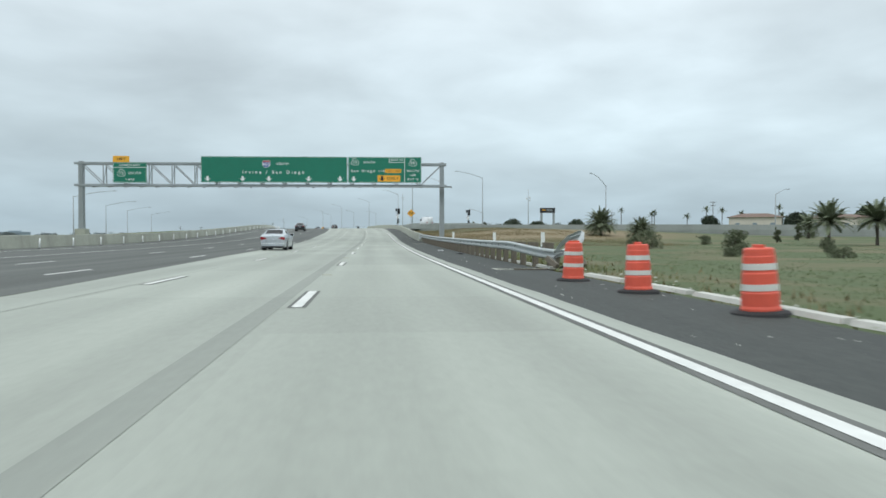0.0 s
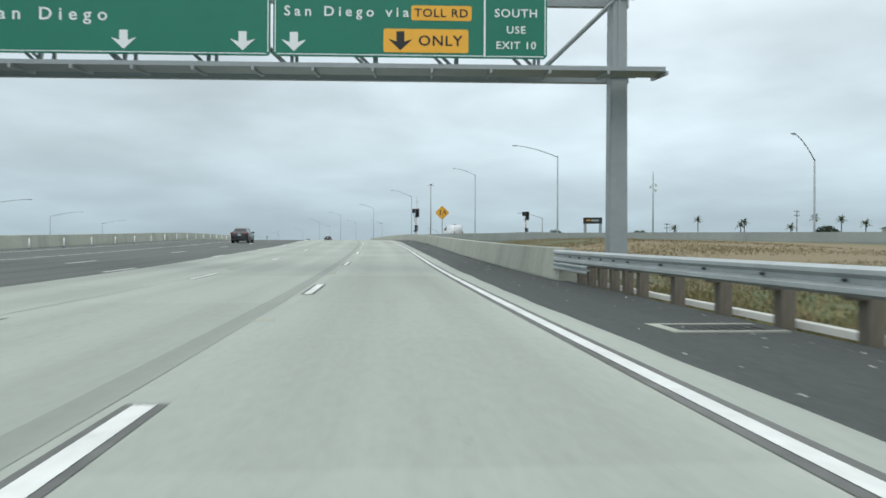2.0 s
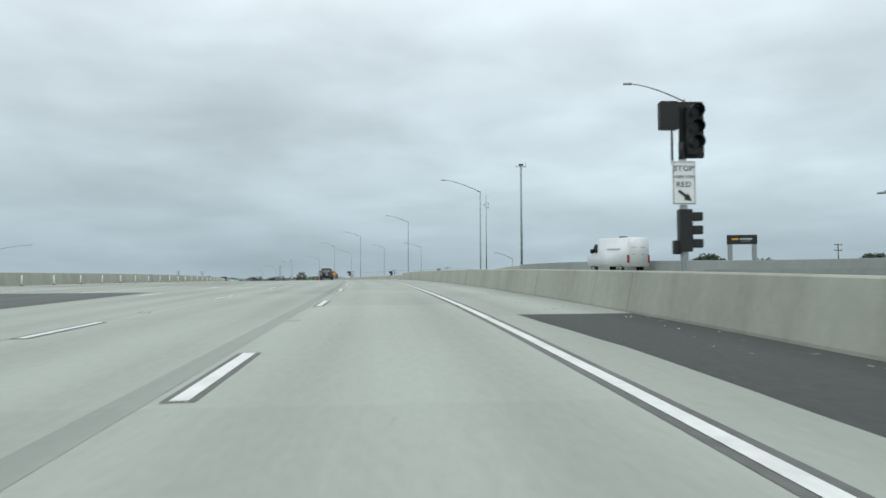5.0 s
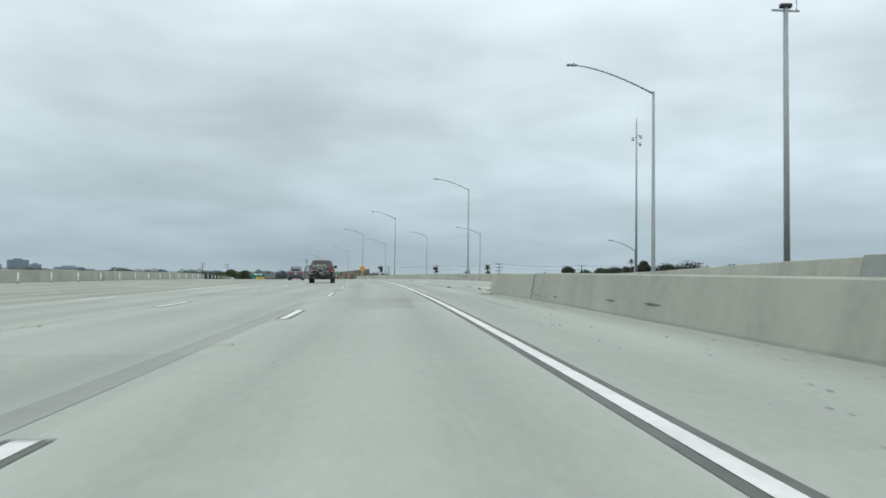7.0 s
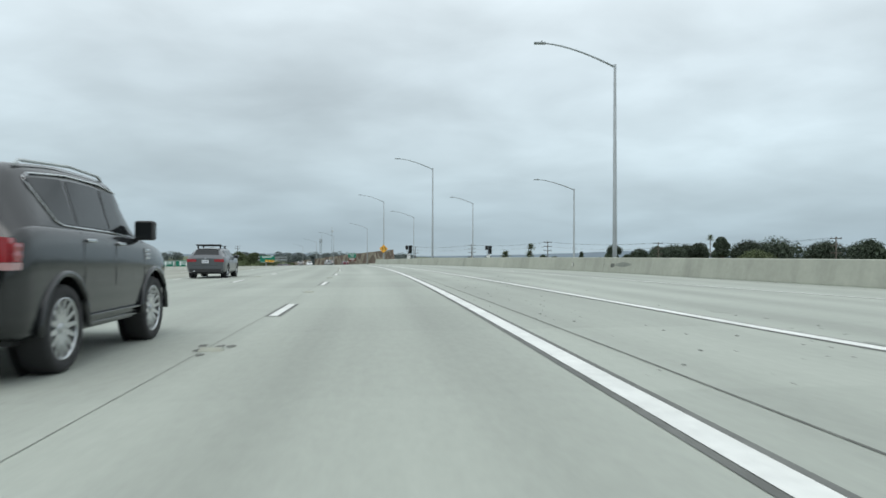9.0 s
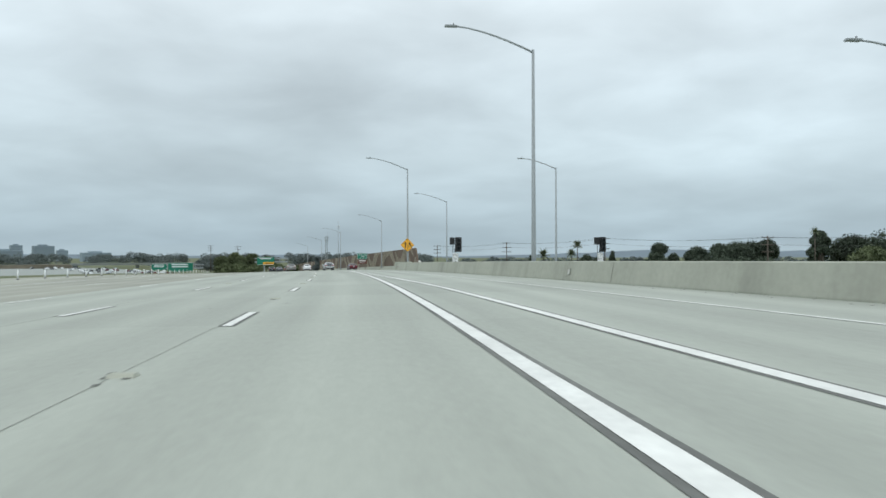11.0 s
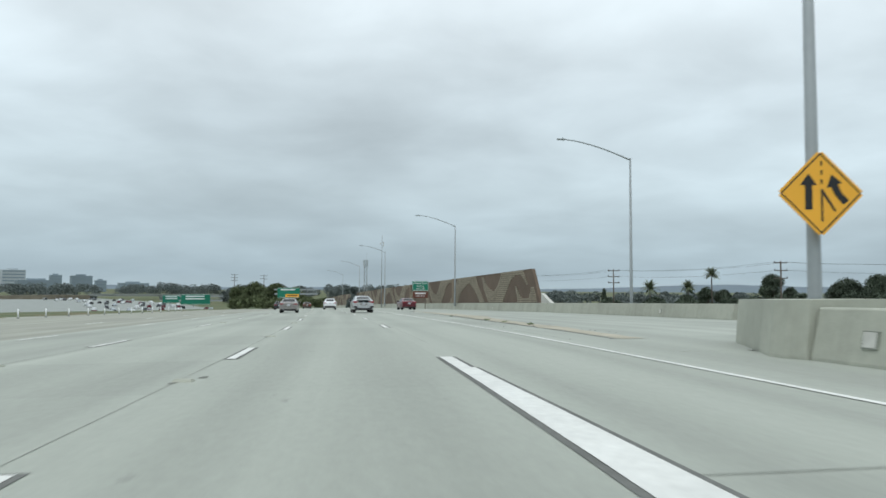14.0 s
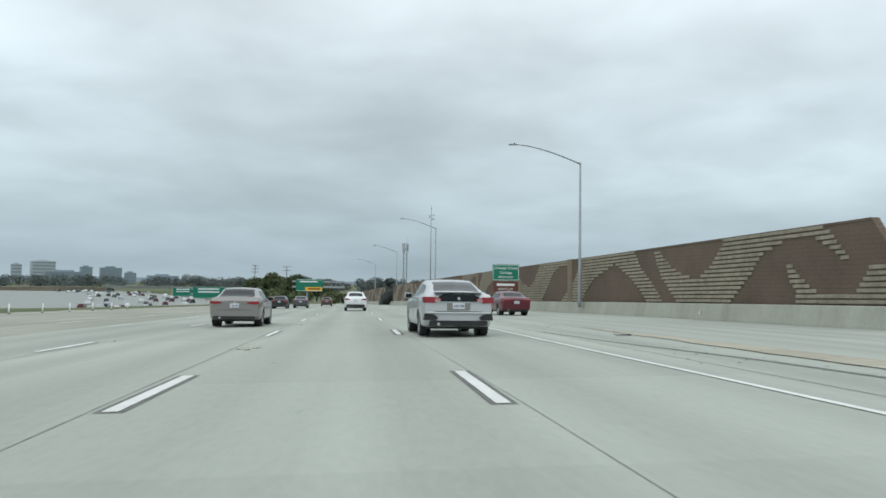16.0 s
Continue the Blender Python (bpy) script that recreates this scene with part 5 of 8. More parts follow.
def top_at(c, y, g, out=0.008):
    """A place on the upper surface, g from -1 to 1 across."""
    r = car_ring(c, y)[7:]
    xs, zs = [p[0] for p in r][::-1], [p[1] for p in r][::-1]
    x = abs(g) * xs[-1]
    return Vector((math.copysign(x, g), y, float(np.interp(x, xs, zs)) + out))


def grid_mesh(rows):
    bm = bmesh.new()
    vs = [[bm.verts.new(p) for p in row] for row in rows]
    for a, b in zip(vs, vs[1:]):
        for k in range(len(a) - 1):
            bm.faces.new((a[k], a[k + 1], b[k + 1], b[k]))
    return bm


def lathe_x(profile, n=28):
    """A body turned about the x axis from (x, radius) pairs."""
    bm = bmesh.new()
    rings = [[bm.verts.new((x, r * math.cos(k * math.tau / n), r * math.sin(k * math.tau / n))) for k in range(n)] for x, r in profile]
    for a, b in zip(rings, rings[1:]):
        for k in range(n):
            bm.faces.new((a[k], a[(k + 1) % n], b[(k + 1) % n], b[k]))
    return bm


def wheel(parent, side, x, y, r, width, spokes):
    wh = new("wheel")
    wh.parent, wh.matrix_basis = parent, Matrix.Translation((side * x, y, r)) @ pose(0, 0, 0, 7 * side, 0, 0 if side > 0 else 180)
    h = width / 2
    part("tyre", lathe_x([(-h, r * 0.70), (-h, r * 0.93), (-h * 0.75, r * 0.99), (0, r), (h * 0.75, r * 0.99), (h, r * 0.93), (h * 0.98, r * 0.74), (h * 0.8, r * 0.70)]), M_RUBBER, wh, smooth=True)
    part("rim", lathe_x([(h * 0.80, r * 0.71), (h * 0.92, r * 0.69), (h * 0.80, r * 0.63), (h * 0.1, r * 0.60), (0.0, 0.02)]), M_TRIM, wh, smooth=True)
    bm = bmesh.new()
    for k in range(spokes):
        a = math.tau * k / spokes
        d, t = Vector((0, math.cos(a), math.sin(a))), Vector((0, -math.sin(a), math.cos(a)))
        w0, w1 = r * 0.075, r * 0.045
        p = [Vector((h * 0.70, 0, 0)) + d * r * 0.10 + t * w0, Vector((h * 0.70, 0, 0)) + d * r * 0.10 - t * w0, Vector((h * 0.86, 0, 0)) + d * r * 0.66 - t * w1, Vector((h * 0.86, 0, 0)) + d * r * 0.66 + t * w1]
        q = [v - Vector((0.03, 0, 0)) for v in p]
        pv, qv = [bm.verts.new(v) for v in p], [bm.verts.new(v) for v in q]
        bm.faces.new(pv)
        for i in range(4):
            bm.faces.new((pv[i], pv[(i + 1) % 4], qv[(i + 1) % 4], qv[i]))
    part("spokes", bm, M_ALLOY, wh)
    part("hub_cap", lathe_x([(h * 0.5, r * 0.13), (h * 0.78, r * 0.12), (h * 0.82, 0.005)], 12), M_ALLOY, wh)
    part("rim_lip", lathe_x([(h * 0.78, r * 0.715), (h * 0.95, r * 0.70), (h * 0.90, r * 0.655), (h * 0.70, r * 0.65)]), M_ALLOY, wh, smooth=True)


def car(name, m, label, c, body_paint, category="car"):
    """A car with its tail at the origin, nose along +y, built from the tables in c."""
    L, axles, r = c["L"], c["axles"], c["r"]
    ob = thing(name, m, label, category)
    ys = sorted(set([round(L * k / 30, 3) for k in range(31)] + [round(v, 3) for v in c.get("extra", [])]))
    bm = bmesh.new()
    rings = []
    for y in ys:
        half = rounded_side(car_ring(c, y))
        pts = half + [(-x, z) for x, z in half[-2:0:-1]]
        rings.append([bm.verts.new((x, y, z)) for x, z in pts])
    n = len(rings[0])
    for a, b in zip(rings, rings[1:]):
        for k in range(n):
            bm.faces.new((a[k], a[(k + 1) % n], b[(k + 1) % n], b[k]))
    bm.faces.new(rings[0])
    bm.faces.new(list(reversed(rings[-1])))
    bmesh.ops.recalc_face_normals(bm, faces=bm.faces)
    shell = new("body_raw", finish(bm, "body", body_paint))
    cut = bmesh.new()
    for y in axles:
        for s in (1, -1):
            t = lathe_x([(0.0, (r * 1.16)), (0.5, r * 1.16)], 24)
            bmesh.ops.holes_fill(t, edges=t.edges)
            bmesh.ops.translate(t, verts=t.verts, vec=(s * (c["w"] - 0.28) - (0.0 if s > 0 else 0.5), y, r * 1.02))
            me = bpy.data.meshes.new("cut")
            bmesh.ops.recalc_face_normals(t, faces=t.faces)
            t.to_mesh(me)
            t.free()
            cut.from_mesh(me)
            bpy.data.meshes.remove(me)
    cutter = new("cutter", finish(cut, "cutter", M_TRIM))
    mod = shell.modifiers.new("arches", "BOOLEAN")
    mod.operation, mod.object, mod.solver = "DIFFERENCE", cutter, "EXACT"
    dg = bpy.context.evaluated_depsgraph_get()
    me = bpy.data.meshes.new_from_object(shell.evaluated_get(dg))
    me.name = "body"
    me.materials.clear()
    me.materials.append(body_paint)
    bpy.data.objects.remove(shell)
    bpy.data.objects.remove(cutter)
    body = new("body", me)
    body.parent = ob
    me.shade_smooth()
    me.set_sharp_from_angle(angle=radians(42))
    # dark inner arches so that the wheels sit in shade
    for y in axles:
        for s in (1, -1):
            t = lathe_x([(s * (c["w"] - 0.30), 0.02), (s * (c["w"] - 0.30), r * 1.15)], 20)
            part("arch_liner", t, M_TRIM, ob, m=Matrix.Translation((0, y, r * 1.02)))
            wheel(ob, s, c["w"] - 0.145, y, r, 0.23 if c["w"] < 0.97 else 0.28, c.get("spokes", 10))
    # glass
    for y0, y1, f0, f1 in c["windows"]:
        for s in (1, -1):
            rows = []
            for k in range(7):
                f = 0.08 + 0.80 * k / 6
                a, b = y0[0] + (y0[1] - y0[0]) * k / 6, y1[0] + (y1[1] - y1[0]) * k / 6
                rows.append([side_at(c, a + (b - a) * j / 6, f) for j in range(7)])
            rows = [[Vector((s * p.x, p.y, p.z)) for p in row] for row in rows]
            w = part("side_window", grid_mesh(rows), M_GLASS, ob, "dark tinted side window")
    if "rear_glass" in c:
        a, b, g = c["rear_glass"]
        part("rear_window", grid_mesh([[top_at(c, a + (b - a) * k / 6, -g + 2 * g * j / 8) for j in range(9)] for k in range(7)]), M_GLASS, ob, "dark rear window")
    a, b, g = c["front_glass"]
    part("windscreen", grid_mesh([[top_at(c, a + (b - a) * k / 6, -g + 2 * g * j / 8) for j in range(9)] for k in range(7)]), M_GLASS, ob)
    w, zs0 = c["W"](0.0), c["ZS"](0.0)
    # rear lamps
    for s in (1, -1):
        for o, d0, d1, mat, lab in c["lamps"]:
            lamp = plated([(s * x, z) for x, z in o], d0, d1)
            if d1 > 0.3:
                bmesh.ops.bevel(lamp, geom=list(lamp.edges), offset=0.035, segments=2, affect="EDGES", clamp_overlap=True)
            part("tail_lamp", lamp, mat, ob, lab)
    # plate
    px_, pz, pw = 0.0, c["plate"], 0.155
    pl = part("number_plate", boxed(-pw, pw, -0.028 + c.get("py", 0), 0.02, pz - 0.076, pz + 0.076, bevel=0.004), M_PLATE, ob)
    for k in range(6):
        x = -0.12 + k * 0.044 + (0.012 if k > 2 else 0)
        part("plate_bar", boxed(x, x + 0.022, -0.032 + c.get("py", 0), -0.026 + c.get("py", 0), pz - 0.035, pz + 0.03), M_PLATE_BAR, pl)
    part("bumper_skirt", plated(round_rect(-c["w"] * 0.80, c["w"] * 0.80, c["ZB"](0.1) - 0.02, c["skirt"], 0.04), -0.022, 0.3), M_TRIM, ob, "black lower bumper")
    part("boot_seam", boxed(-w * 0.72, w * 0.72, -0.006, 0.01, c["seam"] - 0.006, c["seam"] + 0.006), M_TRIM, ob)
    part("badge", tubed([(0, -0.02, c["badge"]), (0, 0.0, c["badge"])], 0.04, 12), M_CHROME, ob, "plain chrome badge")
    part("exhaust", tubed([(-c["w"] * 0.55, -0.03, c["ZB"](0.1) + 0.02), (-c["w"] * 0.55, 0.3, c["ZB"](0.1) + 0.02)], 0.04, 10), M_CHROME, ob)
    part("underbody", boxed(-c["w"] * 0.8, c["w"] * 0.8, 0.35, L - 0.35, c["ZB"](1) - 0.05, c["ZB"](1) + 0.1), M_TRIM, ob)
    # mirrors and door handles
    ym = c["mirror"]
    for s in (1, -1):
        p = side_at(c, ym, 0.1)
        mr = part("mirror", boxed(-0.11, 0.11, -0.07, 0.09, -0.075, 0.085 + c.get("mirror_up", 0), bevel=0.03), c.get("mirror_mat", body_paint), ob, m=Matrix.Translation((s * (p.x + 0.13), ym, p.z + 0.03)))
        part("mirror_glass", boxed(-0.09, 0.09, -0.078, -0.068, -0.055, 0.065 + c.get("mirror_up", 0)), M_GLASS, mr)
        for yh in c["handles"]:
            q = car_ring(c, yh)[4]
            part("door_handle", boxed(-0.02, 0.02, -0.10, 0.10, -0.016, 0.016, bevel=0.008), M_CHROME if c.get("chrome") else body_paint, ob, m=Matrix.Translation((s * (q[0] + 0.012), yh, q[1] + 0.045)))
        for yd in c["doors"]:
            rr = car_ring(c, yd)
            part("door_seam", tubed([(s * (rr[k][0] + 0.001), yd, rr[k][1]) for k in (2, 3, 4, 5)], 0.006, 4), M_TRIM, ob)
    return ob


def profile(L, w, H, zs, zt, zb=0.26, tail=0.90, nose=0.78, wt=0.62):
    return dict(L=L, w=w, W=table([(0, w * tail), (0.25, w * (tail + 0.07)), (0.9, w), (L - 1.2, w), (L - 0.4, w * 0.95), (L, w * nose)]),
                ZB=table([(0, zb + 0.10), (0.35, zb), (L - 0.4, zb), (L, zb + 0.06)]), ZS=table(zs), ZT=table(zt),
                WT=table([(0, w * wt), (1.0, w * (wt + 0.06)), (2.0, w * (wt + 0.09)), (L, w * (wt + 0.05))]))


def on_road(y, u, yaw=0.0):
    p = at(y, u)
    q = at(y + 4, u)
    tilt = math.degrees(math.atan2(q.z - p.z, 4.0))
    return Matrix.Translation(p) @ pose(0, 0, 0, tilt, 0, turn(y) + yaw)


P_SILVER = paint("paint_silver_blue", (0.50, 0.54, 0.57), 0.55)
P_TAN = paint("paint_warm_silver", (0.26, 0.245, 0.23), 0.5)
P_WHITE = paint("paint_pearl_white", (0.70, 0.72, 0.73), 0.05)
P_DARK = paint("paint_dark_grey", (0.013, 0.0145, 0.0155), 0.0, 0.16, 0.3)
P_BLACK = paint("paint_black", (0.012, 0.013, 0.015), 0.3)
P_RED = paint("paint_dark_red", (0.115, 0.010, 0.020), 0.35)
P_GREY = paint("paint_mid_grey", (0.075, 0.082, 0.09), 0.3)
P_PEARL = paint("paint_pale_pearl", (0.50, 0.52, 0.53), 0.25)

COUPE = profile(4.43, 0.865, 1.41, [(0, 0.90), (0.08, 1.0), (0.6, 1.04), (1.6, 0.98), (3.2, 0.96), (3.5, 0.96), (4.2, 0.80), (4.43, 0.60)],
                [(0, 0.90), (0.08, 1.0), (0.55, 1.05), (1.25, 1.33), (1.8, 1.39), (2.3, 1.38), (2.8, 1.22), (3.3, 0.97), (3.5, 0.96), (4.2, 0.80), (4.43, 0.60)], zb=0.19, tail=0.86)
COUPE.update(axles=(0.92, 3.61), r=0.325, spokes=10, windows=[((0.95, 1.35), (1.62, 1.60), 0, 1), ((1.68, 1.66), (2.95, 2.42), 0, 1)], rear_glass=(0.60, 1.22, 0.86), front_glass=(2.38, 3.22, 0.9),
             lamps=[([(0.775, 0.70), (0.785, 0.86), (0.70, 0.90), (0.58, 0.88), (0.40, 0.80), (0.40, 0.75), (0.55, 0.73), (0.66, 0.69)], -0.02, 0.30, M_TAIL, "red tail lamp")],
             plate=0.76, skirt=0.285, seam=0.62, badge=0.93, mirror=2.72, handles=(1.85,), doors=(1.62, 2.95))
SEDAN = profile(4.68, 0.92, 1.43, [(0, 0.92), (0.08, 1.04), (0.6, 1.06), (1.6, 1.0), (3.4, 0.97), (3.7, 0.96), (4.4, 0.80), (4.68, 0.58)],
                [(0, 0.92), (0.08, 1.04), (0.55, 1.07), (1.3, 1.35), (1.9, 1.42), (2.5, 1.41), (3.0, 1.24), (3.5, 0.98), (3.7, 0.96), (4.4, 0.80), (4.68, 0.58)])
SEDAN.update(axles=(0.98, 3.78), r=0.325, spokes=10, windows=[((1.0, 1.45), (1.95, 1.95), 0, 1), ((2.02, 2.02), (3.15, 2.62), 0, 1)], rear_glass=(0.60, 1.28, 0.86), front_glass=(2.58, 3.42, 0.9),
             lamps=[([(0.86, 0.84), (0.85, 0.94), (0.60, 0.93), (0.42, 0.89), (0.44, 0.86), (0.66, 0.83)], -0.02, 0.28, M_TAIL, "slim red tail lamp")],
             plate=0.78, skirt=0.40, seam=0.62, badge=0.90, mirror=2.92, handles=(1.35, 2.3), doors=(1.1, 1.98, 3.1))
FAST = profile(4.9, 0.935, 1.48, [(0, 0.95), (0.08, 1.08), (0.5, 1.10), (1.5, 1.04), (3.5, 1.0), (3.9, 0.98), (4.6, 0.82), (4.9, 0.60)],
               [(0, 0.95), (0.08, 1.09), (0.35, 1.14), (1.3, 1.40), (2.0, 1.48), (2.6, 1.46), (3.2, 1.26), (3.8, 1.0), (3.9, 0.98), (4.6, 0.82), (4.9, 0.60)])
FAST.update(axles=(0.98, 3.73), r=0.33, spokes=9, windows=[((0.85, 1.35), (2.05, 2.05), 0, 1), ((2.12, 2.12), (3.4, 2.78), 0, 1)], rear_glass=(0.42, 1.32, 0.84), front_glass=(2.72, 3.68, 0.9),
            lamps=[([(0.90, 0.88), (0.89, 1.03), (0.60, 1.02), (0.45, 0.98), (0.47, 0.90), (0.62, 0.87)], -0.02, 0.30, M_TAIL, "red tail lamp"),
                   ([(0.62, 0.90), (0.60, 0.99), (0.48, 0.97), (0.49, 0.91)], -0.03, 0.02, M_TAIL_CLEAR, "clear reversing lamp"),
                   ([(0.89, 0.44), (0.87, 0.60), (0.64, 0.59), (0.52, 0.50), (0.58, 0.44)], -0.03, 0.2, M_TRIM, "black bumper vent")],
            plate=0.80, skirt=0.43, seam=0.66, badge=0.99, mirror=3.15, handles=(1.45, 2.45), doors=(1.15, 2.08, 3.35))
WAGON = profile(4.75, 0.92, 1.46, [(0, 0.92), (0.08, 1.02), (0.6, 1.04), (1.6, 1.0), (3.4, 0.97), (3.8, 0.95), (4.5, 0.80), (4.75, 0.60)],
                [(0, 0.92), (0.08, 1.03), (0.18, 1.07), (0.62, 1.36), (1.2, 1.43), (2.6, 1.43), (3.1, 1.24), (3.6, 0.98), (3.8, 0.95), (4.5, 0.80), (4.75, 0.60)])
WAGON.update(axles=(0.95, 3.76), r=0.335, spokes=10, windows=[((0.42, 0.72), (1.1, 1.1), 0, 1), ((1.17, 1.17), (2.05, 2.05), 0, 1), ((2.12, 2.12), (3.25, 2.70), 0, 1)], rear_glass=(0.20, 0.60, 0.86), front_glass=(2.66, 3.52, 0.9),
             lamps=[([(0.86, 0.78), (0.85, 0.93), (0.55, 0.92), (0.40, 0.90), (0.42, 0.80)], -0.02, 0.28, M_TAIL, "red tail lamp")],
             plate=0.80, skirt=0.46, seam=0.62, badge=0.95, mirror=3.0, handles=(1.45, 2.4), doors=(1.13, 2.08, 3.2))
CROSS = profile(4.75, 0.95, 1.60, [(0, 0.98), (0.08, 1.12), (0.6, 1.14), (1.6, 1.06), (3.4, 1.02), (3.9, 1.0), (4.5, 0.86), (4.75, 0.62)],
                [(0, 0.98), (0.08, 1.13), (0.30, 1.18), (1.0, 1.47), (1.8, 1.60), (2.6, 1.58), (3.2, 1.34), (3.9, 1.02), (4.5, 0.86), (4.75, 0.62)], zb=0.28)
CROSS.update(axles=(0.93, 3.82), r=0.36, spokes=5, windows=[((0.75, 1.2), (2.0, 2.0), 0, 1), ((2.08, 2.08), (3.35, 2.75), 0, 1)], rear_glass=(0.34, 1.05, 0.84), front_glass=(2.70, 3.75, 0.9),
             lamps=[([(0.90, 0.92), (0.88, 1.06), (0.62, 1.03), (0.48, 0.99), (0.50, 0.93)], -0.02, 0.26, M_TAIL, "red tail lamp")],
             plate=0.86, skirt=0.55, seam=0.66, badge=1.02, mirror=3.1, handles=(1.4, 2.4), doors=(1.1, 2.04, 3.3))
SUV = profile(5.29, 1.015, 1.92, [(0, 1.10), (0.10, 1.26), (0.6, 1.32), (1.6, 1.31), (3.6, 1.26), (4.0, 1.22), (5.0, 1.08), (5.29, 0.72)],
              [(0, 1.10), (0.10, 1.28), (0.16, 1.34), (0.42, 1.72), (0.8, 1.86), (1.8, 1.91), (3.0, 1.89), (3.4, 1.70), (4.0, 1.22), (5.0, 1.08), (5.29, 0.72)], zb=0.36, tail=0.93, wt=0.70)
SUV.update(axles=(1.10, 4.18), r=0.405, spokes=14, chrome=True, windows=[((1.12, 0.72), (1.55, 1.50), 0, 1), ((1.62, 1.57), (2.55, 2.50), 0, 1), ((2.62, 2.57), (3.72, 3.22), 0, 1)], rear_glass=(0.18, 0.46, 0.88), front_glass=(3.15, 3.95, 0.9),
           lamps=[([(0.990, 0.98), (1.0, 1.10), (0.985, 1.20), (0.86, 1.22), (0.66, 1.18), (0.50, 1.12), (0.52, 1.02), (0.70, 0.97)], -0.025, 0.36, M_TAIL, "large red tail lamp"),
                  ([(0.995, 0.95), (0.998, 1.01), (0.72, 1.01), (0.74, 0.95)], -0.03, 0.26, M_TAIL_CLEAR, "clear lower lamp strip"),
                  ([(0.80, 0.52), (0.80, 0.56), (0.56, 0.56), (0.56, 0.52)], -0.03, 0.05, M_TAIL, "red bumper reflector")],
           plate=0.82, skirt=0.50, seam=0.62, badge=1.12, mirror=3.55, handles=(1.75, 2.75), doors=(1.58, 2.58, 3.70), mirror_mat=M_TRIM, mirror_up=0.07)



def shortened(c, k):
    """The same car with its length drawn in by k; wheels and heights stay."""
    for key in ("W", "ZB", "ZS", "ZT", "WT"):
        c[key] = (lambda g: lambda y: g(y / k))(c[key])
    c["L"] *= k
    c["axles"] = tuple(v * k for v in c["axles"])
    c["windows"] = [(tuple(v * k for v in a), tuple(v * k for v in b), p, q) for a, b, p, q in c["windows"]]
    for key in ("rear_glass", "front_glass"):
        a, b, g = c[key]
        c[key] = (a * k, b * k, g)
    c["mirror"] *= k
    c["handles"] = tuple(v * k for v in c["handles"])
    c["doors"] = tuple(v * k for v in c["doors"])


shortened(SUV, 0.84)
for c_ in (COUPE, SEDAN, FAST, WAGON, CROSS):
    shortened(c_, 0.92)

# near cars
coupe = car("coupe", on_road(44.4, -5.35, -1.0), "pale silver two-door coupe with its sunroof tilted open", COUPE, P_SILVER)
part("bumper_strip", boxed(-0.34, 0.34, -0.035, 0.05, 0.455, 0.475, bevel=0.008), M_CHROME, coupe, "slim bright bumper strip")
part("sunroof_panel", boxed(-0.45, 0.45, 1.75, 2.3, 1.46, 1.475, bevel=0.005), M_GLASS, coupe, "tilted glass sunroof")
for s in (1, -1):
    part("bumper_strip", boxed(s * 0.55 - 0.22, s * 0.55 + 0.22, -0.03, 0.05, 0.44, 0.47, bevel=0.008), M_CHROME, coupe, "slim bright bumper strip")
suv = car("large_suv", on_road(269.0, -2.05), "dark grey large SUV with a bicycle rack at its tail", SUV, P_DARK)
for s in (1, -1):
    rail = [top_at(SUV, y * 0.84, s * 0.93, 0.0) + Vector((0, 0, h)) for y, h in ((0.7, 0.01), (0.8, 0.05), (1.9, 0.055), (2.8, 0.05), (2.9, 0.01))]
    part("roof_rail", tubed(rail, 0.015, 8), M_STEEL, suv, smooth=True)
    part("running_board", boxed(s * 0.86 - 0.10, s * 0.86 + 0.10, 1.40, 3.02, 0.34, 0.42, bevel=0.03), P_DARK, suv)
    for dz in (0.0, 0.045, 0.09):
        part("fender_vent", boxed(s * 1.006 - 0.012, s * 1.006 + 0.012, 3.16 - dz * 0.3, 3.34 - dz * 0.3, 1.02 + dz, 1.05 + dz, bevel=0.006), M_CHROME, suv)
    for ya in SUV["axles"]:
        lip = [(s * 1.008, ya + 0.49 * math.cos(a), 0.413 + 0.49 * math.sin(a)) for a in [radians(-4 + 188 * j / 16) for j in range(17)]]
        part("arch_flare", tubed(lip, 0.035, 8), P_DARK, suv, smooth=True)
    frame_path = [side_at(SUV, y * 0.84, f, 0.01) for y, f in ((3.72, 0.04), (2.6, 0.04), (1.7, 0.04), (1.20, 0.05), (1.06, 0.12), (0.86, 0.45), (0.70, 0.80), (0.70, 0.90), (0.80, 0.96), (1.6, 0.97), (2.6, 0.97), (3.15, 0.96))]
    part("window_surround", tubed([Vector((s * p.x, p.y, p.z)) for p in frame_path], 0.009, 6), M_CHROME, suv, "bright chrome window surround", smooth=True)
    part("chrome_strip", boxed(s * 1.005 - 0.012, s * 1.005 + 0.012, 1.40, 3.02, 0.46, 0.485, bevel=0.006), P_DARK, suv)
part("spare_wheel", lathe_x([(-0.12, 0.1), (-0.12, 0.32), (0.12, 0.32), (0.12, 0.1)], 20), M_RUBBER, suv, m=Matrix.Translation((0, 0.7, 0.42)) @ pose(0, 0, 0, 0, 90, 0))


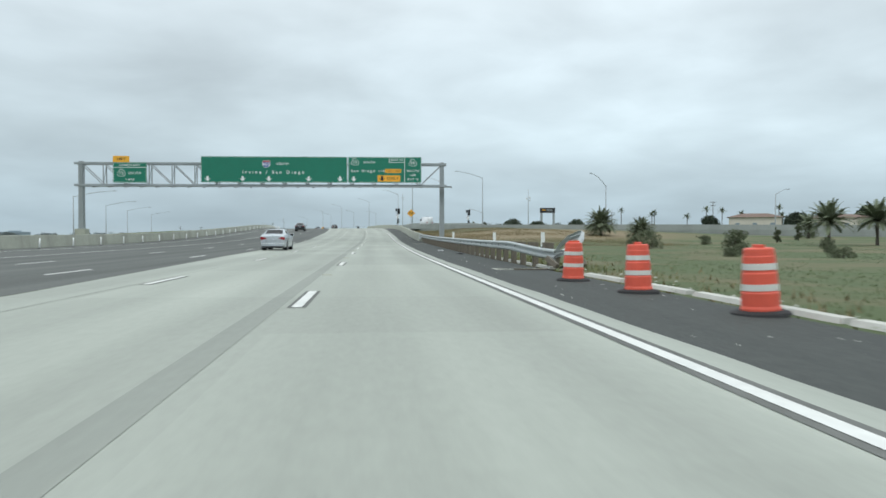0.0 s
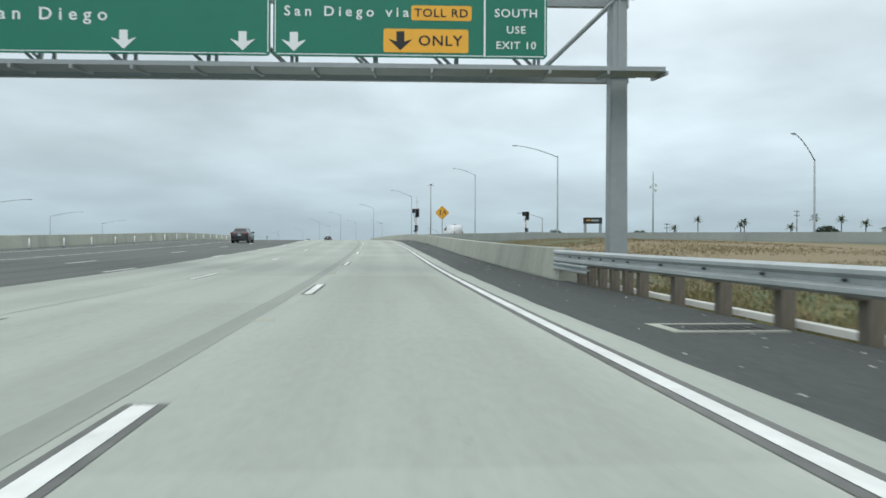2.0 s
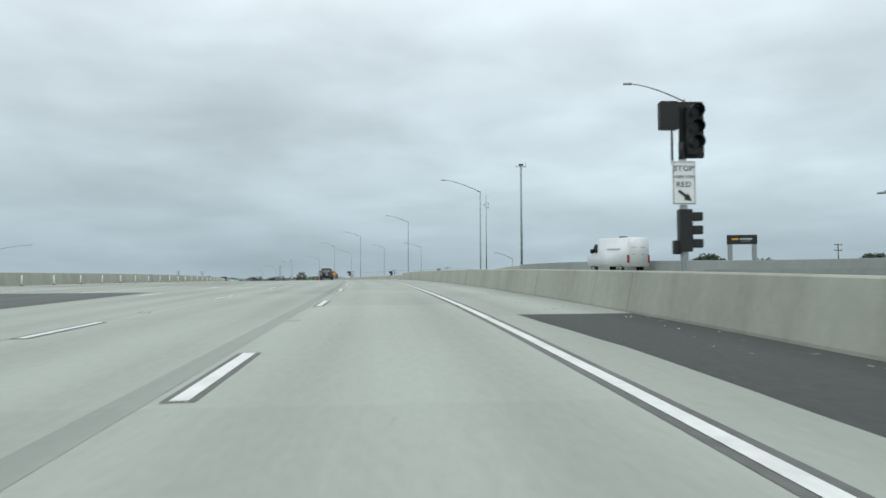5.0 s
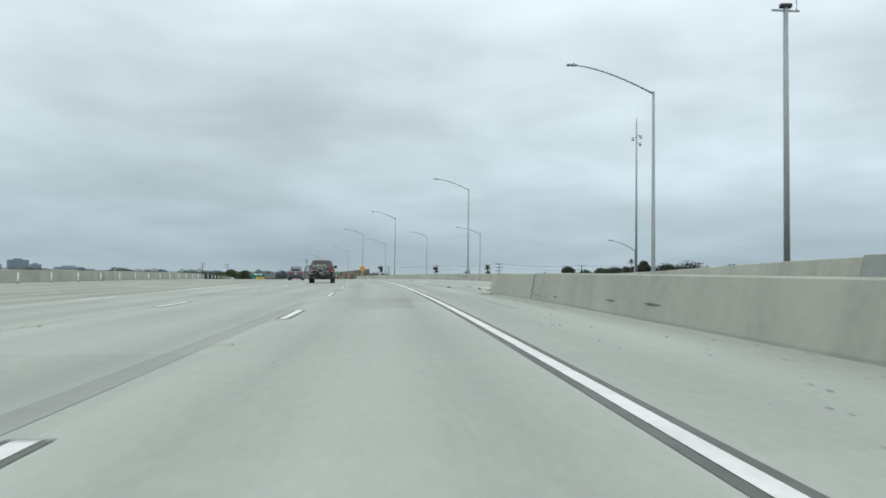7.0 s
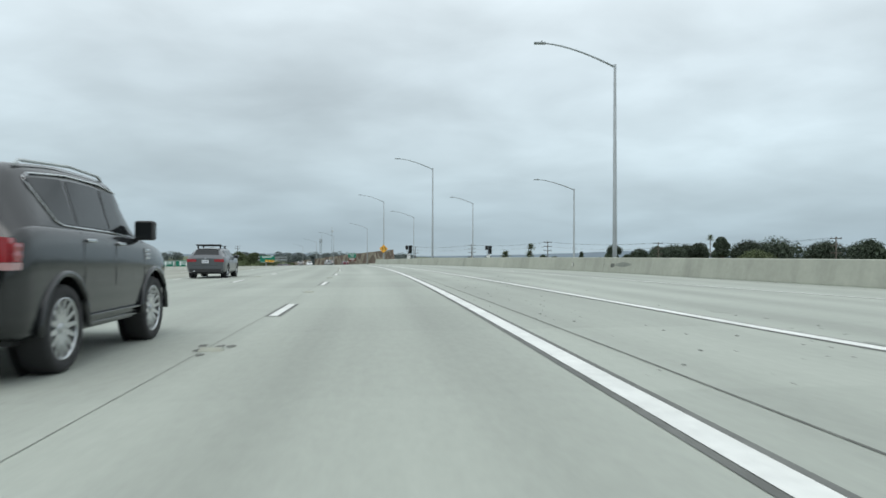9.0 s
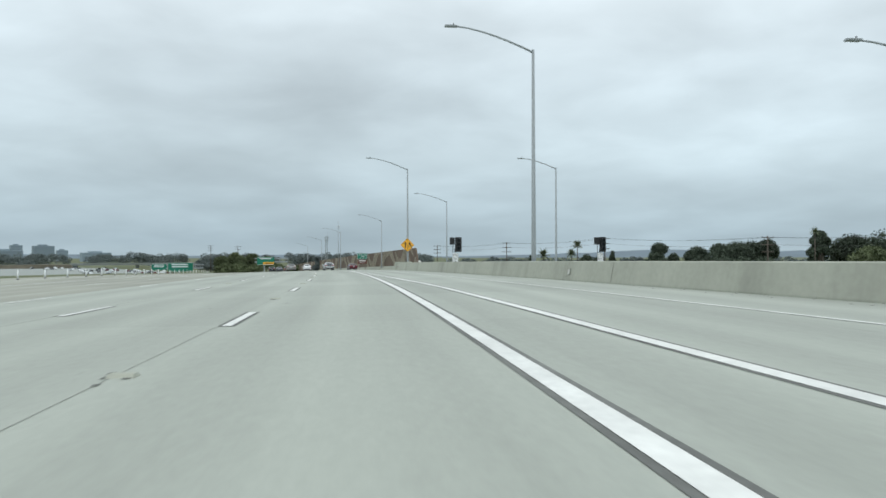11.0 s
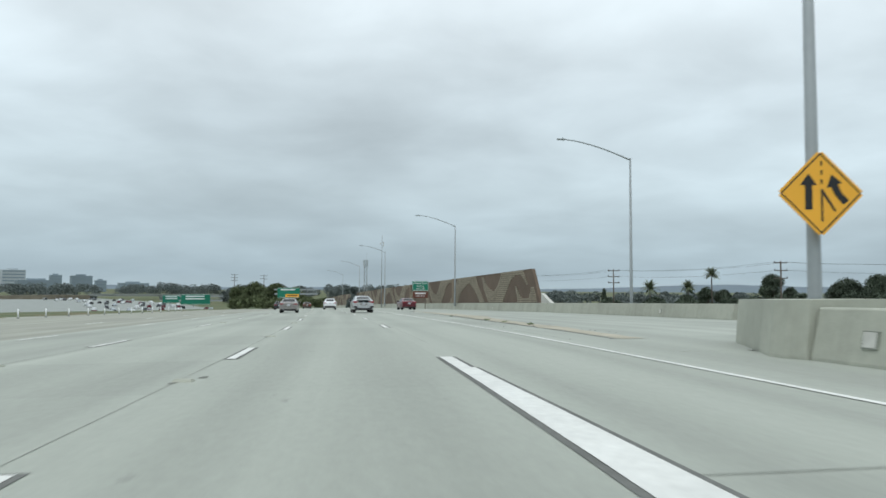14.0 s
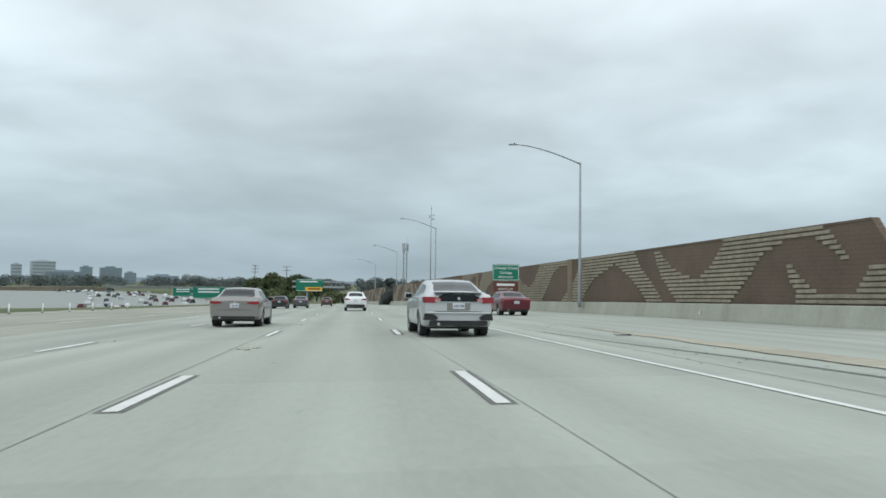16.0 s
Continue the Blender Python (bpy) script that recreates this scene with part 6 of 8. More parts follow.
def bicycle_rack(m):
    ob = thing("bicycle_rack", m, "black steel bicycle rack hanging on the SUV's tailgate", "bicycle rack")
    for s in (1, -1):
        part("carry_arm", tubed([(s * 0.18, -0.02, 1.25), (s * 0.18, -0.75, 1.36)], 0.022, 8), M_BLACK, ob)
        part("lower_leg", tubed([(s * 0.18, -0.06, 1.22), (s * 0.30, -0.04, 0.72)], 0.02, 8), M_BLACK, ob)
        part("strap", tubed([(s * 0.18, -0.02, 1.25), (s * 0.4, 0.42, 1.76)], 0.012, 6), M_BLACK, ob)
    part("crossbar", tubed([(-0.32, -0.05, 0.73), (0.32, -0.05, 0.73)], 0.025, 8), M_BLACK, ob)


def bicycle(m, frame_mat, tyre_mat, label):
    b = thing("bicycle", m, label, "bicycle", group="bicycles on the rack")
    r = 0.34
    for x in (-0.53, 0.53):
        w = new("wheel")
        w.parent, w.matrix_basis = b, Matrix.Translation((x, 0, 0.0)) @ pose(0, 0, 0, 0, 0, 90)
        ring = [(0.0, r * math.cos(k * math.tau / 28), r * math.sin(k * math.tau / 28)) for k in range(29)]
        part("tyre", tubed(ring, 0.022, 6), tyre_mat, w, smooth=True)
        part("rim", tubed([(0, y * 0.93, z * 0.93) for _, y, z in ring], 0.010, 6), M_ALLOY, w, smooth=True)
        bm = bmesh.new()
        for k in range(16):
            a = math.tau * k / 16
            tube(bm, [(0.02 * (-1) ** k, 0, 0), (0, 0.93 * r * math.cos(a), 0.93 * r * math.sin(a))], 0.0025, 4, cap=False)
        part("spokes", bm, M_CHROME, w)
        part("hub", tubed([(-0.05, 0, 0), (0.05, 0, 0)], 0.02, 8), M_BLACK, w)
    bb, seat, head, fork = (-0.10, 0, -0.05), (-0.24, 0, 0.42), (0.36, 0, 0.45), (0.53, 0, 0.0)
    for name, a, c, rad in (("down_tube", bb, (0.38, 0, 0.36), 0.024), ("seat_tube", bb, seat, 0.018), ("top_tube", seat, head, 0.019), ("chain_stay", bb, (-0.53, 0, 0), 0.012),
                            ("seat_stay", seat, (-0.53, 0, 0), 0.010), ("fork", (0.38, 0, 0.36), fork, 0.018), ("head_tube", (0.39, 0, 0.34), (0.34, 0, 0.52), 0.022), ("seat_post", seat, (-0.28, 0, 0.56), 0.014)):
        part(name, tubed([a, c], rad, 8), frame_mat, b, smooth=True)
    part("saddle", boxed(-0.40, -0.14, -0.06, 0.06, 0.56, 0.61, bevel=0.025), M_BLACK, b)
    part("handlebar", tubed([(0.30, -0.30, 0.58), (0.36, -0.08, 0.56), (0.36, 0.08, 0.56), (0.30, 0.30, 0.58)], 0.014, 8), M_BLACK, b)
    part("stem", tubed([(0.34, 0, 0.52), (0.36, 0, 0.57)], 0.018, 8), M_BLACK, b)
    part("crank", tubed([(-0.10, -0.08, -0.05), (-0.10, -0.08, -0.20)], 0.01, 6), M_BLACK, b)
    part("chainring", lathe_x([(-0.004, 0.02), (-0.004, 0.09), (0.004, 0.09), (0.004, 0.02)], 18), M_BLACK, b, m=Matrix.Translation((-0.10, -0.05, -0.05)) @ pose(0, 0, 0, 0, 0, 90))
    part("pedal", boxed(-0.15, -0.05, -0.16, -0.08, -0.22, -0.20), M_BLACK, b)


SUV_M = on_road(269.0, -2.05)
bicycle_rack(SUV_M)
bicycle(SUV_M @ Matrix.Translation((-0.10, -0.30, 1.02)) @ pose(0, 0, 0, 0, 4, 0), M_WHITE, M_BLACK, "white-framed bicycle hung across the SUV's tail")
bicycle(SUV_M @ Matrix.Translation((-0.30, -0.50, 1.00)) @ pose(0, 0, 0, 0, -3, 180), M_BLACK, M_BLACK, "black bicycle hung between the others on the rack")
bicycle(SUV_M @ Matrix.Translation((-0.42, -0.70, 1.00)) @ pose(0, 0, 0, 0, 5, 0), M_STEEL, M_BLACK, "grey bicycle hung outermost on the rack")

wagon = car("estate_car", on_road(298.3, -6.0), "dark grey estate car with a roof rack", WAGON, P_GREY)
for y in (0.9, 2.1):
    part("rack_bar", boxed(-0.60, 0.60, y - 0.04, y + 0.04, 1.55, 1.58, bevel=0.008), M_BLACK, wagon)
    for s in (1, -1):
        part("rack_foot", boxed(s * 0.52 - 0.03, s * 0.52 + 0.03, y - 0.04, y + 0.04, 1.44, 1.55), M_BLACK, wagon)
part("roof_box", boxed(-0.58, 0.58, 0.6, 1.0, 1.582, 1.63, bevel=0.02), M_BLACK, wagon, "flat black carrier on the rack")
car("black_suv", on_road(136.0, -12.6), "black sport utility vehicle", CROSS, P_BLACK)
car("saloon_car", on_road(458.6, -2.2), "warm silver four-door saloon", SEDAN, P_TAN)
fast = car("fastback_car", on_road(450.4, 4.70, 2.0), "pearl white fastback saloon with a black rear panel", FAST, P_PEARL)
part("black_panel", plated([(-0.50, 0.90), (0.50, 0.90), (0.52, 1.03), (0.40, 1.09), (-0.40, 1.09), (-0.52, 1.03)], -0.012, 0.1), M_GLASS, fast, "glossy black panel between the lamps")
part("chrome_bar", boxed(-0.60, 0.60, -0.022, 0.0, 0.885, 0.91), M_CHROME, fast)
part("bumper_ledge", boxed(-0.84, 0.84, -0.05, 0.05, 0.60, 0.645, bevel=0.02), P_PEARL, fast)
part("spoiler_lip", boxed(-0.62, 0.62, 0.02, 0.16, 1.135, 1.165, bevel=0.012), P_PEARL, fast)
# no recess is cut: a darker panel gives its shade by colour
part("plate_recess", boxed(-0.30, 0.30, -0.014, 0.02, 0.69, 0.875, bevel=0.006), P_TAN, fast, "shaded recess round the plate")
for s in (1, -1):
    part("side_lamp", boxed(s * 0.885 - 0.03, s * 0.885 + 0.03, 0.0, 0.30, 0.93, 1.02, bevel=0.015), M_TAIL, fast, "red lamp wrapping the wing")
part("roof_sensor", boxed(-0.10, 0.10, 2.0, 2.16, 1.50, 1.56, bevel=0.02), M_BLACK, fast)
car("red_saloon", on_road(473.5, 11.6, 4.0), "dark red saloon on the merging ramp", SEDAN, P_RED)
car("white_crossover", on_road(492, 2.3), "white electric crossover with a dark lower bumper", CROSS, P_WHITE)
car("dark_saloon", on_road(520, -3.9), "dark grey saloon far ahead", SEDAN, P_GREY)
car("dark_hatchback", on_road(515, -6.0), "black hatchback far ahead", WAGON, P_BLACK)
car("brown_car", on_road(545, -0.9), "small brown car far ahead", WAGON, paint("paint_brown", (0.10, 0.055, 0.035)))


def van(m):
    v = thing("delivery_van", m, "white high-roofed delivery van on the ramp", "van")
    bm = bmesh.new()
    side = [(0.0, 0.45), (0.0, 2.55), (0.15, 2.68), (4.0, 2.70), (4.6, 2.45), (5.3, 1.55), (5.85, 1.25), (5.95, 0.45)]
    a = [bm.verts.new((0.98 * (0.93 if z > 2.4 else 1), y, z)) for y, z in side]
    b = [bm.verts.new((-0.98 * (0.93 if z > 2.4 else 1), y, z)) for y, z in side]
    bm.faces.new(a)
    bm.faces.new(list(reversed(b)))
    for k in range(len(side)):
        bm.faces.new((a[k], b[k], b[(k + 1) % len(side)], a[(k + 1) % len(side)]))
    bmesh.ops.bevel(bm, geom=list(bm.edges), offset=0.05, segments=2, affect="EDGES")
    part("body", bm, P_WHITE, v, smooth=True)
    for s in (1, -1):
        part("side_window", plated([(4.25, 1.55), (5.15, 1.55), (4.65, 2.25), (4.25, 2.25)], 0, 0.01), M_GLASS, v, m=Matrix.Translation((s * 0.985, 0, 0)) @ pose(0, 0, 0, 0, 0, 90))
        for y in (1.1, 4.9):
            wheel(v, s, 0.86, y, 0.35, 0.24, 6)
        part("tail_lamp", boxed(s * 0.90 - 0.07, s * 0.90 + 0.07, -0.02, 0.1, 0.75, 1.35, bevel=0.01), M_TAIL, v)
        part("lettering_bar", boxed(s * 0.985 - 0.004, s * 0.985 + 0.004, 1.0, 2.9, 1.75, 1.85), M_STEEL, v)
        part("mirror", boxed(s * 1.12 - 0.09, s * 1.12 + 0.09, 4.9, 5.05, 1.5, 1.85, bevel=0.03), M_TRIM, v)
    part("windscreen", boxed(-0.82, 0.82, -0.006, 0.006, -0.5, 0.5), M_GLASS, v, m=Matrix.Translation((0, 5.0, 2.02)) @ pose(0, 0, 0, 38, 0, 0))
    part("roof_vent", boxed(-0.25, 0.25, 1.8, 2.3, 2.70, 2.82, bevel=0.03), M_TRIM, v)
    for s in (1, -1):
        part("lettering_bar", boxed(s * 0.42 - 0.28, s * 0.42 + 0.22, -0.008, 0.01, 1.9, 1.96), M_STEEL, v)
        part("lettering_bar", boxed(s * 0.42 - 0.2, s * 0.42 + 0.1, -0.008, 0.01, 1.35, 1.42), M_STEEL, v)


van(on_road(206, 21.9, 12))
# ---- sound wall with its ribbed mural ----
WALL_U = lambda y: B3_FOOT(y) + 0.62
WALL_LOW, WALL_TOP, COURSE = 0.9, 4.45, 0.2


def wall_place(y, a, h):
    return at(y, WALL_U(y) + a, h)


def sound_wall():
    wall = thing("sound_wall", Matrix(), "brown block sound wall with tan ribbed wave mural", "sound wall", kind="structure")
    bm = bmesh.new()
    prof = [(0.0, 0.0), (0.0, WALL_TOP - 0.1), (-0.03, WALL_TOP - 0.1), (-0.03, WALL_TOP), (0.33, WALL_TOP), (0.33, 0.0)]
    ys = [458.5] + stations(460, 740, 5.0)
    def place(y, a, h):
        return wall_place(y - (2.9 * (1 - h / WALL_TOP) if y < 459 else 0), a, h)
    sweep(bm, prof, place, ys)
    part("wall_body", bm, M_WALL, wall)
    # the mural's first waves lie a little further along
    along = lambda y: y + 1.0 * (1 - ease(y, 462, 482))
    # tan bands: each runs between a far and a near edge, (height fraction, station) points, over a range of heights
    BANDS = [(0.86, 0.98, [(0.8, 467.8)], [(0.86, 459.5), (0.98, 460.2)]),
             (0.42, 0.86, [(0.42, 470.3), (0.6, 469.0), (0.86, 468.0)], [(0.42, 465.3), (0.60, 464.8), (0.72, 464.2), (0.86, 462.6)]),
             (0.04, 0.42, [(0.04, 473.0), (0.42, 474.7)], [(0.04, 467.1), (0.42, 465.4)]),
             (0.42, 0.92, [(0.42, 474.8), (0.69, 475.5), (0.92, 475.9)], [(0.42, 470.5), (0.46, 472.0), (0.54, 472.8), (0.68, 474.0), (0.92, 475.2)]),
             (0.54, 0.86, [(0.55, 459.0), (0.67, 459.5), (0.86, 460.7)], [(0.54, 458.6), (0.61, 458.8), (0.73, 459.2), (0.86, 459.6)]),
             (0.16, 0.52, [(0.16, 461.8), (0.32, 462.3), (0.52, 462.5)], [(0.16, 460.4), (0.20, 460.8), (0.38, 461.7), (0.52, 462.2)]),
             (0.04, 0.16, [(0.1, 461.9)], [(0.1, 455.4)]),
             (0.16, 0.50, [(0.16, 458.3), (0.50, 457.4)], [(0.16, 455.4), (0.5, 456.9)]),
             (0.80, 0.98, [(0.80, 488.6), (0.98, 488.1)], [(0.80, 478.3), (0.98, 478.8)]),
             (0.04, 0.80, [(0.05, 492.2), (0.55, 489.3), (0.80, 488.6)], [(0.05, 488.0), (0.26, 487.0), (0.52, 485.5), (0.80, 481.9)]),
             (0.04, 0.80, [(0.06, 477.1), (0.29, 478.2), (0.53, 479.8), (0.80, 482.0)], [(0.06, 474.9), (0.39, 476.4), (0.63, 477.8), (0.80, 478.3)])]
    n = 15
    low, tall = 0.9, WALL_TOP - 0.9
    high = tall / 16.2
    period = 30.2
    far = bmesh.new()
    run = lambda pts, f: float(np.interp(f, [p[0] for p in pts], [p[1] for p in pts]))
    for k in range(n):
        f = 0.05 + 0.92 * k / (n - 1)
        h0 = low + f * tall - high * 0.5
        h1 = h0 + high * 0.80
        for i, (lo, hi, left, near) in enumerate(BANDS):
            if not lo <= f <= hi:
                continue
            for rep in range(1 if 4 <= i <= 7 else 7):
                ya, yb = run(near, f) + rep * period, run(left, f) + rep * period
                if rep == 0:
                    ya, yb = max(along(ya), 459.0 - 2.6 * (1 - h0 / WALL_TOP)), max(along(yb), 458.6)
                if yb - ya < 0.2:
                    continue
                prof = [(0.01, h0), (-0.07, h0 + 0.01), (-0.08, h1 - 0.015), (0.01, h1)]
                if rep < 2:
                    bm = bmesh.new()
                    sweep(bm, prof, wall_place, stations(ya, yb, 2.5))
                    part("tan_course", bm, M_WALL_TAN, wall)
                else:
                    sweep(far, prof, wall_place, stations(ya, yb, 6.0))
    tagged(part("tan_courses_beyond", far, M_WALL_TAN, wall), kind="stuff")
    # pilaster seen where the lamp stands
    for y in (490.4, 520.6, 550.8):
        bm = bmesh.new()
        sweep(bm, [(0.0, 0.3), (-0.12, 0.3), (-0.12, WALL_TOP + 0.03), (0.0, WALL_TOP + 0.03)], wall_place, [y - 0.45, y + 0.45])
        part("pilaster", bm, M_WALL_PIER, wall)


sound_wall()
# pale flared end of the parapet before the wall
bm = bmesh.new()
a, b = at(453.2, B3_FOOT(453.2) + 0.55, 0.88), at(455.9, B3_FOOT(455.9) + 0.62, 0.88)
bm2 = [a, b, b + Vector((0, 0, 1.0))]
va = [bm.verts.new(p) for p in bm2]
vb = [bm.verts.new(p + Vector((0.35, 0.1, 0))) for p in bm2]
bm.faces.new(va)
bm.faces.new(list(reversed(vb)))
for k in range(3):
    bm.faces.new((va[k], vb[k], vb[(k + 1) % 3], va[(k + 1) % 3]))
tagged(part("wall_flare", bm, M_BARRIER_WHITE), "pale sloping concrete end piece before the sound wall", "concrete barrier", kind="structure")


# ---- roadside signs ahead ----
def post_sign():
    m = Matrix.Translation((-8.92, 502.1, 0)) @ pose(0, 0, 0, 0, 0, 6)
    s = thing("college_sign", m, "green roadside sign naming a college on two posts", "road sign")
    z = surface(-8.92, 502.1)
    for x in (-0.8, 0.8):
        part("post", boxed(x - 0.06, x + 0.06, 0.04, 0.16, z, 4.3), M_WOOD_POST, s)
    part("panel", plated(round_rect(-1.28, 1.28, 2.98, 4.53, 0.1), -0.02, 0.03), M_GREEN, s)
    for bx in ((-1.18, 1.18, 4.44, 4.48), (-1.18, 1.18, 3.03, 3.07), (-1.24, -1.20, 3.1, 4.4), (1.20, 1.24, 3.1, 4.4)):
        part("border", boxed(bx[0], bx[1], -0.026, -0.018, bx[2], bx[3]), M_WHITE, s)
    for body, size, zz in (("Orange Coast", 0.34, 4.18), ("College", 0.34, 3.74), ("NEXT EXIT", 0.26, 3.30)):
        words(s, body, size, 0, zz, y=-0.028)
    b = thing("brown_sign", m, "brown roadside sign hung under the green one", "road sign")
    part("panel", plated(round_rect(-1.2, 1.2, 1.85, 2.90, 0.08), -0.02, 0.03), M_BROWN_SIGN, b)
    part("writing_bar", boxed(-0.85, 0.85, -0.026, -0.018, 2.48, 2.70), M_WHITE, b)
    words(b, "NEXT EXIT", 0.26, 0, 2.15, y=-0.028)


post_sign()


def far_gantry(x, y, z_low, w, h, bars, label, amber=False, turned=18):
    m = Matrix.Translation((x, y, z_low)) @ pose(0, 0, 0, 0, 0, turned)
    s = thing("overhead_sign", m, label, "road sign")
    part("panel", plated(round_rect(0, w, 0, h, 0.15), -0.03, 0.05), M_GREEN, s)
    for bx in ((0.2, w - 0.2, h - 0.16, h - 0.08), (0.2, w - 0.2, 0.08, 0.16)):
        part("border", boxed(bx[0], bx[1], -0.045, -0.025, bx[2], bx[3]), M_WHITE, s)
    for k in range(bars):
        part("writing_bar", boxed(w * 0.15, w * 0.8, -0.045, -0.025, h * (0.75 - 0.25 * k), h * (0.75 - 0.25 * k) + h * 0.11), M_WHITE, s)
    if amber:
        part("amber_panel", boxed(w * 0.35, w * 0.97, -0.05, -0.025, h * 0.06, h * 0.36), M_YELLOW, s)
        part("writing_bar", boxed(w * 0.45, w * 0.9, -0.06, -0.045, h * 0.16, h * 0.26), M_BLACK, s)
    part("beam", boxed(-1, w + 6, 0.1, 0.4, h * 0.3, h * 0.45), M_POLE, s)
    part("beam", boxed(-1, w + 6, 0.1, 0.4, h * 0.75, h * 0.88), M_POLE, s)
    for k in range(6):
        part("strut", tubed([(w + k, 0.25, h * 0.35), (w + k + 1, 0.25, h * 0.8)], 0.08, 6), M_POLE, s)
    part("post", tubed([(w * 0.42, 0.5, -9.0), (w * 0.42, 0.5, h * 0.9)], 0.22, 8), M_POLE, s)
    return s


far_gantry(-63.2, 624.9, 0.1, 7.2, 3.3, 1, "green overhead sign with an amber exit-only panel", True)
far_gantry(-138.5, 735, -5.0, 13.5, 5.0, 2, "wide green overhead sign over the lower freeway", turned=24)
far_gantry(-150.5, 742, -4.4, 8.5, 3.8, 2, "green overhead sign over the lower freeway", turned=24)


def billboard():
    m = Matrix.Translation((107.6, 324.2, 0)) @ pose(0, 0, 0, 0, 0, -20)
    s = thing("portal_sign", m, "dark portal sign on two thick posts beyond the ramp", "sign")
    part("panel", boxed(-3.6, 3.6, -0.4, 0.4, 11.6, 14.0, bevel=0.08), M_TRIM, s)
    part("writing_bar", boxed(-2.5, -0.9, -0.44, -0.39, 12.75, 13.15), M_YELLOW, s)
    part("writing_bar", boxed(-0.6, 2.4, -0.44, -0.39, 12.75, 13.15), M_HAZE_PALE, s)
    part("writing_bar", boxed(-0.2, 2.0, -0.44, -0.39, 12.3, 12.45), M_POLE, s)
    for x in (-2.9, 2.9):
        part("post", boxed(x - 0.55, x + 0.55, -0.35, 0.35, -6.0, 11.6, bevel=0.05), M_POLE, s)


billboard()


# ---- poles and wires ----
def power_pole(x, y, top, arms=3, base=None, turned=20):
    z = ground_height(x, y) if base is None else base
    p = thing("power_pole", Matrix.Translation((x, y, z)) @ pose(0, 0, 0, 0, 0, turned), "brown wooden power pole with crossarms", "power pole", group="power poles")
    H = top - z
    part("pole", tubed([(0, 0, -0.5), (0, 0, H)], [0.22, 0.14], 8), M_BARK, p, smooth=True)
    for k in range(arms):
        h = H - 0.4 - 1.6 * k
        part("crossarm", boxed(-1.7, 1.7, -0.09, 0.09, h - 0.1, h + 0.1), M_BARK, p)
        for xx in (-1.6, 1.6):
            part("insulator", tubed([(xx, 0, h + 0.08), (xx, 0, h + 0.35)], 0.07, 6), M_TRIM, p)
    return (x, y, top)


POLES = [power_pole(85, 477, 8.2), power_pole(63.5, 538, 9.5), power_pole(38, 580, 8.8), power_pole(14, 640, 8.6), power_pole(104, 418, 8.4)]
power_pole(184.7, 308, 17, 2)
power_pole(150, 345, 13, 2)
power_pole(-105, 760, 10, 2)
power_pole(-130, 790, 11, 3)
chain = [POLES[4], POLES[0], POLES[1], POLES[2], POLES[3]]
for (x0, y0, z0), (x1, y1, z1) in zip(chain, chain[1:]):
    for off, dz in ((-1.5, -0.3), (1.5, -0.3), (0, -1.9)):
        pts = [(x0 + (x1 - x0) * f + off, y0 + (y1 - y0) * f, z0 + (z1 - z0) * f + dz - 3.2 * f * (1 - f)) for f in (0, 0.2, 0.4, 0.6, 0.8, 1)]
        tagged(part("power_line", tubed(pts, 0.02, 4), M_BLACK), "thin black power line between the wooden poles", "power line", group="power lines")


def cell_tower(x, y, top):
    z = ground_height(x, y)
    t = thing("radio_mast", Matrix.Translation((x, y, z)), "grey lattice radio mast with antennas", "radio mast")
    H = top - z
    for sx in (-1, 1):
        for sy in (-1, 1):
            part("leg", tubed([(sx * 0.42, sy * 0.42, 0), (sx * 0.34, sy * 0.34, H - 0.8)], 0.06, 6), M_POLE, t)
    k = 0
    h = 0.0
    while h < H - 2:
        s = 0.42 - 0.08 * h / H
        for sy in (-1, 1):
            part("brace", tubed([(-s, sy * s, h), (s, sy * s, h + 1.0)] if k % 2 else [(s, sy * s, h), (-s, sy * s, h + 1.0)], 0.035, 5), M_POLE, t)
        h += 1.0
        k += 1
    for k in range(6):
        a = math.tau * k / 6
        part("antenna", boxed(-0.14, 0.14, -0.08, 0.08, 0, 1.8), M_HAZE_PALE, t, m=Matrix.Translation((0.55 * math.cos(a), 0.55 * math.sin(a), H - 2.6)))
    part("spike", tubed([(0.3, 0, H - 0.8), (0.3, 0, H + 0.9)], 0.03, 5), M_POLE, t)


cell_tower(-28.9, 586.4, 12.0)


# ---- trees ----
def leaf_cloud(blobs, count, size, rng, flat=0.5):
    """Many small leaves on and in a set of (x, y, z, radius) clumps, as vertices and faces."""
    bl = np.array(blobs, float)
    weights = bl[:, 3] ** 2
    b4 = bl[rng.choice(len(bl), count, p=weights / weights.sum())]
    unit = lambda v: v / (np.linalg.norm(v, axis=1, keepdims=True) + 1e-6)
    d = unit(rng.normal(size=(count, 3)))
    p = b4[:, :3] + d * (b4[:, 3] * (0.55 + 0.5 * rng.random(count) ** 0.5))[:, None] * np.array((1, 1, 0.85))
    a = unit(rng.normal(size=(count, 3)))
    b = unit(np.cross(a, rng.normal(size=(count, 3))))
    s = (size * (0.6 + 0.8 * rng.random(count)))[:, None]
    vs = np.stack([p - a * s, p + b * s * flat, p + a * s, p - b * s * flat], axis=1).reshape(-1, 3)
    fs = np.arange(4 * count).reshape(-1, 4)
    return vs.tolist(), fs.tolist()


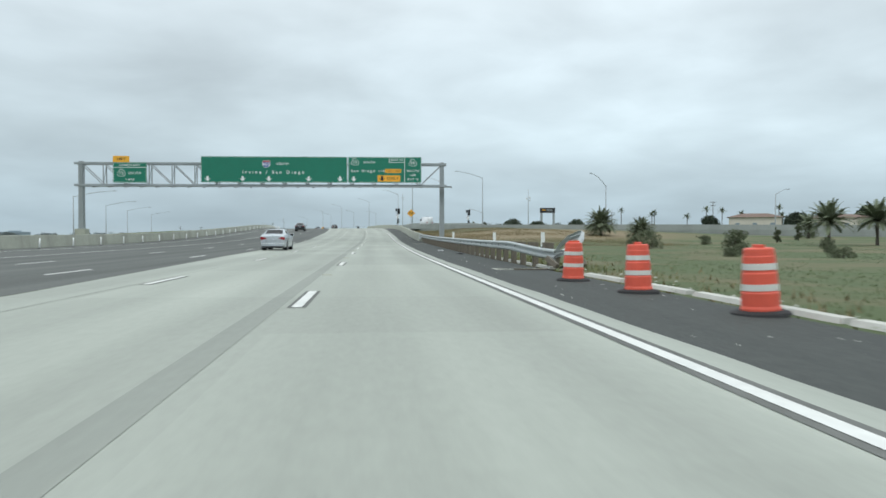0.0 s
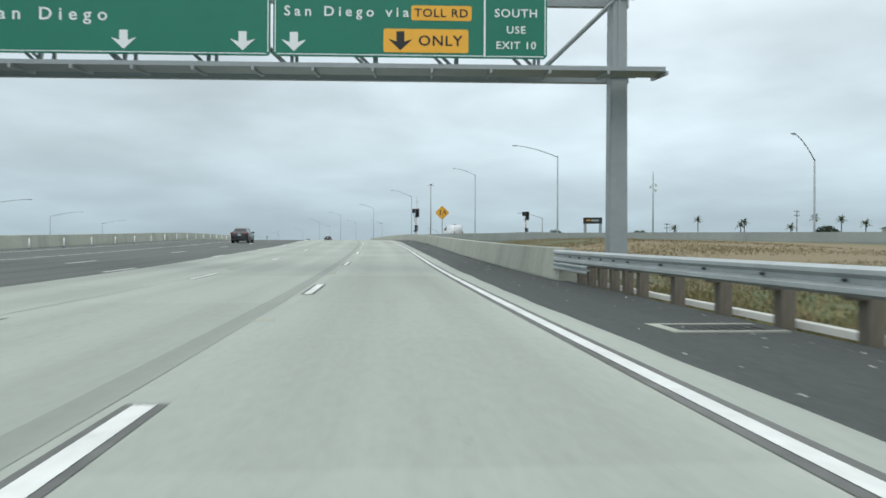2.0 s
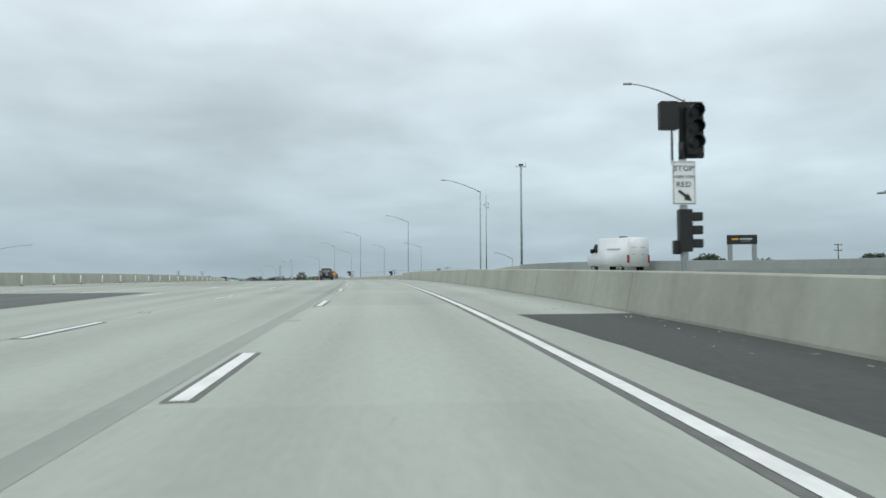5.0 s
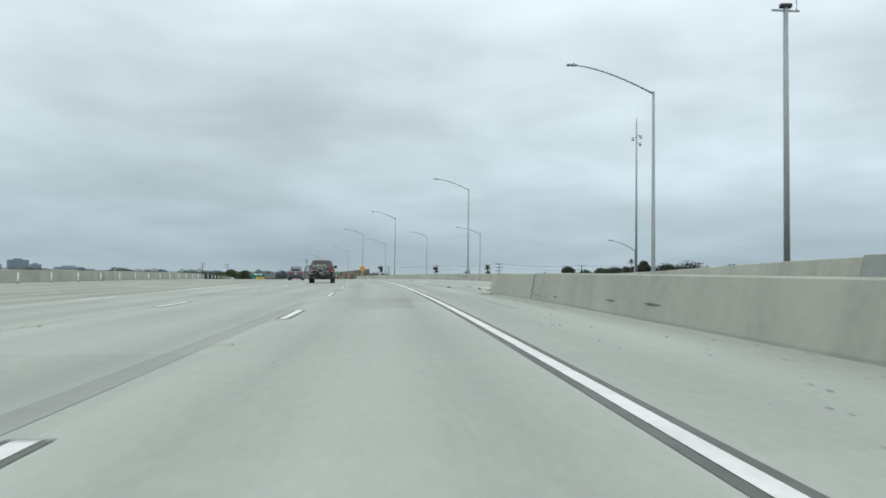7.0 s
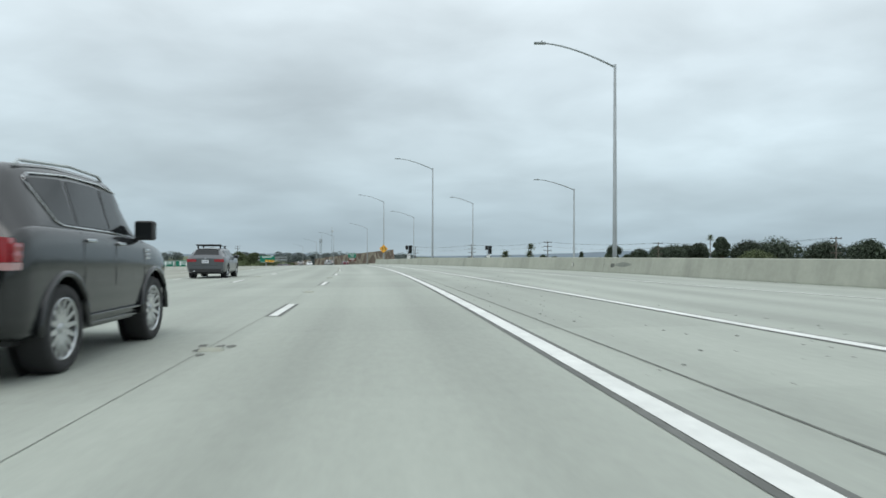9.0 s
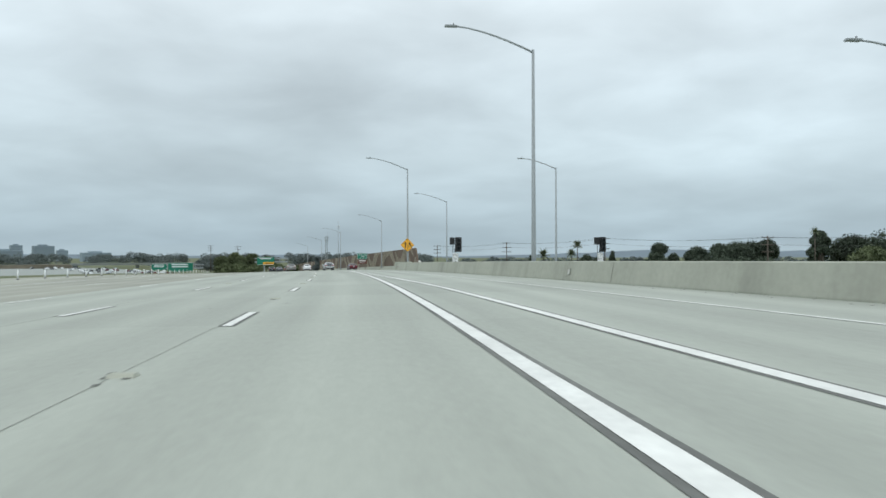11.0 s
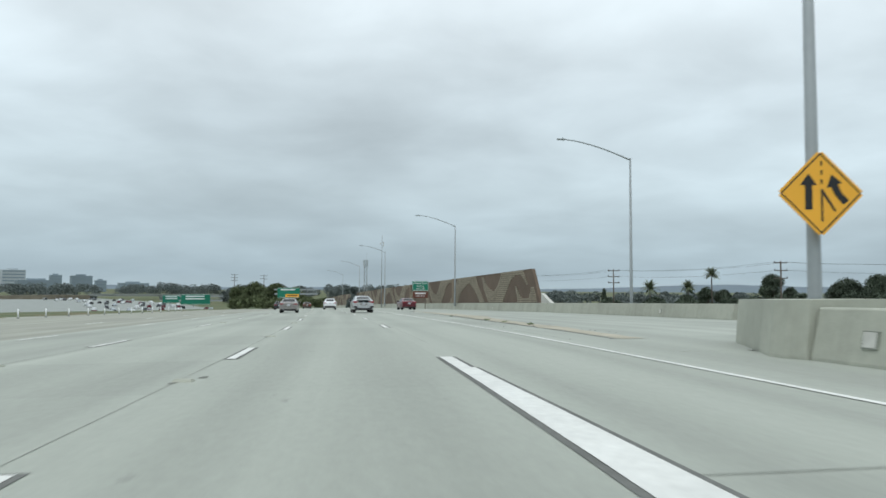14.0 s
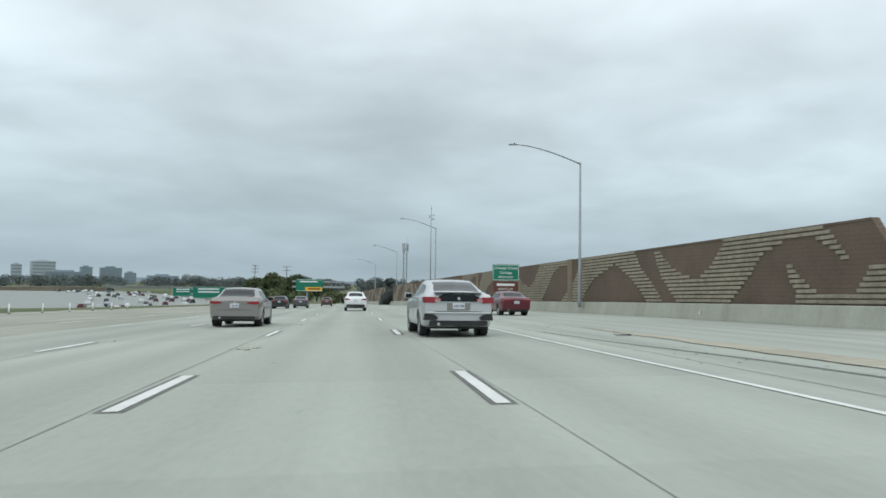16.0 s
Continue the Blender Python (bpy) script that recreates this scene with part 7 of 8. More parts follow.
def tree(x, y, h, w, seed, label="dark green broad-leaved tree", leaf=0.55, count=900, z=None, slim=False, mat=None):
    rng = np.random.default_rng(seed)
    z = ground_height(x, y) if z is None else z
    t = thing("tree", Matrix.Translation((x, y, z)), label, "tree", group="roadside trees")
    bm = bmesh.new()
    lean = rng.normal(size=2) * 0.04 * h
    tube(bm, [(0, 0, -0.3), (lean[0] * 0.4, lean[1] * 0.4, h * 0.3), (lean[0], lean[1], h * 0.75)], [0.035 * h, 0.025 * h, 0.01 * h], 7)
    blobs = []
    n = 4 if slim else 11
    for k in range(n):
        a = math.tau * k / n + rng.random()
        f = 0.35 + 0.55 * rng.random() if not slim else 0.2 + 0.7 * k / n
        br = w * (0.22 + 0.09 * rng.random()) if not slim else w * 0.5 * (1.05 - 0.75 * k / n)
        rad = w * (0.07 if slim else 0.31) * rng.random() ** 0.4
        top = h * f if slim else (h - br * 0.9) * (1 - 0.55 * (rad / (0.31 * w)) ** 2 * rng.uniform(0.3, 1.0))
        c = (rad * math.cos(a) + lean[0], rad * math.sin(a) + lean[1], top)
        tube(bm, [(lean[0] * 0.4, lean[1] * 0.4, h * (0.3 if not slim else f * 0.8)), (c[0] * 0.6, c[1] * 0.6, h * (0.22 + f * 0.55)), c], [0.018 * h, 0.012 * h, 0.004 * h], 5)
        blobs.append((*c, br))
    blobs.append((lean[0], lean[1], h * 0.82 if slim else h - w * 0.27, w * (0.30 if not slim else 0.12)))
    part("trunk", bm, M_BARK, t)
    vs, fs = leaf_cloud(blobs, count, leaf, rng)
    # shaded inner boughs close the crown
    iv, jf = leaf_cloud([(a, b, c, r * 0.72) for a, b, c, r in blobs], count // 6, leaf * 2.6, rng, 0.8)
    fs += [tuple(i + len(vs) for i in f) for f in jf]
    vs += iv
    me = bpy.data.meshes.new("crown")
    me.from_pydata(vs, [], fs)
    me.materials.append(mat or M_LEAF)
    c = new("crown", me)
    c.parent = t
    return t


def palm(x, y, h, span, seed, fronds=22, skirt=False, z=None, label="palm tree with arching grey-green fronds", tag="palm trees"):
    rng = np.random.default_rng(seed)
    z = ground_height(x, y) if z is None else z
    t = thing("palm_tree", Matrix.Translation((x, y, z)), label, "palm tree", group=tag)
    part("trunk", tubed([(0, 0, -0.3), (0.05, 0.02, h * 0.5), (0.0, 0.06, h)], [0.05 * span + 0.08, 0.035 * span + 0.06, 0.04 * span + 0.07], 9), M_BARK, t, smooth=True)
    for k in range(fronds):
        a = math.tau * k * 0.381966 + rng.normal() * 0.1
        up = 1.38 - 1.45 * k / fronds + rng.normal() * 0.08
        d = Vector((math.cos(a) * math.cos(up), math.sin(a) * math.cos(up), math.sin(up)))
        n = 7
        spine = []
        p = Vector((0, 0.06, h))
        for j in range(n + 1):
            spine.append(p.copy())
            p = p + d * (span / n)
            d = (d + Vector((0, 0, -0.16 - 0.05 * (j > 3)))).normalized()
        bm = bmesh.new()
        for j in range(1, n + 1):
            q0, q1 = spine[j - 1], spine[j]
            f = (q1 - q0).normalized()
            s = f.cross(Vector((0, 0, 1)))
            s = s.normalized() if s.length > 0.01 else Vector((1, 0, 0))
            ln = span * 0.28 * math.sin(math.pi * (0.15 + 0.8 * j / (n + 0.6)))
            for sub in range(3):
                q = q0.lerp(q1, sub / 3)
                for sg in (1, -1):
                    tip = q + (s * sg * 0.85 + f * 0.55 + Vector((0, 0, -0.15))) * ln
                    bm.faces.new([bm.verts.new(v) for v in (q, q + f * span * 0.055, tip)])
        tube(bm, spine, [0.022 * (1 - 0.8 * j / n) * span * 0.5 for j in range(n + 1)], 4, cap=False)
        part("frond", bm, M_PALM, t)
    return t


# field palms and shrubs
palm(45.5, 63, 3.0, 2.7, 1, 44, z=-1.3)
palm(50.5, 62, 3.2, 2.6, 2, 44, z=-1.3)
palm(34.2, 95.6, 1.5, 2.9, 3, 54, label="low bushy fan palm in the grass")
palm(38.0, 90.5, 0.8, 2.3, 4, 48, label="low bushy fan palm in the grass")
palm(66, 92, 2.2, 2.4, 5, 20, label="low bushy palm in the grass")


def shrub(x, y, h, w, seed, label="grey-green loose shrub in the grass"):
    rng = np.random.default_rng(seed)
    t = thing("shrub", Matrix.Translation((x, y, ground_height(x, y))), label, "shrub", group="shrubs in the field")
    bm = bmesh.new()
    blobs = []
    for k in range(6):
        a = math.tau * k / 6 + rng.random()
        c = (w * 0.3 * math.cos(a), w * 0.3 * math.sin(a), h * (0.45 + 0.35 * rng.random()))
        tube(bm, [(0, 0, -0.1), (c[0] * 0.5, c[1] * 0.5, h * 0.3), c], [0.03, 0.02, 0.008], 5)
        blobs.append((*c, w * 0.24))
    part("stems", bm, M_BARK, t)
    blobs += [(0, 0, h * 0.30, w * 0.34), (0, 0, h * 0.8, w * 0.2)]
    blobs += [(w * 0.42 * math.cos(a), w * 0.42 * math.sin(a), h * rng.uniform(0.12, 0.4), w * 0.2) for a in rng.uniform(0, math.tau, 6)]
    blobs += [(rng.normal() * w * 0.25, rng.normal() * w * 0.25, h * rng.uniform(0.75, 1.0), w * 0.1) for _ in range(5)]
    vs, fs = leaf_cloud(blobs, 2800, 0.022 * h + 0.02, rng)
    me = bpy.data.meshes.new("foliage")
    me.from_pydata(vs, [], fs)
    me.materials.append(M_SHRUB)
    new("foliage", me).parent = t


for k, (x, y, h, w) in enumerate(((19.7, 52.4, 1.5, 1.8), (21.4, 43, 1.7, 1.6), (23, 62, 1.1, 1.5), (33, 66, 1.0, 1.2), (46, 72, 1.8, 0.8), (55, 80, 2.4, 0.9), (33, 48, 1.0, 1.1), (17, 36, 0.6, 1.0), (19, 30, 0.5, 1.2), (27, 30, 0.5, 1.0), (14.5, 33, 0.45, 0.9), (25, 38, 0.5, 0.8))):
    shrub(x, y, h, w, 50 + k)
for k, (x, y, h, w) in enumerate(((34.2, 95.3, 2.9, 4.4), (38.0, 90.3, 2.2, 3.8), (66, 92, 2.2, 2.4))):
    shrub(x, y, h, w, 80 + k, "dense grey-green shrub under a low palm")

# trees right of the bridge
TREES = [(133.6, 540, 16.2, 5.3), (145.5, 545, 15.5, 12.5), (155.3, 540, 17.0, 17.5), (179.0, 548, 15.5, 16), (192.7, 540, 16.3, 14.5),
         (137.2, 652, 13.0, 10), (145.3, 646, 14.2, 12), (154.6, 650, 15.3, 13), (163.0, 655, 15.6, 13), (170.0, 650, 16.2, 10)]
for k, (x, y, h, w) in enumerate(TREES):
    tree(x, y, h * 1.03, w * 1.25, 100 + k, leaf=0.30, count=7000, z=-5)
for k, (x, y, w) in enumerate(((134, 640, 11), (144, 638, 12), (154, 640, 13), (164, 640, 12))):
    tree(x, y, 9.5, w, 120 + k, "low dark green bushy tree", 0.30, 4000, z=-6)
# single trees standing well apart
tree(151.2, 747, 17.0, 12.5, 130, "tall open dark green tree", 0.34, 3600, z=-5)
tree(148.0, 746, 12.0, 8, 131, "tall open dark green tree", 0.34, 2200, z=-5)
tree(160.6, 749, 10.4, 7.5, 132, "small round dark green tree", 0.32, 2400, z=-5)
tree(80.4, 632, 9.6, 5.6, 133, "small round dark green tree", 0.26, 2600, z=-5)
tree(86.0, 634, 8.8, 6.5, 134, "small round dark green tree", 0.26, 2600, z=-5)
tree(66.0, 578, 8.4, 3.2, 135, "slim dark cypress tree", 0.24, 1500, slim=True, z=-5)
tree(197, 1023, 16.5, 7.5, 136, "broad dark cone-shaped cypress tree", 0.45, 2400, slim=True, z=-6)
tree(90.8, 859, 11.5, 4.0, 137, "slim dark cypress tree", 0.36, 1500, slim=True, z=-5.5)
tree(138, 520, 12.0, 14, 140, "pale olive-green spreading tree", 0.30, 6000, z=-5, mat=M_OLIVE)
for k, (x, y, h, w) in enumerate(((77.5, 600, 6.2, 7), (52.3, 590, 5.8, 5), (60.0, 622, 6.4, 8), (89.0, 600, 6.0, 7), (70, 622, 7.0, 7), (45, 620, 6.0, 8), (100, 640, 6.8, 9), (112, 650, 7.4, 9), (122, 655, 7.8, 9))):
    tree(x, y, h, w, 170 + k, "low dark green bushy tree", 0.27, 2600, z=-5)
palm(118.7, 517.6, 15.2, 1.9, 21, 24, z=-5)
palm(65.0, 583.5, 12.4, 2.5, 23, 40, z=-5)
palm(59.8, 627, 8.6, 3.6, 24, 30, z=-5, label="spreading palm tree with long drooping fronds")
palm(71.8, 625.5, 9.0, 3.0, 25, 44, z=-5, label="dense bushy palm tree")
# trees beyond the loop ramp
for k, (x, y, h, w) in enumerate(((150, 205, 8.0, 9), (176, 190, 8.5, 10), (190, 176, 9, 10), (80, 290, 7.5, 9), (90, 286, 6.5, 8), (100, 270, 7.0, 8), (135, 230, 7.5, 8), (210, 168, 9, 11), (160, 186, 9.5, 6))):
    tree(x, y, h + 1.5, w, 300 + k, leaf=0.26, count=3000, z=-0.9)
for k in range(13):
    palm(108 + 5.5 * k + (k % 3) * 3, 262 - 5.0 * k + (k % 2) * 6, 8.4 + 2.8 * ((k * 7) % 4) / 3, 1.9, 40 + k, 18, z=-0.9)
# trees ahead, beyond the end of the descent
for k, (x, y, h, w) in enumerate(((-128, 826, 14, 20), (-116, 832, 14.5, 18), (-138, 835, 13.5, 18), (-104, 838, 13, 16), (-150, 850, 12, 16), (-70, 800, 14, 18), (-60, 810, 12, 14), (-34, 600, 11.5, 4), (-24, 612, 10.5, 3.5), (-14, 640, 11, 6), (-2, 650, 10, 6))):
    tree(x, y, h, w, 400 + k, leaf=0.38, count=5000, z=-8.0, mat=M_HAZE_LEAF)


for k, (x, y, h, w) in enumerate(((-76, 668, 9.0, 9.5), (-85, 673, 9.6, 10), (-93, 680, 8.0, 9), (-70, 676, 7.5, 8))):
    tree(x, y, h, w, 430 + k, "olive-green rounded tree beside the freeway", 0.26, 4500, z=-3.6, mat=M_OLIVE)


for k, (x, y, h, w) in enumerate(((-72, 664, 4.6, 9), (-80, 664, 5.0, 10), (-88, 668, 4.8, 10), (-64, 672, 4.4, 8), (-57, 676, 4.0, 8))):
    tree(x, y, h, w, 440 + k, "low olive-green bush beside the freeway", 0.26, 3000, z=-4.2, mat=M_OLIVE)


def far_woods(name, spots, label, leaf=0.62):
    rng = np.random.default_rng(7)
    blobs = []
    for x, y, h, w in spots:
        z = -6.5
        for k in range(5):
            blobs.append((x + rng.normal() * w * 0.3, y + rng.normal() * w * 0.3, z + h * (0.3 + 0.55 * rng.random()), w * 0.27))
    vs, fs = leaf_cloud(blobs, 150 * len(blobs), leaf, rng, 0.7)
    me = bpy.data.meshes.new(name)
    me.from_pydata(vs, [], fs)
    me.materials.append(M_HAZE_LEAF)
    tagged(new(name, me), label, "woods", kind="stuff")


rng0 = np.random.default_rng(3)
spots = []
for k in range(150):
    a = radians(rng0.uniform(-2, 62))
    d = rng0.uniform(480, 1000) if not 0.14 < a < 0.72 else rng0.uniform(700, 1050)
    spots.append((-10 - d * math.sin(a), 433 + d * math.cos(a), rng0.uniform(7, 12.5) * (0.8 + d / 2500), rng0.uniform(12, 22)))
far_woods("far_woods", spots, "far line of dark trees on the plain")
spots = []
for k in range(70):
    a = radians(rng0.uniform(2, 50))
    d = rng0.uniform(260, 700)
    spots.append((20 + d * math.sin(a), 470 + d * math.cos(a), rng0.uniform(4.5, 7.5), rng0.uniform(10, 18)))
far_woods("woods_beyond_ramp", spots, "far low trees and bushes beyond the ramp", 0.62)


# ---- houses beyond the loop ramp ----
def house(x, y, w, d, h, turned, label):
    m = Matrix.Translation((x, y, 0.7)) @ pose(0, 0, 0, 0, 0, turned)
    o = thing("house", m, label, "house", group="houses beyond the ramp")
    part("wall", boxed(-w / 2, w / 2, -d / 2, d / 2, -3.0, h), M_STUCCO, o)
    bm = bmesh.new()
    e = 0.6
    vs = [bm.verts.new(p) for p in ((-w / 2 - e, -d / 2 - e, h), (w / 2 + e, -d / 2 - e, h), (w / 2 + e, d / 2 + e, h), (-w / 2 - e, d / 2 + e, h), (-w / 4, 0, h + d * 0.12), (w / 4, 0, h + d * 0.12))]
    for f in ((0, 1, 5, 4), (2, 3, 4, 5), (1, 2, 5), (3, 0, 4), (3, 2, 1, 0)):
        bm.faces.new([vs[i] for i in f])
    part("roof", bm, M_TILE, o, "terracotta tiled hip roof")
    for k in range(max(2, int(w / 4))):
        xx = -w / 2 + (k + 0.5) * w / max(2, int(w / 4))
        win = part("window", boxed(xx - 0.6, xx + 0.6, -d / 2 - 0.05, -d / 2 + 0.1, h * 0.45, h * 0.45 + 1.2), M_HAZE_WINDOW, o)
        part("sill", boxed(xx - 0.7, xx + 0.7, -d / 2 - 0.12, -d / 2, h * 0.45 - 0.12, h * 0.45), M_WHITE, win)


house(123, 187, 14, 10, 5.2, -35, "cream stucco house with a terracotta roof")
house(141, 175, 16, 9, 4.8, -38, "cream stucco house with a terracotta roof")
house(162, 168, 20, 10, 5.2, -40, "pale stucco house with a terracotta roof")
house(182, 150, 18, 10, 5.2, -42, "pale stucco house with a terracotta roof")


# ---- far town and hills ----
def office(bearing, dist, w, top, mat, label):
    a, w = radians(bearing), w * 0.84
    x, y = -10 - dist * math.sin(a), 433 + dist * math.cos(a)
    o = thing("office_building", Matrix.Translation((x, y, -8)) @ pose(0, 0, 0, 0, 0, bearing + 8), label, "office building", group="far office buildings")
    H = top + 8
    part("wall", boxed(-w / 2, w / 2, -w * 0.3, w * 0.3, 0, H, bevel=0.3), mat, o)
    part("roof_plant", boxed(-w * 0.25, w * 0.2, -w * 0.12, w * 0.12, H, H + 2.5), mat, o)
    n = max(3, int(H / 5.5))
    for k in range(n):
        part("window_band", boxed(-w * 0.46, w * 0.46, -w * 0.3 - 0.25, -w * 0.3 + 0.1, (k + 0.4) * H / n, (k + 0.75) * H / n), M_HAZE_WINDOW, o)


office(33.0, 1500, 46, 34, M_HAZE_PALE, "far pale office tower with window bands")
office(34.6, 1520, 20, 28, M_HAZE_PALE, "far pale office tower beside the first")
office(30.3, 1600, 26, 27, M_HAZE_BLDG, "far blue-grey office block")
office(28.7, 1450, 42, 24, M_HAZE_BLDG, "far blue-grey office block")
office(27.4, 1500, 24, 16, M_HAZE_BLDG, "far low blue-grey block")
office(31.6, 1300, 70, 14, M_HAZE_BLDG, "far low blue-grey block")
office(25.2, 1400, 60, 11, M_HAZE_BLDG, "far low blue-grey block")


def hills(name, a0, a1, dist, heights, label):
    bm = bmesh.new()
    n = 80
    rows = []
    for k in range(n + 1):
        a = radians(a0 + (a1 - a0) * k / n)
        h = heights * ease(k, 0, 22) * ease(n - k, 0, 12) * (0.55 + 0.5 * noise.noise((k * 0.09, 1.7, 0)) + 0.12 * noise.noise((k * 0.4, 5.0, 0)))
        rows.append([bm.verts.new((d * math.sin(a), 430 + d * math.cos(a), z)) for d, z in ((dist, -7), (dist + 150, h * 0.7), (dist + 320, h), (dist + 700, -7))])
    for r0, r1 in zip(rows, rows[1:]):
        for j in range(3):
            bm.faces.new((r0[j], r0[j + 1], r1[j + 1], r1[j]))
    tagged(part(name, bm, M_HAZE_HILL, smooth=True), label, "hills", kind="structure")


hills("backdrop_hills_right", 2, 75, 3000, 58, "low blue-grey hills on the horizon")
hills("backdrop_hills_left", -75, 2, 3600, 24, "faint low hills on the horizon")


# ---- the lower freeway in the distance ----
def lower_freeway():
    bm = bmesh.new()
    path = [(-46, 470), (-66, 560), (-104, 660), (-160, 760), (-235, 870), (-330, 990), (-460, 1130)]
    rows = []
    for k, (x, y) in enumerate(path):
        rows.append([bm.verts.new((x - d, y - d * 0.5, -6.2 if k > 1 else -6.2 + (2 - k) * 2.2)) for d in (-14, 30, 90)])
    for r0, r1 in zip(rows, rows[1:]):
        for j in range(2):
            bm.faces.new((r0[j], r0[j + 1], r1[j + 1], r1[j]))
    tagged(part("road_lower", bm, M_BARRIER_GREY), "pale concrete lower freeway in the distance", "road", kind="structure")
    rng = np.random.default_rng(11)
    mats = [P_WHITE, P_BLACK, P_SILVER, P_GREY, P_WHITE, P_RED]
    shells = []
    for m in mats:
        b = bmesh.new()
        box(b, -0.9, 0.9, 0, 4.5, 0.3, 0.95, bevel=0.12)
        box(b, -0.75, 0.75, 0.7, 3.2, 0.95, 1.42, bevel=0.15)
        shells.append((finish(b, "far_car_body", m), m))
    wheels = bmesh.new()
    for x in (-0.75, 0.75):
        for y in (0.9, 3.6):
            w = lathe_x([(x - 0.1, 0.05), (x - 0.1, 0.32), (x + 0.1, 0.32), (x + 0.1, 0.05)], 10)
            me = bpy.data.meshes.new("w")
            bmesh.ops.translate(w, verts=w.verts, vec=(0, y, 0.32))
            w.to_mesh(me)
            w.free()
            wheels.from_mesh(me)
            bpy.data.meshes.remove(me)
    wm = finish(wheels, "wheels", M_RUBBER)
    for k in range(110):
        t = rng.uniform(1.6, 5.4)
        i = int(t)
        f = t - i
        lane = rng.integers(0, 8)
        d = -8 + lane * 5.4
        x = path[i][0] + (path[i + 1][0] - path[i][0]) * f - d
        y = path[i][1] + (path[i + 1][1] - path[i][1]) * f - d * 0.5
        ang = -math.degrees(math.atan2(path[i + 1][0] - path[i][0], path[i + 1][1] - path[i][1]))
        me, m = shells[rng.integers(0, len(shells))]
        o = thing("far_car", Matrix.Translation((x, y, -6.2)) @ pose(0, 0, 0, 0, 0, ang), "small distant car on the lower freeway", "car", group="cars on the lower freeway")
        new("body", me).parent = o
        new("wheels", wm).parent = o
    # overpass across it
    o = thing("overpass", Matrix.Translation((-279.5, 949, -8.3)) @ pose(0, 0, 0, 0, 0, 20) @ Matrix.Diagonal((1.2, 1.2, 0.78, 1)), "grey concrete overpass across the lower freeway", "bridge")
    part("deck", boxed(-12, 80, -6, 6, 5.6, 7.2, bevel=0.1), M_BARRIER_GREY, o)
    part("parapet", boxed(-12, 80, -6.2, -5.8, 7.2, 8.2), M_BARRIER_GREY, o)
    for x in (-9, 32, 73):
        part("pier", boxed(x - 1.2, x + 1.2, -4, 4, 0, 5.6, bevel=0.2), M_BARRIER_GREY, o)
    bm = bmesh.new()
    plate(bm, [(-120, -2), (-8, -2), (-11, 6.6), (-30, 6.9), (-70, 6.0), (-120, 5.6)], -9, 9)
    part("embankment", bm, M_DRY_BANK, o, "brown dry grass bank")


lower_freeway()
# pale framed structure on the plain
fr = thing("steel_frame_sign", Matrix.Translation((-165, 600, -7)) @ pose(0, 0, 0, 0, 0, 30), "back of a pale sign on a steel frame", "road sign")
part("panel", boxed(-5, 5, -0.1, 0.1, 5.2, 8.6), M_HAZE_PALE, fr)
for x in (-3.3, 0, 3.3):
    part("brace", tubed([(x - 1.4, -0.2, 5.2), (x, -0.2, 8.6)], 0.15, 6), M_POLE, fr)
    part("post", tubed([(x, 0.2, -1), (x, 0.2, 8.6)], 0.2, 6), M_POLE, fr)


# ---- grass, grit and debris ----
def grass(name, count, area, mat, size, seed, label):
    rng = np.random.default_rng(seed)
    vs, fs = [], []
    y0, y1, u0, u1 = area
    while len(fs) < count:
        y = rng.uniform(y0, y1)
        u = u0 + (u1 - u0) * rng.random() ** 1.7
        if noise.noise((y * 0.09, u * 0.12, seed)) < rng.uniform(-0.5, 0.25):
            continue
        p = at(y, u)
        if y > 84 and u < B1_FOOT(y) + 0.8:
            continue
        z = ground_height(p.x, p.y) - 0.02
        for _ in range(3):
            a = rng.uniform(0, math.tau)
            h = size * rng.uniform(0.4, 1.2)
            w = size * 0.12
            dx, dy = math.cos(a), math.sin(a)
            ox, oy = rng.normal(size=2) * size * 0.4
            n = len(vs)
            vs += [(p.x + ox - dx * w, p.y + oy - dy * w, z), (p.x + ox + dx * w, p.y + oy + dy * w, z), (p.x + ox + dy * h * 0.5, p.y + oy - dx * h * 0.5, z + h)]
            fs.append((n, n + 1, n + 2))
    me = bpy.data.meshes.new(name)
    me.from_pydata(vs, [], fs)
    me.materials.append(mat)
    tagged(new(name, me), label, "grass", kind="stuff")


grass("grass_green", 60000, (-10, 84, 7.3, 55), M_GRASS, 0.075, 1, "patchy green grass and weeds beside the shoulder")
grass("grass_dry", 90000, (66, 150, 7.6, 34), M_DRY, 0.15, 2, "dry brown grass on the slope by the ramp")
grass("weeds_low", 9000, (15, 80, 7.05, 10), M_WEED, 0.15, 4, "yellow-green weeds along the guardrail")
grass("weeds_tall", 1500, (-5, 90, 7.2, 13), M_DRY, 0.20, 3, "tall dry weeds along the kerb")


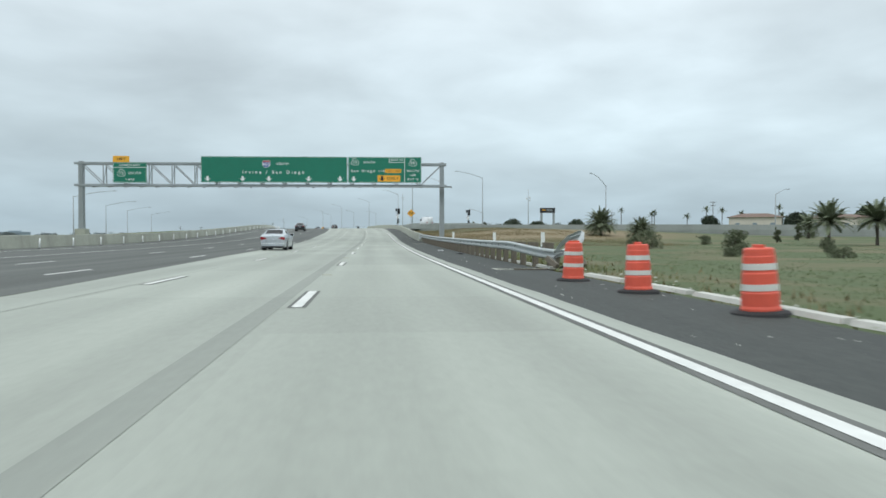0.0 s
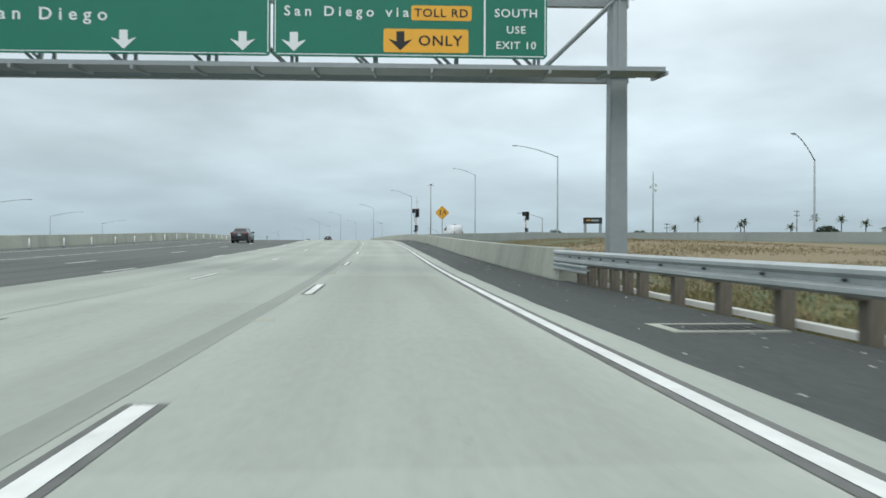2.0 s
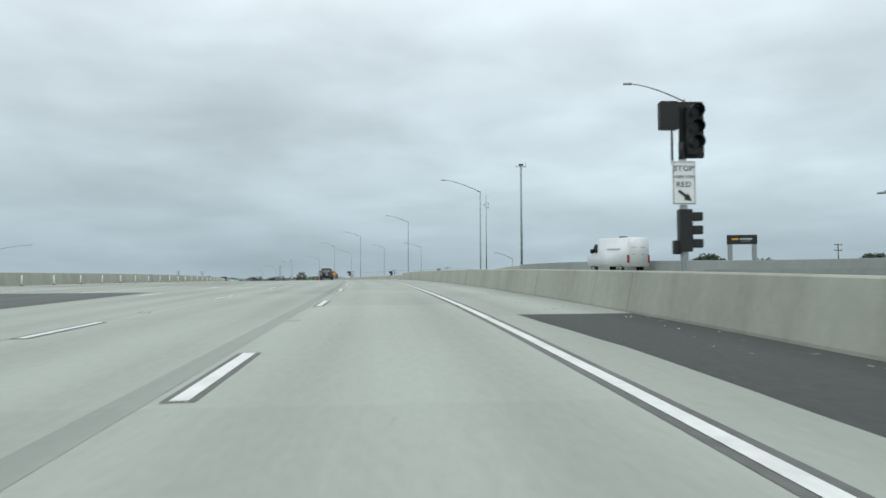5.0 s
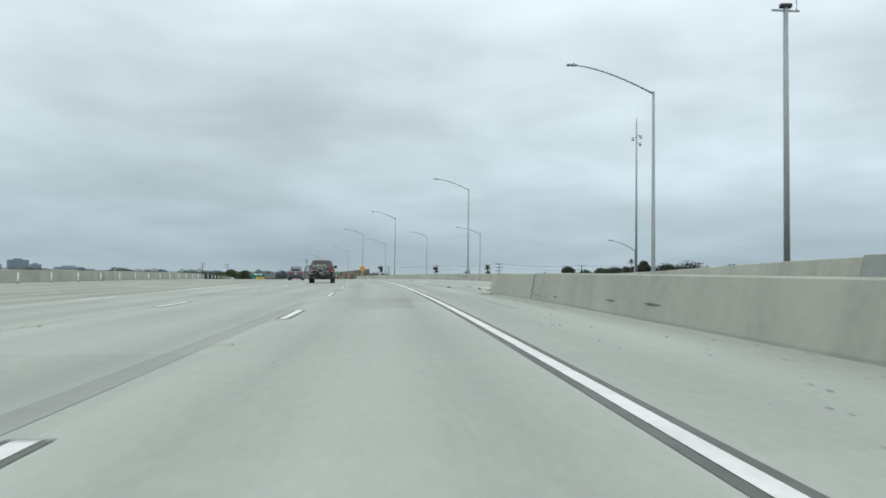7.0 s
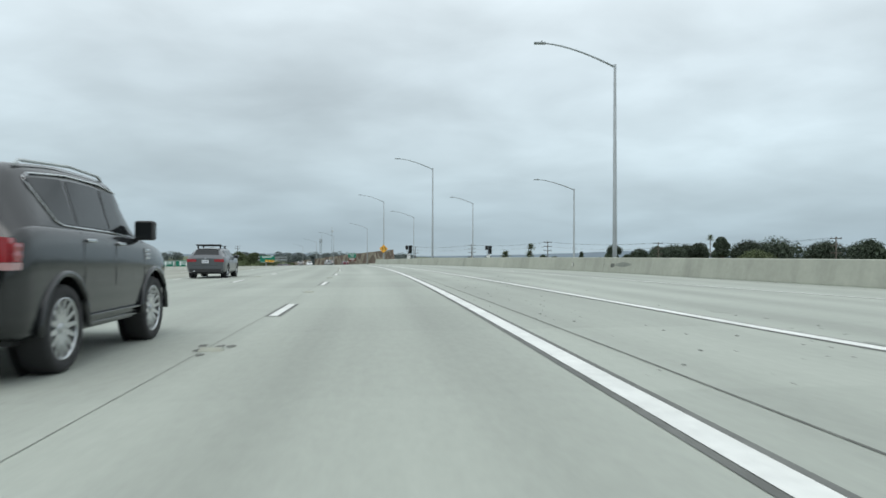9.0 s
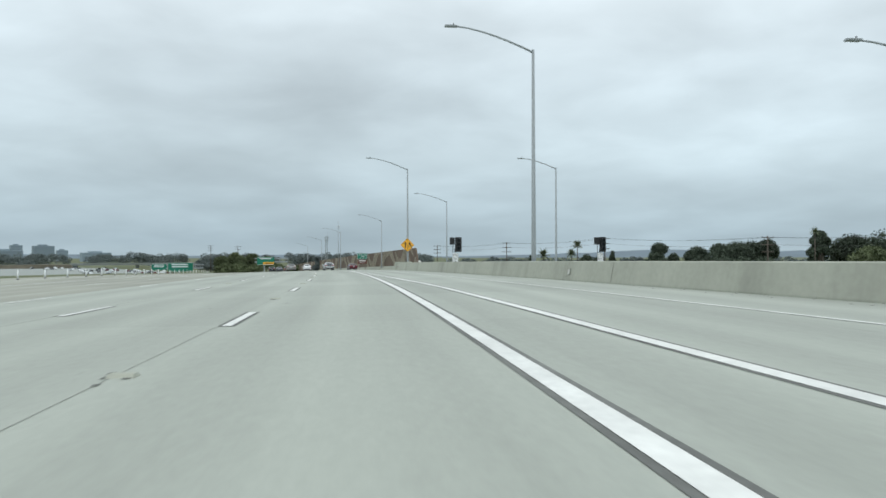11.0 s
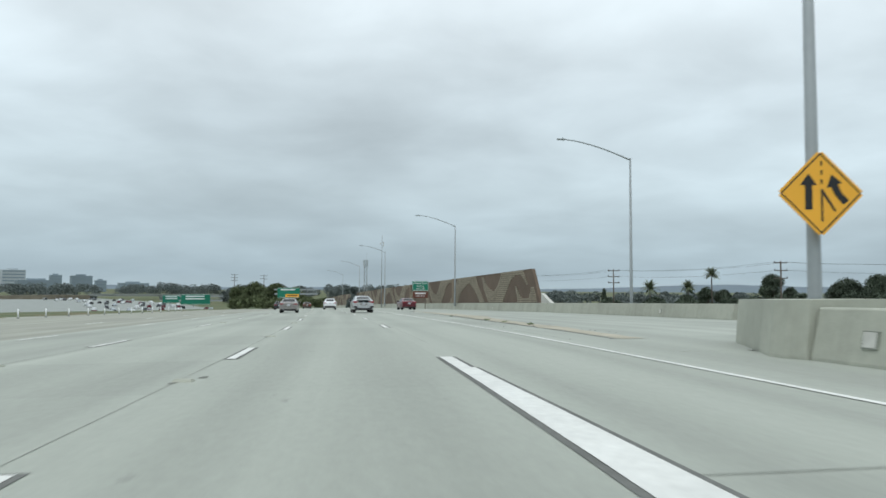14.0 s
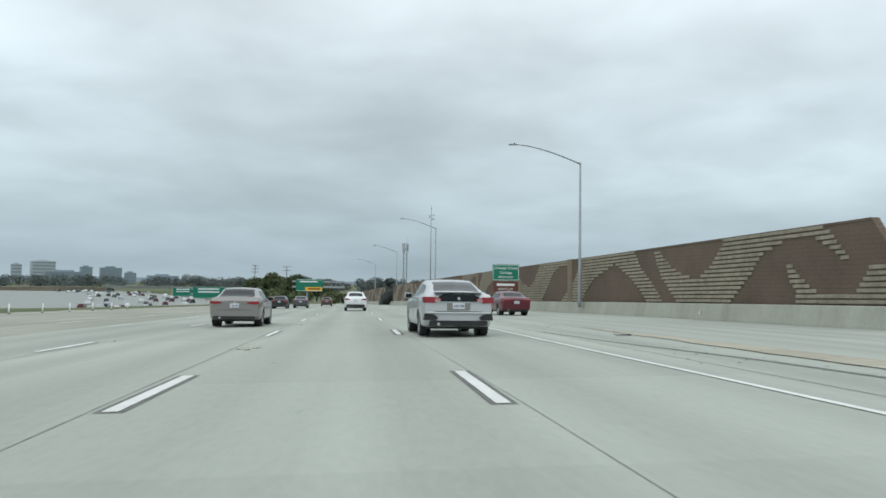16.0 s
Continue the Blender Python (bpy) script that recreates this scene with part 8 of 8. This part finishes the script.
def grit(name, count, spots, size, mat, seed, label):
    rng = np.random.default_rng(seed)
    vs, fs = [], []
    for _ in range(count):
        y0, y1, uf0, uf1 = spots[rng.integers(0, len(spots))]
        y = rng.uniform(y0, y1)
        u = rng.uniform(uf0(y), uf1(y))
        p = at(y, u, 0.0)
        s = size * rng.uniform(0.3, 1.3) ** 1.5
        n = len(vs)
        for dx, dy, dz in ((-1, -0.8, 0), (1, -0.7, 0), (0.8, 0.9, 0), (-0.9, 0.8, 0), (0.1, 0.0, 0.9)):
            vs.append((p.x + dx * s * rng.uniform(0.6, 1.3), p.y + dy * s * rng.uniform(0.6, 1.3), p.z + 0.002 + dz * s * 0.8))
        fs += [(n, n + 1, n + 4), (n + 1, n + 2, n + 4), (n + 2, n + 3, n + 4), (n + 3, n, n + 4)]
    me = bpy.data.meshes.new(name)
    me.from_pydata(vs, [], fs)
    me.materials.append(mat)
    tagged(new(name, me), label, "grit", kind="stuff")


sh = (lambda y: 4.4, lambda y: B1_FOOT(y) - 0.05)
gore = (lambda y: 3.95, lambda y: min(B2_FOOT(y) - 0.3, 8.5))
grit("grit_pale", 650, [(0, 168, *sh), (60, 168, lambda y: B1_FOOT(y) - 0.6, lambda y: B1_FOOT(y) - 0.05)], 0.014, M_BARRIER_WHITE, 5, "pale grit and litter on the asphalt shoulder")
grit("grit_dark", 1500, [(170, 240, lambda y: 4.6, lambda y: B1_FOOT(y) - 0.05), (241, 300, *gore), (404, 470, lambda y: 7.2, lambda y: 10.0), (250, 396, lambda y: B2_FOOT(y) - 0.7, lambda y: B2_FOOT(y) - 0.05)], 0.016, M_BLACK_PAINT, 6, "dark grit and debris on the concrete gore")
grit("stones_kerb", 110, [(-6, 24, lambda y: 6.9, lambda y: 8.6), (3, 18, lambda y: 6.8, lambda y: 7.6)], 0.038, M_BARRIER, 8, "pale broken stones along the kerb")


def scrap(y, u, w, l, h, mat, label, turned):
    bm = bmesh.new()
    rng = np.random.default_rng(int(y * 10))
    vs = box(bm, -w, w, -l, l, 0.0, h)
    for v in vs:
        v.co += Vector(rng.normal(size=3) * min(w, l) * 0.35) * (1 if v.co.z > 0 else 0.6)
        v.co.z = max(v.co.z, 0.0)
    ob = part("road_debris", bm, mat, m=Matrix.Translation(at(y, u, 0.003)) @ pose(0, 0, 0, 0, 0, turned))
    tagged(ob, label, "debris", group="scraps on the shoulder")


for y, u, w, l, h, mat, turned in ((36.5, 6.0, 0.12, 0.08, 0.06, M_TRIM, 20), (44, 5.6, 0.06, 0.2, 0.05, M_WHITE, 40), (103.5, 6.37, 0.08, 0.06, 0.06, M_RUBBER, 10), (98.5, 6.1, 0.18, 0.05, 0.05, M_RUBBER, 60), (133.4, 6.7, 0.14, 0.08, 0.09, M_RUBBER, 25),
                                   (144, 5.6, 0.05, 0.20, 0.02, M_BARRIER, 80), (86, 5.3, 0.03, 0.12, 0.01, M_BARRIER, 70), (88, 5.6, 0.03, 0.10, 0.01, M_BARRIER, 110), (87.2, 5.0, 0.02, 0.09, 0.01, M_BARRIER, 60), (239.5, 6.3, 0.25, 0.08, 0.03, M_GRASS, 20), (251.7, 6.15, 0.10, 0.05, 0.03, M_RUBBER, 5), (253.4, 7.7, 0.14, 0.04, 0.02, M_SEAM, 0), (253.5, 9.0, 0.06, 0.06, 0.04, M_RUBBER, 0), (249.1, 7.5, 0.07, 0.05, 0.03, M_RUBBER, 20), (247.2, 7.27, 0.09, 0.04, 0.02, M_RUBBER, 5), (247.1, 8.0, 0.13, 0.05, 0.02, M_RUBBER, 0), (245.4, 7.4, 0.13, 0.05, 0.02, M_RUBBER, 0),
                                   (414, 9.2, 0.10, 0.3, 0.04, M_GRASS, 10), (417.5, 9.1, 0.08, 0.25, 0.03, M_GRASS, -5), (421, 9.1, 0.09, 0.3, 0.04, M_GRASS, 5), (430, 8.95, 0.09, 0.4, 0.04, M_GRASS, 0), (450.5, 9.1, 0.08, 0.20, 0.02, M_RUBBER, 75), (19.3, 7.3, 0.15, 0.12, 0.08, M_RUBBER, 20), (18.0, 7.0, 0.25, 0.12, 0.08, M_WOOD_POST, 50), (18.6, 6.0, 0.10, 0.5, 0.05, M_WOOD_POST, 78), (17.2, 6.9, 0.12, 0.2, 0.07, M_BARRIER_WHITE, 30)):
    scrap(y, u, w, l, h, mat, "small scrap of debris lying on the shoulder", turned)
